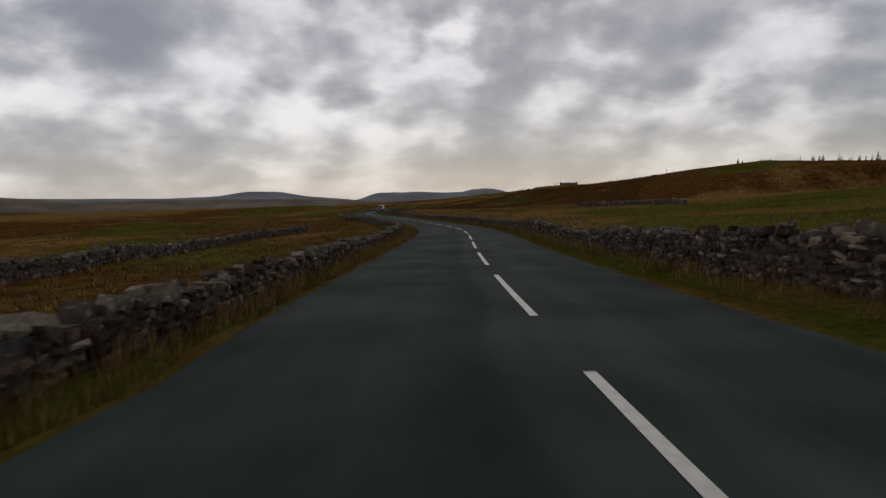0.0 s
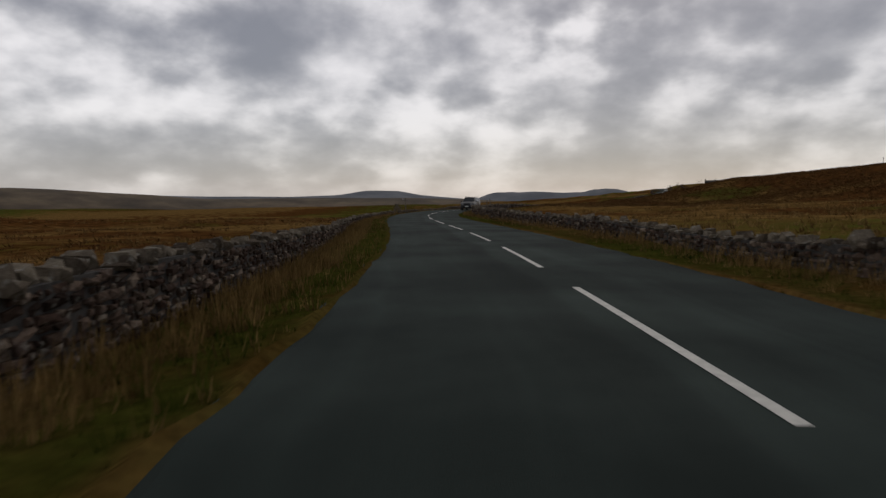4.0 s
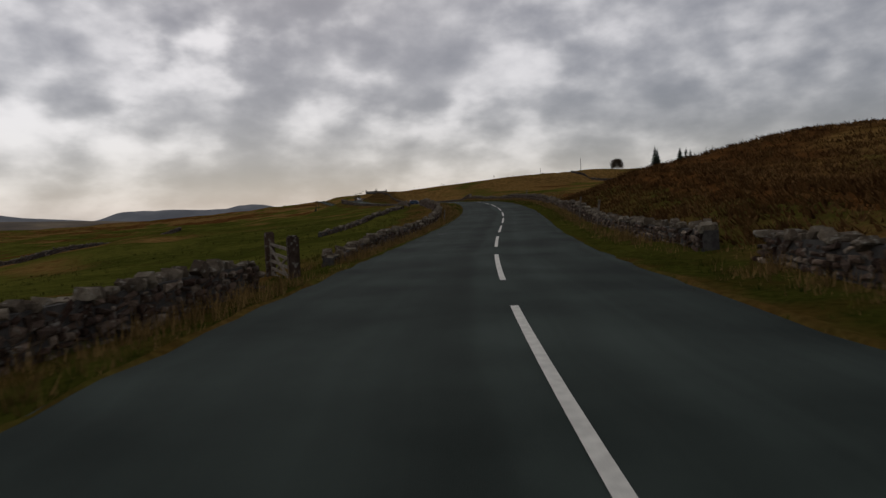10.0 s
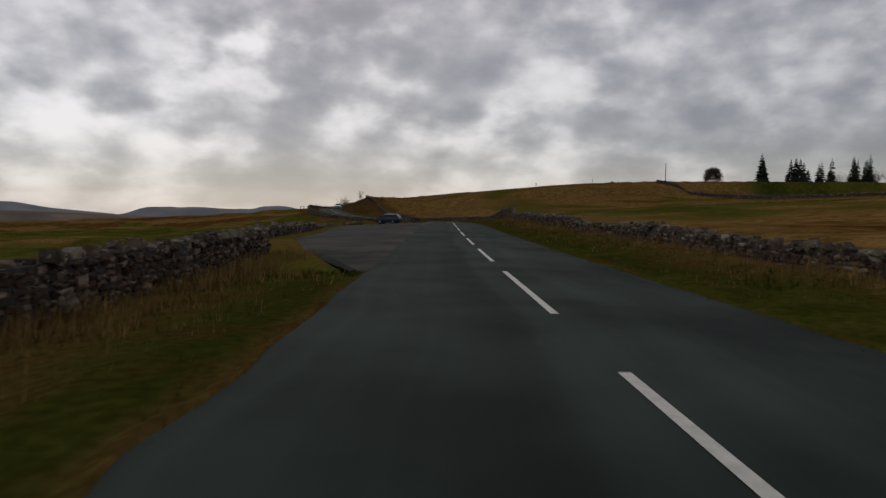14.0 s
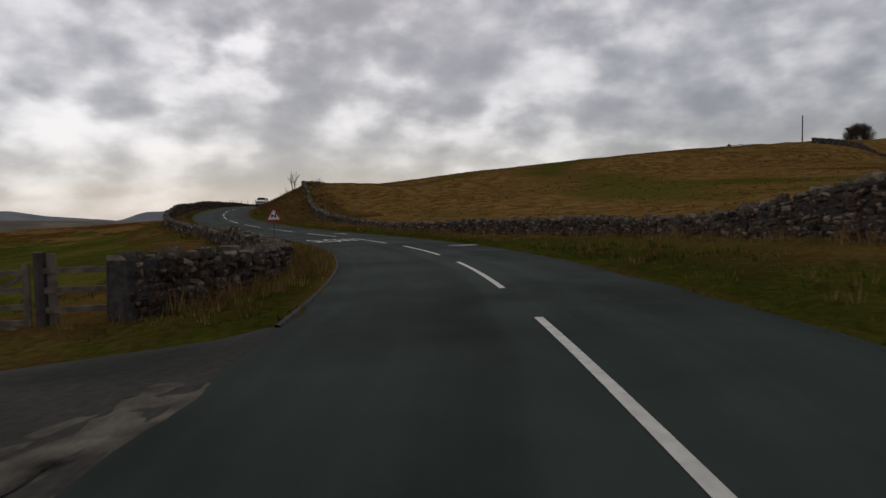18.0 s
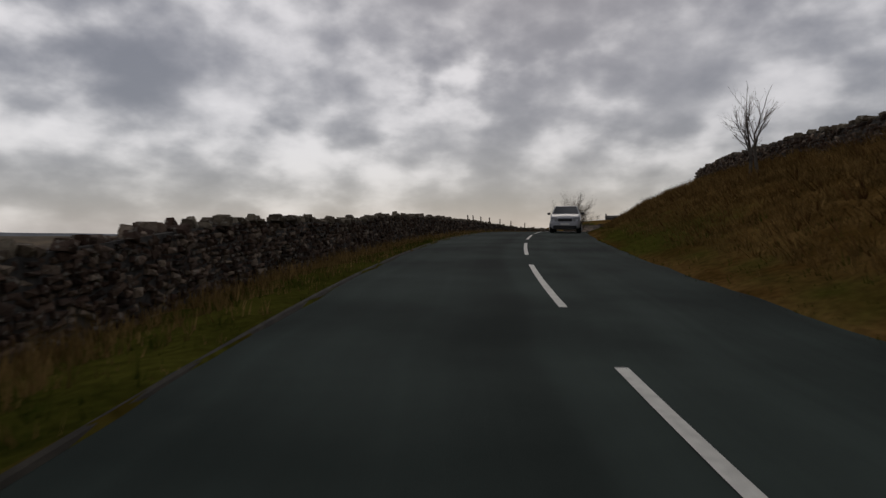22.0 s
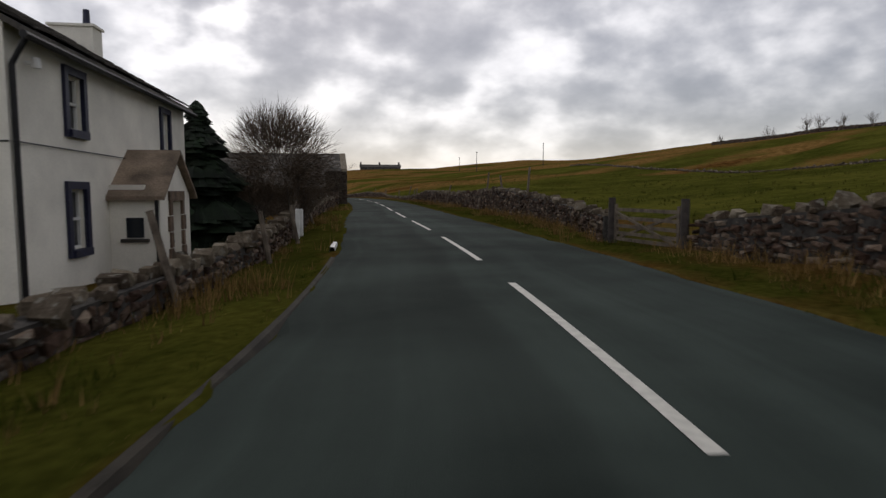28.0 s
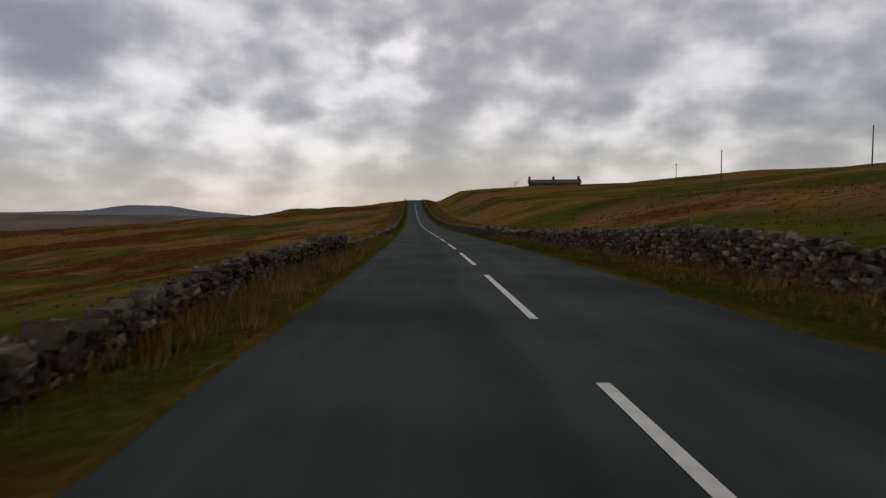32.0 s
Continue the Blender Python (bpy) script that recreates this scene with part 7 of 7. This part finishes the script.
    for y in (h - 0.85, -h + 0.85):
        for o in (-1, 1):
            part("wheel_arch", tubev((o * (w - 0.25), y, wheel), (o * (w + 0.006), y, wheel), wheel + 0.07, wheel + 0.07, 20), BLACK, t)
            tyre = part("wheel", tubev((o * (w - 0.2), y, wheel), (o * (w + 0.012), y, wheel), wheel, wheel * 0.985, 24), RUBBER, t)
            part("rim", [tubev((o * w, y, wheel), (o * (w + 0.02), y, wheel), wheel * 0.68, wheel * 0.64, 20)], BLACK, tyre)
            for k in range(5):
                q = 2 * math.pi * k / 5
                part("spoke", tubev((o * (w + 0.024), y, wheel), (o * (w + 0.024), y + math.sin(q) * wheel * 0.66, wheel + math.cos(q) * wheel * 0.66), 0.04, 0.028, 6), ALLOY, tyre)
    return t


BLUE_PAINT, SILVER_PAINT, DARK_PAINT = paint("blue_car_paint", (0.006, 0.023, 0.055)), paint("silver_car_paint", (0.33, 0.335, 0.36)), paint("dark_grey_car_paint", (0.012, 0.013, 0.016))
p = on_road(405.9, -9.25)
p[2] += float(layby_up(405.9, np.array(-9.25))) + 0.01
car(tuple(p), 56, "small blue estate car parked across the back of the lay-by", BLUE_PAINT, 3.65, 1.6, 1.4, 0.92, 0.85, 0.65, 0.4, wheel=0.29, roof_rails=True)
p = on_road(526.5, 1.6, 0.02)
car(tuple(p), heading(526.5) + 180, "silver people carrier on the far side of the road", SILVER_PAINT, 4.4, 1.8, 1.65, 1.05, 0.95, 0.85, 0.3, wheel=0.32)
p = on_road(173.5, 1.9, 0.02)
car(tuple(p), heading(175) + 180, "dark grey four-wheel-drive car on the far side of the road", DARK_PAINT, 4.6, 1.88, 1.8, 1.15, 1.15, 0.55, 0.25, lift=0.3, wheel=0.37, roof_rails=True)


# ---- grass, tussocks and bracken ----
def fast_mesh(name, v, mat, label, category):
    """Loose triangles, three corners each, as one mesh."""
    v = np.ascontiguousarray(v.reshape(-1, 3), np.float32)
    n = len(v) // 3
    me = bpy.data.meshes.new(name)
    me.vertices.add(3 * n)
    me.vertices.foreach_set("co", v.ravel())
    me.loops.add(3 * n)
    me.loops.foreach_set("vertex_index", np.arange(3 * n, dtype=np.int32))
    me.polygons.add(n)
    me.polygons.foreach_set("loop_start", np.arange(0, 3 * n, 3, dtype=np.int32))
    me.update(calc_edges=True)
    me.materials.append(mat)
    return tagged(new(name, me), label, category, kind="stuff")


def blades(base, tall, width, spread, per, r, bend_over=0.5):
    """Tufts: per blades from each base point, leaning outwards."""
    n = len(base)
    b = np.repeat(base, per, 0)
    tall = np.repeat(tall, per) * (0.55 + 0.6 * r.rand(n * per))
    a = r.rand(n * per) * 2 * math.pi
    out = np.stack([np.cos(a), np.sin(a), 0 * a], 1)
    side = np.stack([-np.sin(a + 0.6), np.cos(a + 0.6), 0 * a], 1)
    root = b + out * (spread * r.rand(n * per))[:, None] * np.repeat(np.ones(n), per)[:, None]
    w = (width * (0.6 + 0.8 * r.rand(n * per)))[:, None]
    tip = root + out * (tall * bend_over * (0.2 + r.rand(n * per)))[:, None] + np.array([0, 0, 1.0]) * tall[:, None]
    return np.stack([root - side * w, root + side * w, tip], 1)


gr = np.random.RandomState(404)


def scatter(count, s0, s1, d0, d1, side, bias=1.0):
    s = s0 + (s1 - s0) * gr.rand(count)
    d = side * (d0 + (d1 - d0) * gr.rand(count) ** bias)
    p = on_road(s, d)
    z, _, _ = land(p[:, 0], p[:, 1], sink=False)
    near_road = np.clip((5.5 - np.abs(d)) / 2.2, 0, 1)
    p[:, 2] = z * (1 - near_road) + (np.interp(s, AHEAD, LZ) + profile(s, d)) * near_road - 0.02
    return p, s, d


def clump_field(name, s0, s1, d0, d1, side, count, tall, width, per, mat, label, category, spread=0.1, bias=1.0, bend=0.5, patchy=0.0, size=4.0, avoid=None):
    p, s, d = scatter(count, s0, s1, d0, d1, side, bias)
    off = (side > 0) | (np.abs(d) > half_left(s) - 0.16)
    keep = off & (wave(p[:, 0], p[:, 1], size, 17) + 0.12 * gr.randn(count) > patchy - 0.5)
    if avoid:
        keep &= ~((s > avoid[0]) & (s < avoid[1]))
    p = p[keep]
    h = tall * (0.5 + 0.9 * gr.rand(len(p)))
    return fast_mesh(name, blades(p, h, width, spread, per, gr, bend), mat, label, category)


LONG = "long dead grass, straw coloured, standing along the wall foot"
SHORT = "short olive grass along the road edge"
for a, b in ((-45, 150), (150, 331), (412, 600), (600, 760)):
    clump_field("verge_grass", a, b, 3.02, 4.6, -1, int((b - a) * 44), 0.10, 0.012, 5, GRASS_GREEN, SHORT, "grass", 0.12)
    clump_field("long_grass", a, b, 3.6, 6.6, -1, int((b - a) * 22), 0.26, 0.012, 6, GRASS_DRY, LONG, "grass", 0.14, 0.8, patchy=0.25, size=2.2)
    clump_field("rough_grass", a, b, 3.8, 6.8, -1, int((b - a) * 24), 0.20, 0.013, 6, GRASS_GREEN, "rough green grass in the verge", "grass", 0.14, 0.9, patchy=0.2, size=3.1)
for a, b in ((-45, 150), (150, 330), (330, 470), (470, 620), (620, 760)):
    clump_field("verge_grass", a, b, 2.82, 4.4, 1, int((b - a) * 40), 0.10, 0.012, 5, GRASS_GREEN, SHORT, "grass", 0.12)
    clump_field("long_grass", a, b, 3.4, 5.8, 1, int((b - a) * 13), 0.2, 0.012, 6, GRASS_DRY, LONG, "grass", 0.14, 0.8, patchy=0.25, size=2.2)
    clump_field("rough_grass", a, b, 3.5, 6.0, 1, int((b - a) * 18), 0.18, 0.013, 6, GRASS_GREEN, "rough green grass in the verge", "grass", 0.14, 0.9, patchy=0.2, size=3.1)
for a, b in ((-45, 330), (412, 760)):
    clump_field("edge_grass", a, b, 2.98, 3.3, -1, int((b - a) * 26), 0.06, 0.012, 5, GRASS_DRY, "short dead grass creeping over the tarmac edge", "grass", 0.1, patchy=0.2, size=3)
for a, b in ((-45, 380), (380, 760)):
    clump_field("edge_grass", a, b, 2.76, 3.05, 1, int((b - a) * 26), 0.06, 0.012, 5, GRASS_DRY, "short dead grass creeping over the tarmac edge", "grass", 0.1, patchy=0.2, size=3)
# dead stalks along the feet of the roadside walls
for side, ws, wd in WALL_LINES:
    pick = (ws > -20) & (ws < 760) & (wd < 9)
    if pick.sum() < 3:
        continue
    ws, wd = ws[pick], wd[pick]
    n = int((ws[-1] - ws[0]) * (34 if side < 0 else 13))
    q = ws[0] + (ws[-1] - ws[0]) * gr.rand(n)
    d = np.interp(q, ws, wd) - 0.34 - (1.5 if side < 0 else 0.9) * gr.rand(n) ** 1.6
    p = on_road(q, side * d)
    z = land(p[:, 0], p[:, 1], sink=False)[0]
    near_road = np.clip((5.5 - d) / 2.2, 0, 1)
    p[:, 2] = z * (1 - near_road) + (np.interp(q, AHEAD, LZ) + profile(q, side * d)) * near_road - 0.02
    keep = (wave(p[:, 0], p[:, 1], 3.1, 61) + 0.15 * gr.randn(n) > np.where((q > 600) & (q < 672) & (side < 0), 0.3, -0.22)) & ((side > 0) | (d > half_left(q) + 0.1))
    p = p[keep]
    fast_mesh("wall_foot_grass", blades(p, 0.42 * (0.4 + 0.9 * gr.rand(len(p))), 0.010, 0.12, 8, gr, 0.35), GRASS_DRY, "tall dead grass stalks leaning on the foot of the wall", "grass")
# moor and hillsides
clump_field("moor_tussock", -30, 200, 7, 60, -1, 9000, 0.22, 0.03, 7, GRASS_DRY, "pale tussocks of dead moor grass", "grass", 0.35, 1.4, 1.0, patchy=0.45, size=9)
clump_field("moor_bracken", -30, 229, 7, 70, -1, 6000, 0.22, 0.04, 7, BRACKEN, "russet dead bracken over the moor", "bracken", 0.5, 1.4, 1.2, patchy=0.45, size=13)
clump_field("hill_bracken", 180, 283, 6, 75, 1, 26000, 0.26, 0.045, 8, BRACKEN, "russet dead bracken covering the hillside", "bracken", 0.6, 1.3, 1.3, patchy=0.2, size=8)
clump_field("hill_tussock", 90, 330, 6, 70, 1, 9000, 0.24, 0.03, 7, GRASS_DRY, "pale tussocks of dead hill grass", "grass", 0.35, 1.3, 1.0, patchy=0.4, size=11)
clump_field("hill_tussock", 405, 570, 9, 100, 1, 22000, 0.09, 0.05, 7, GRASS_DRY, "pale tussocks of dead hill grass", "grass", 0.4, 1.0, 2.0, patchy=0.4, size=9)
clump_field("bank_grass", 462, 622, 4.0, 12, 1, 26000, 0.26, 0.014, 8, GRASS_DRY, "dead straw grass hanging on the roadside bank", "grass", 0.25, 1.0, 1.2, patchy=0.1, size=3)
clump_field("bank_bracken", 462, 625, 4.5, 13, 1, 2600, 0.28, 0.025, 8, BRACKEN, "russet bracken on the roadside bank", "bracken", 0.4, 1.0, 1.2, patchy=0.35, size=4)
clump_field("pasture_tuft", 230, 420, 7.5, 45, -1, 6000, 0.16, 0.03, 6, GRASS_PASTURE, "grazed green tufts in the pasture", "grass", 0.3, 1.5, patchy=0.3, size=7, avoid=(328, 412))
clump_field("pasture_tuft", 610, 800, 6.5, 60, 1, 7000, 0.18, 0.03, 6, GRASS_PASTURE, "grazed green tufts in the pasture", "grass", 0.3, 1.5, patchy=0.3, size=7)
clump_field("pasture_tuft", -40, 130, 6, 60, 1, 7000, 0.22, 0.03, 6, GRASS_DRY, "thin straw tufts in the pasture", "grass", 0.3, 1.5, patchy=0.3, size=7)
clump_field("pasture_tuft", 690, 830, 6.0, 50, -1, 5000, 0.16, 0.03, 6, GRASS_PASTURE, "grazed green tufts in the pasture", "grass", 0.3, 1.5, patchy=0.3, size=7)
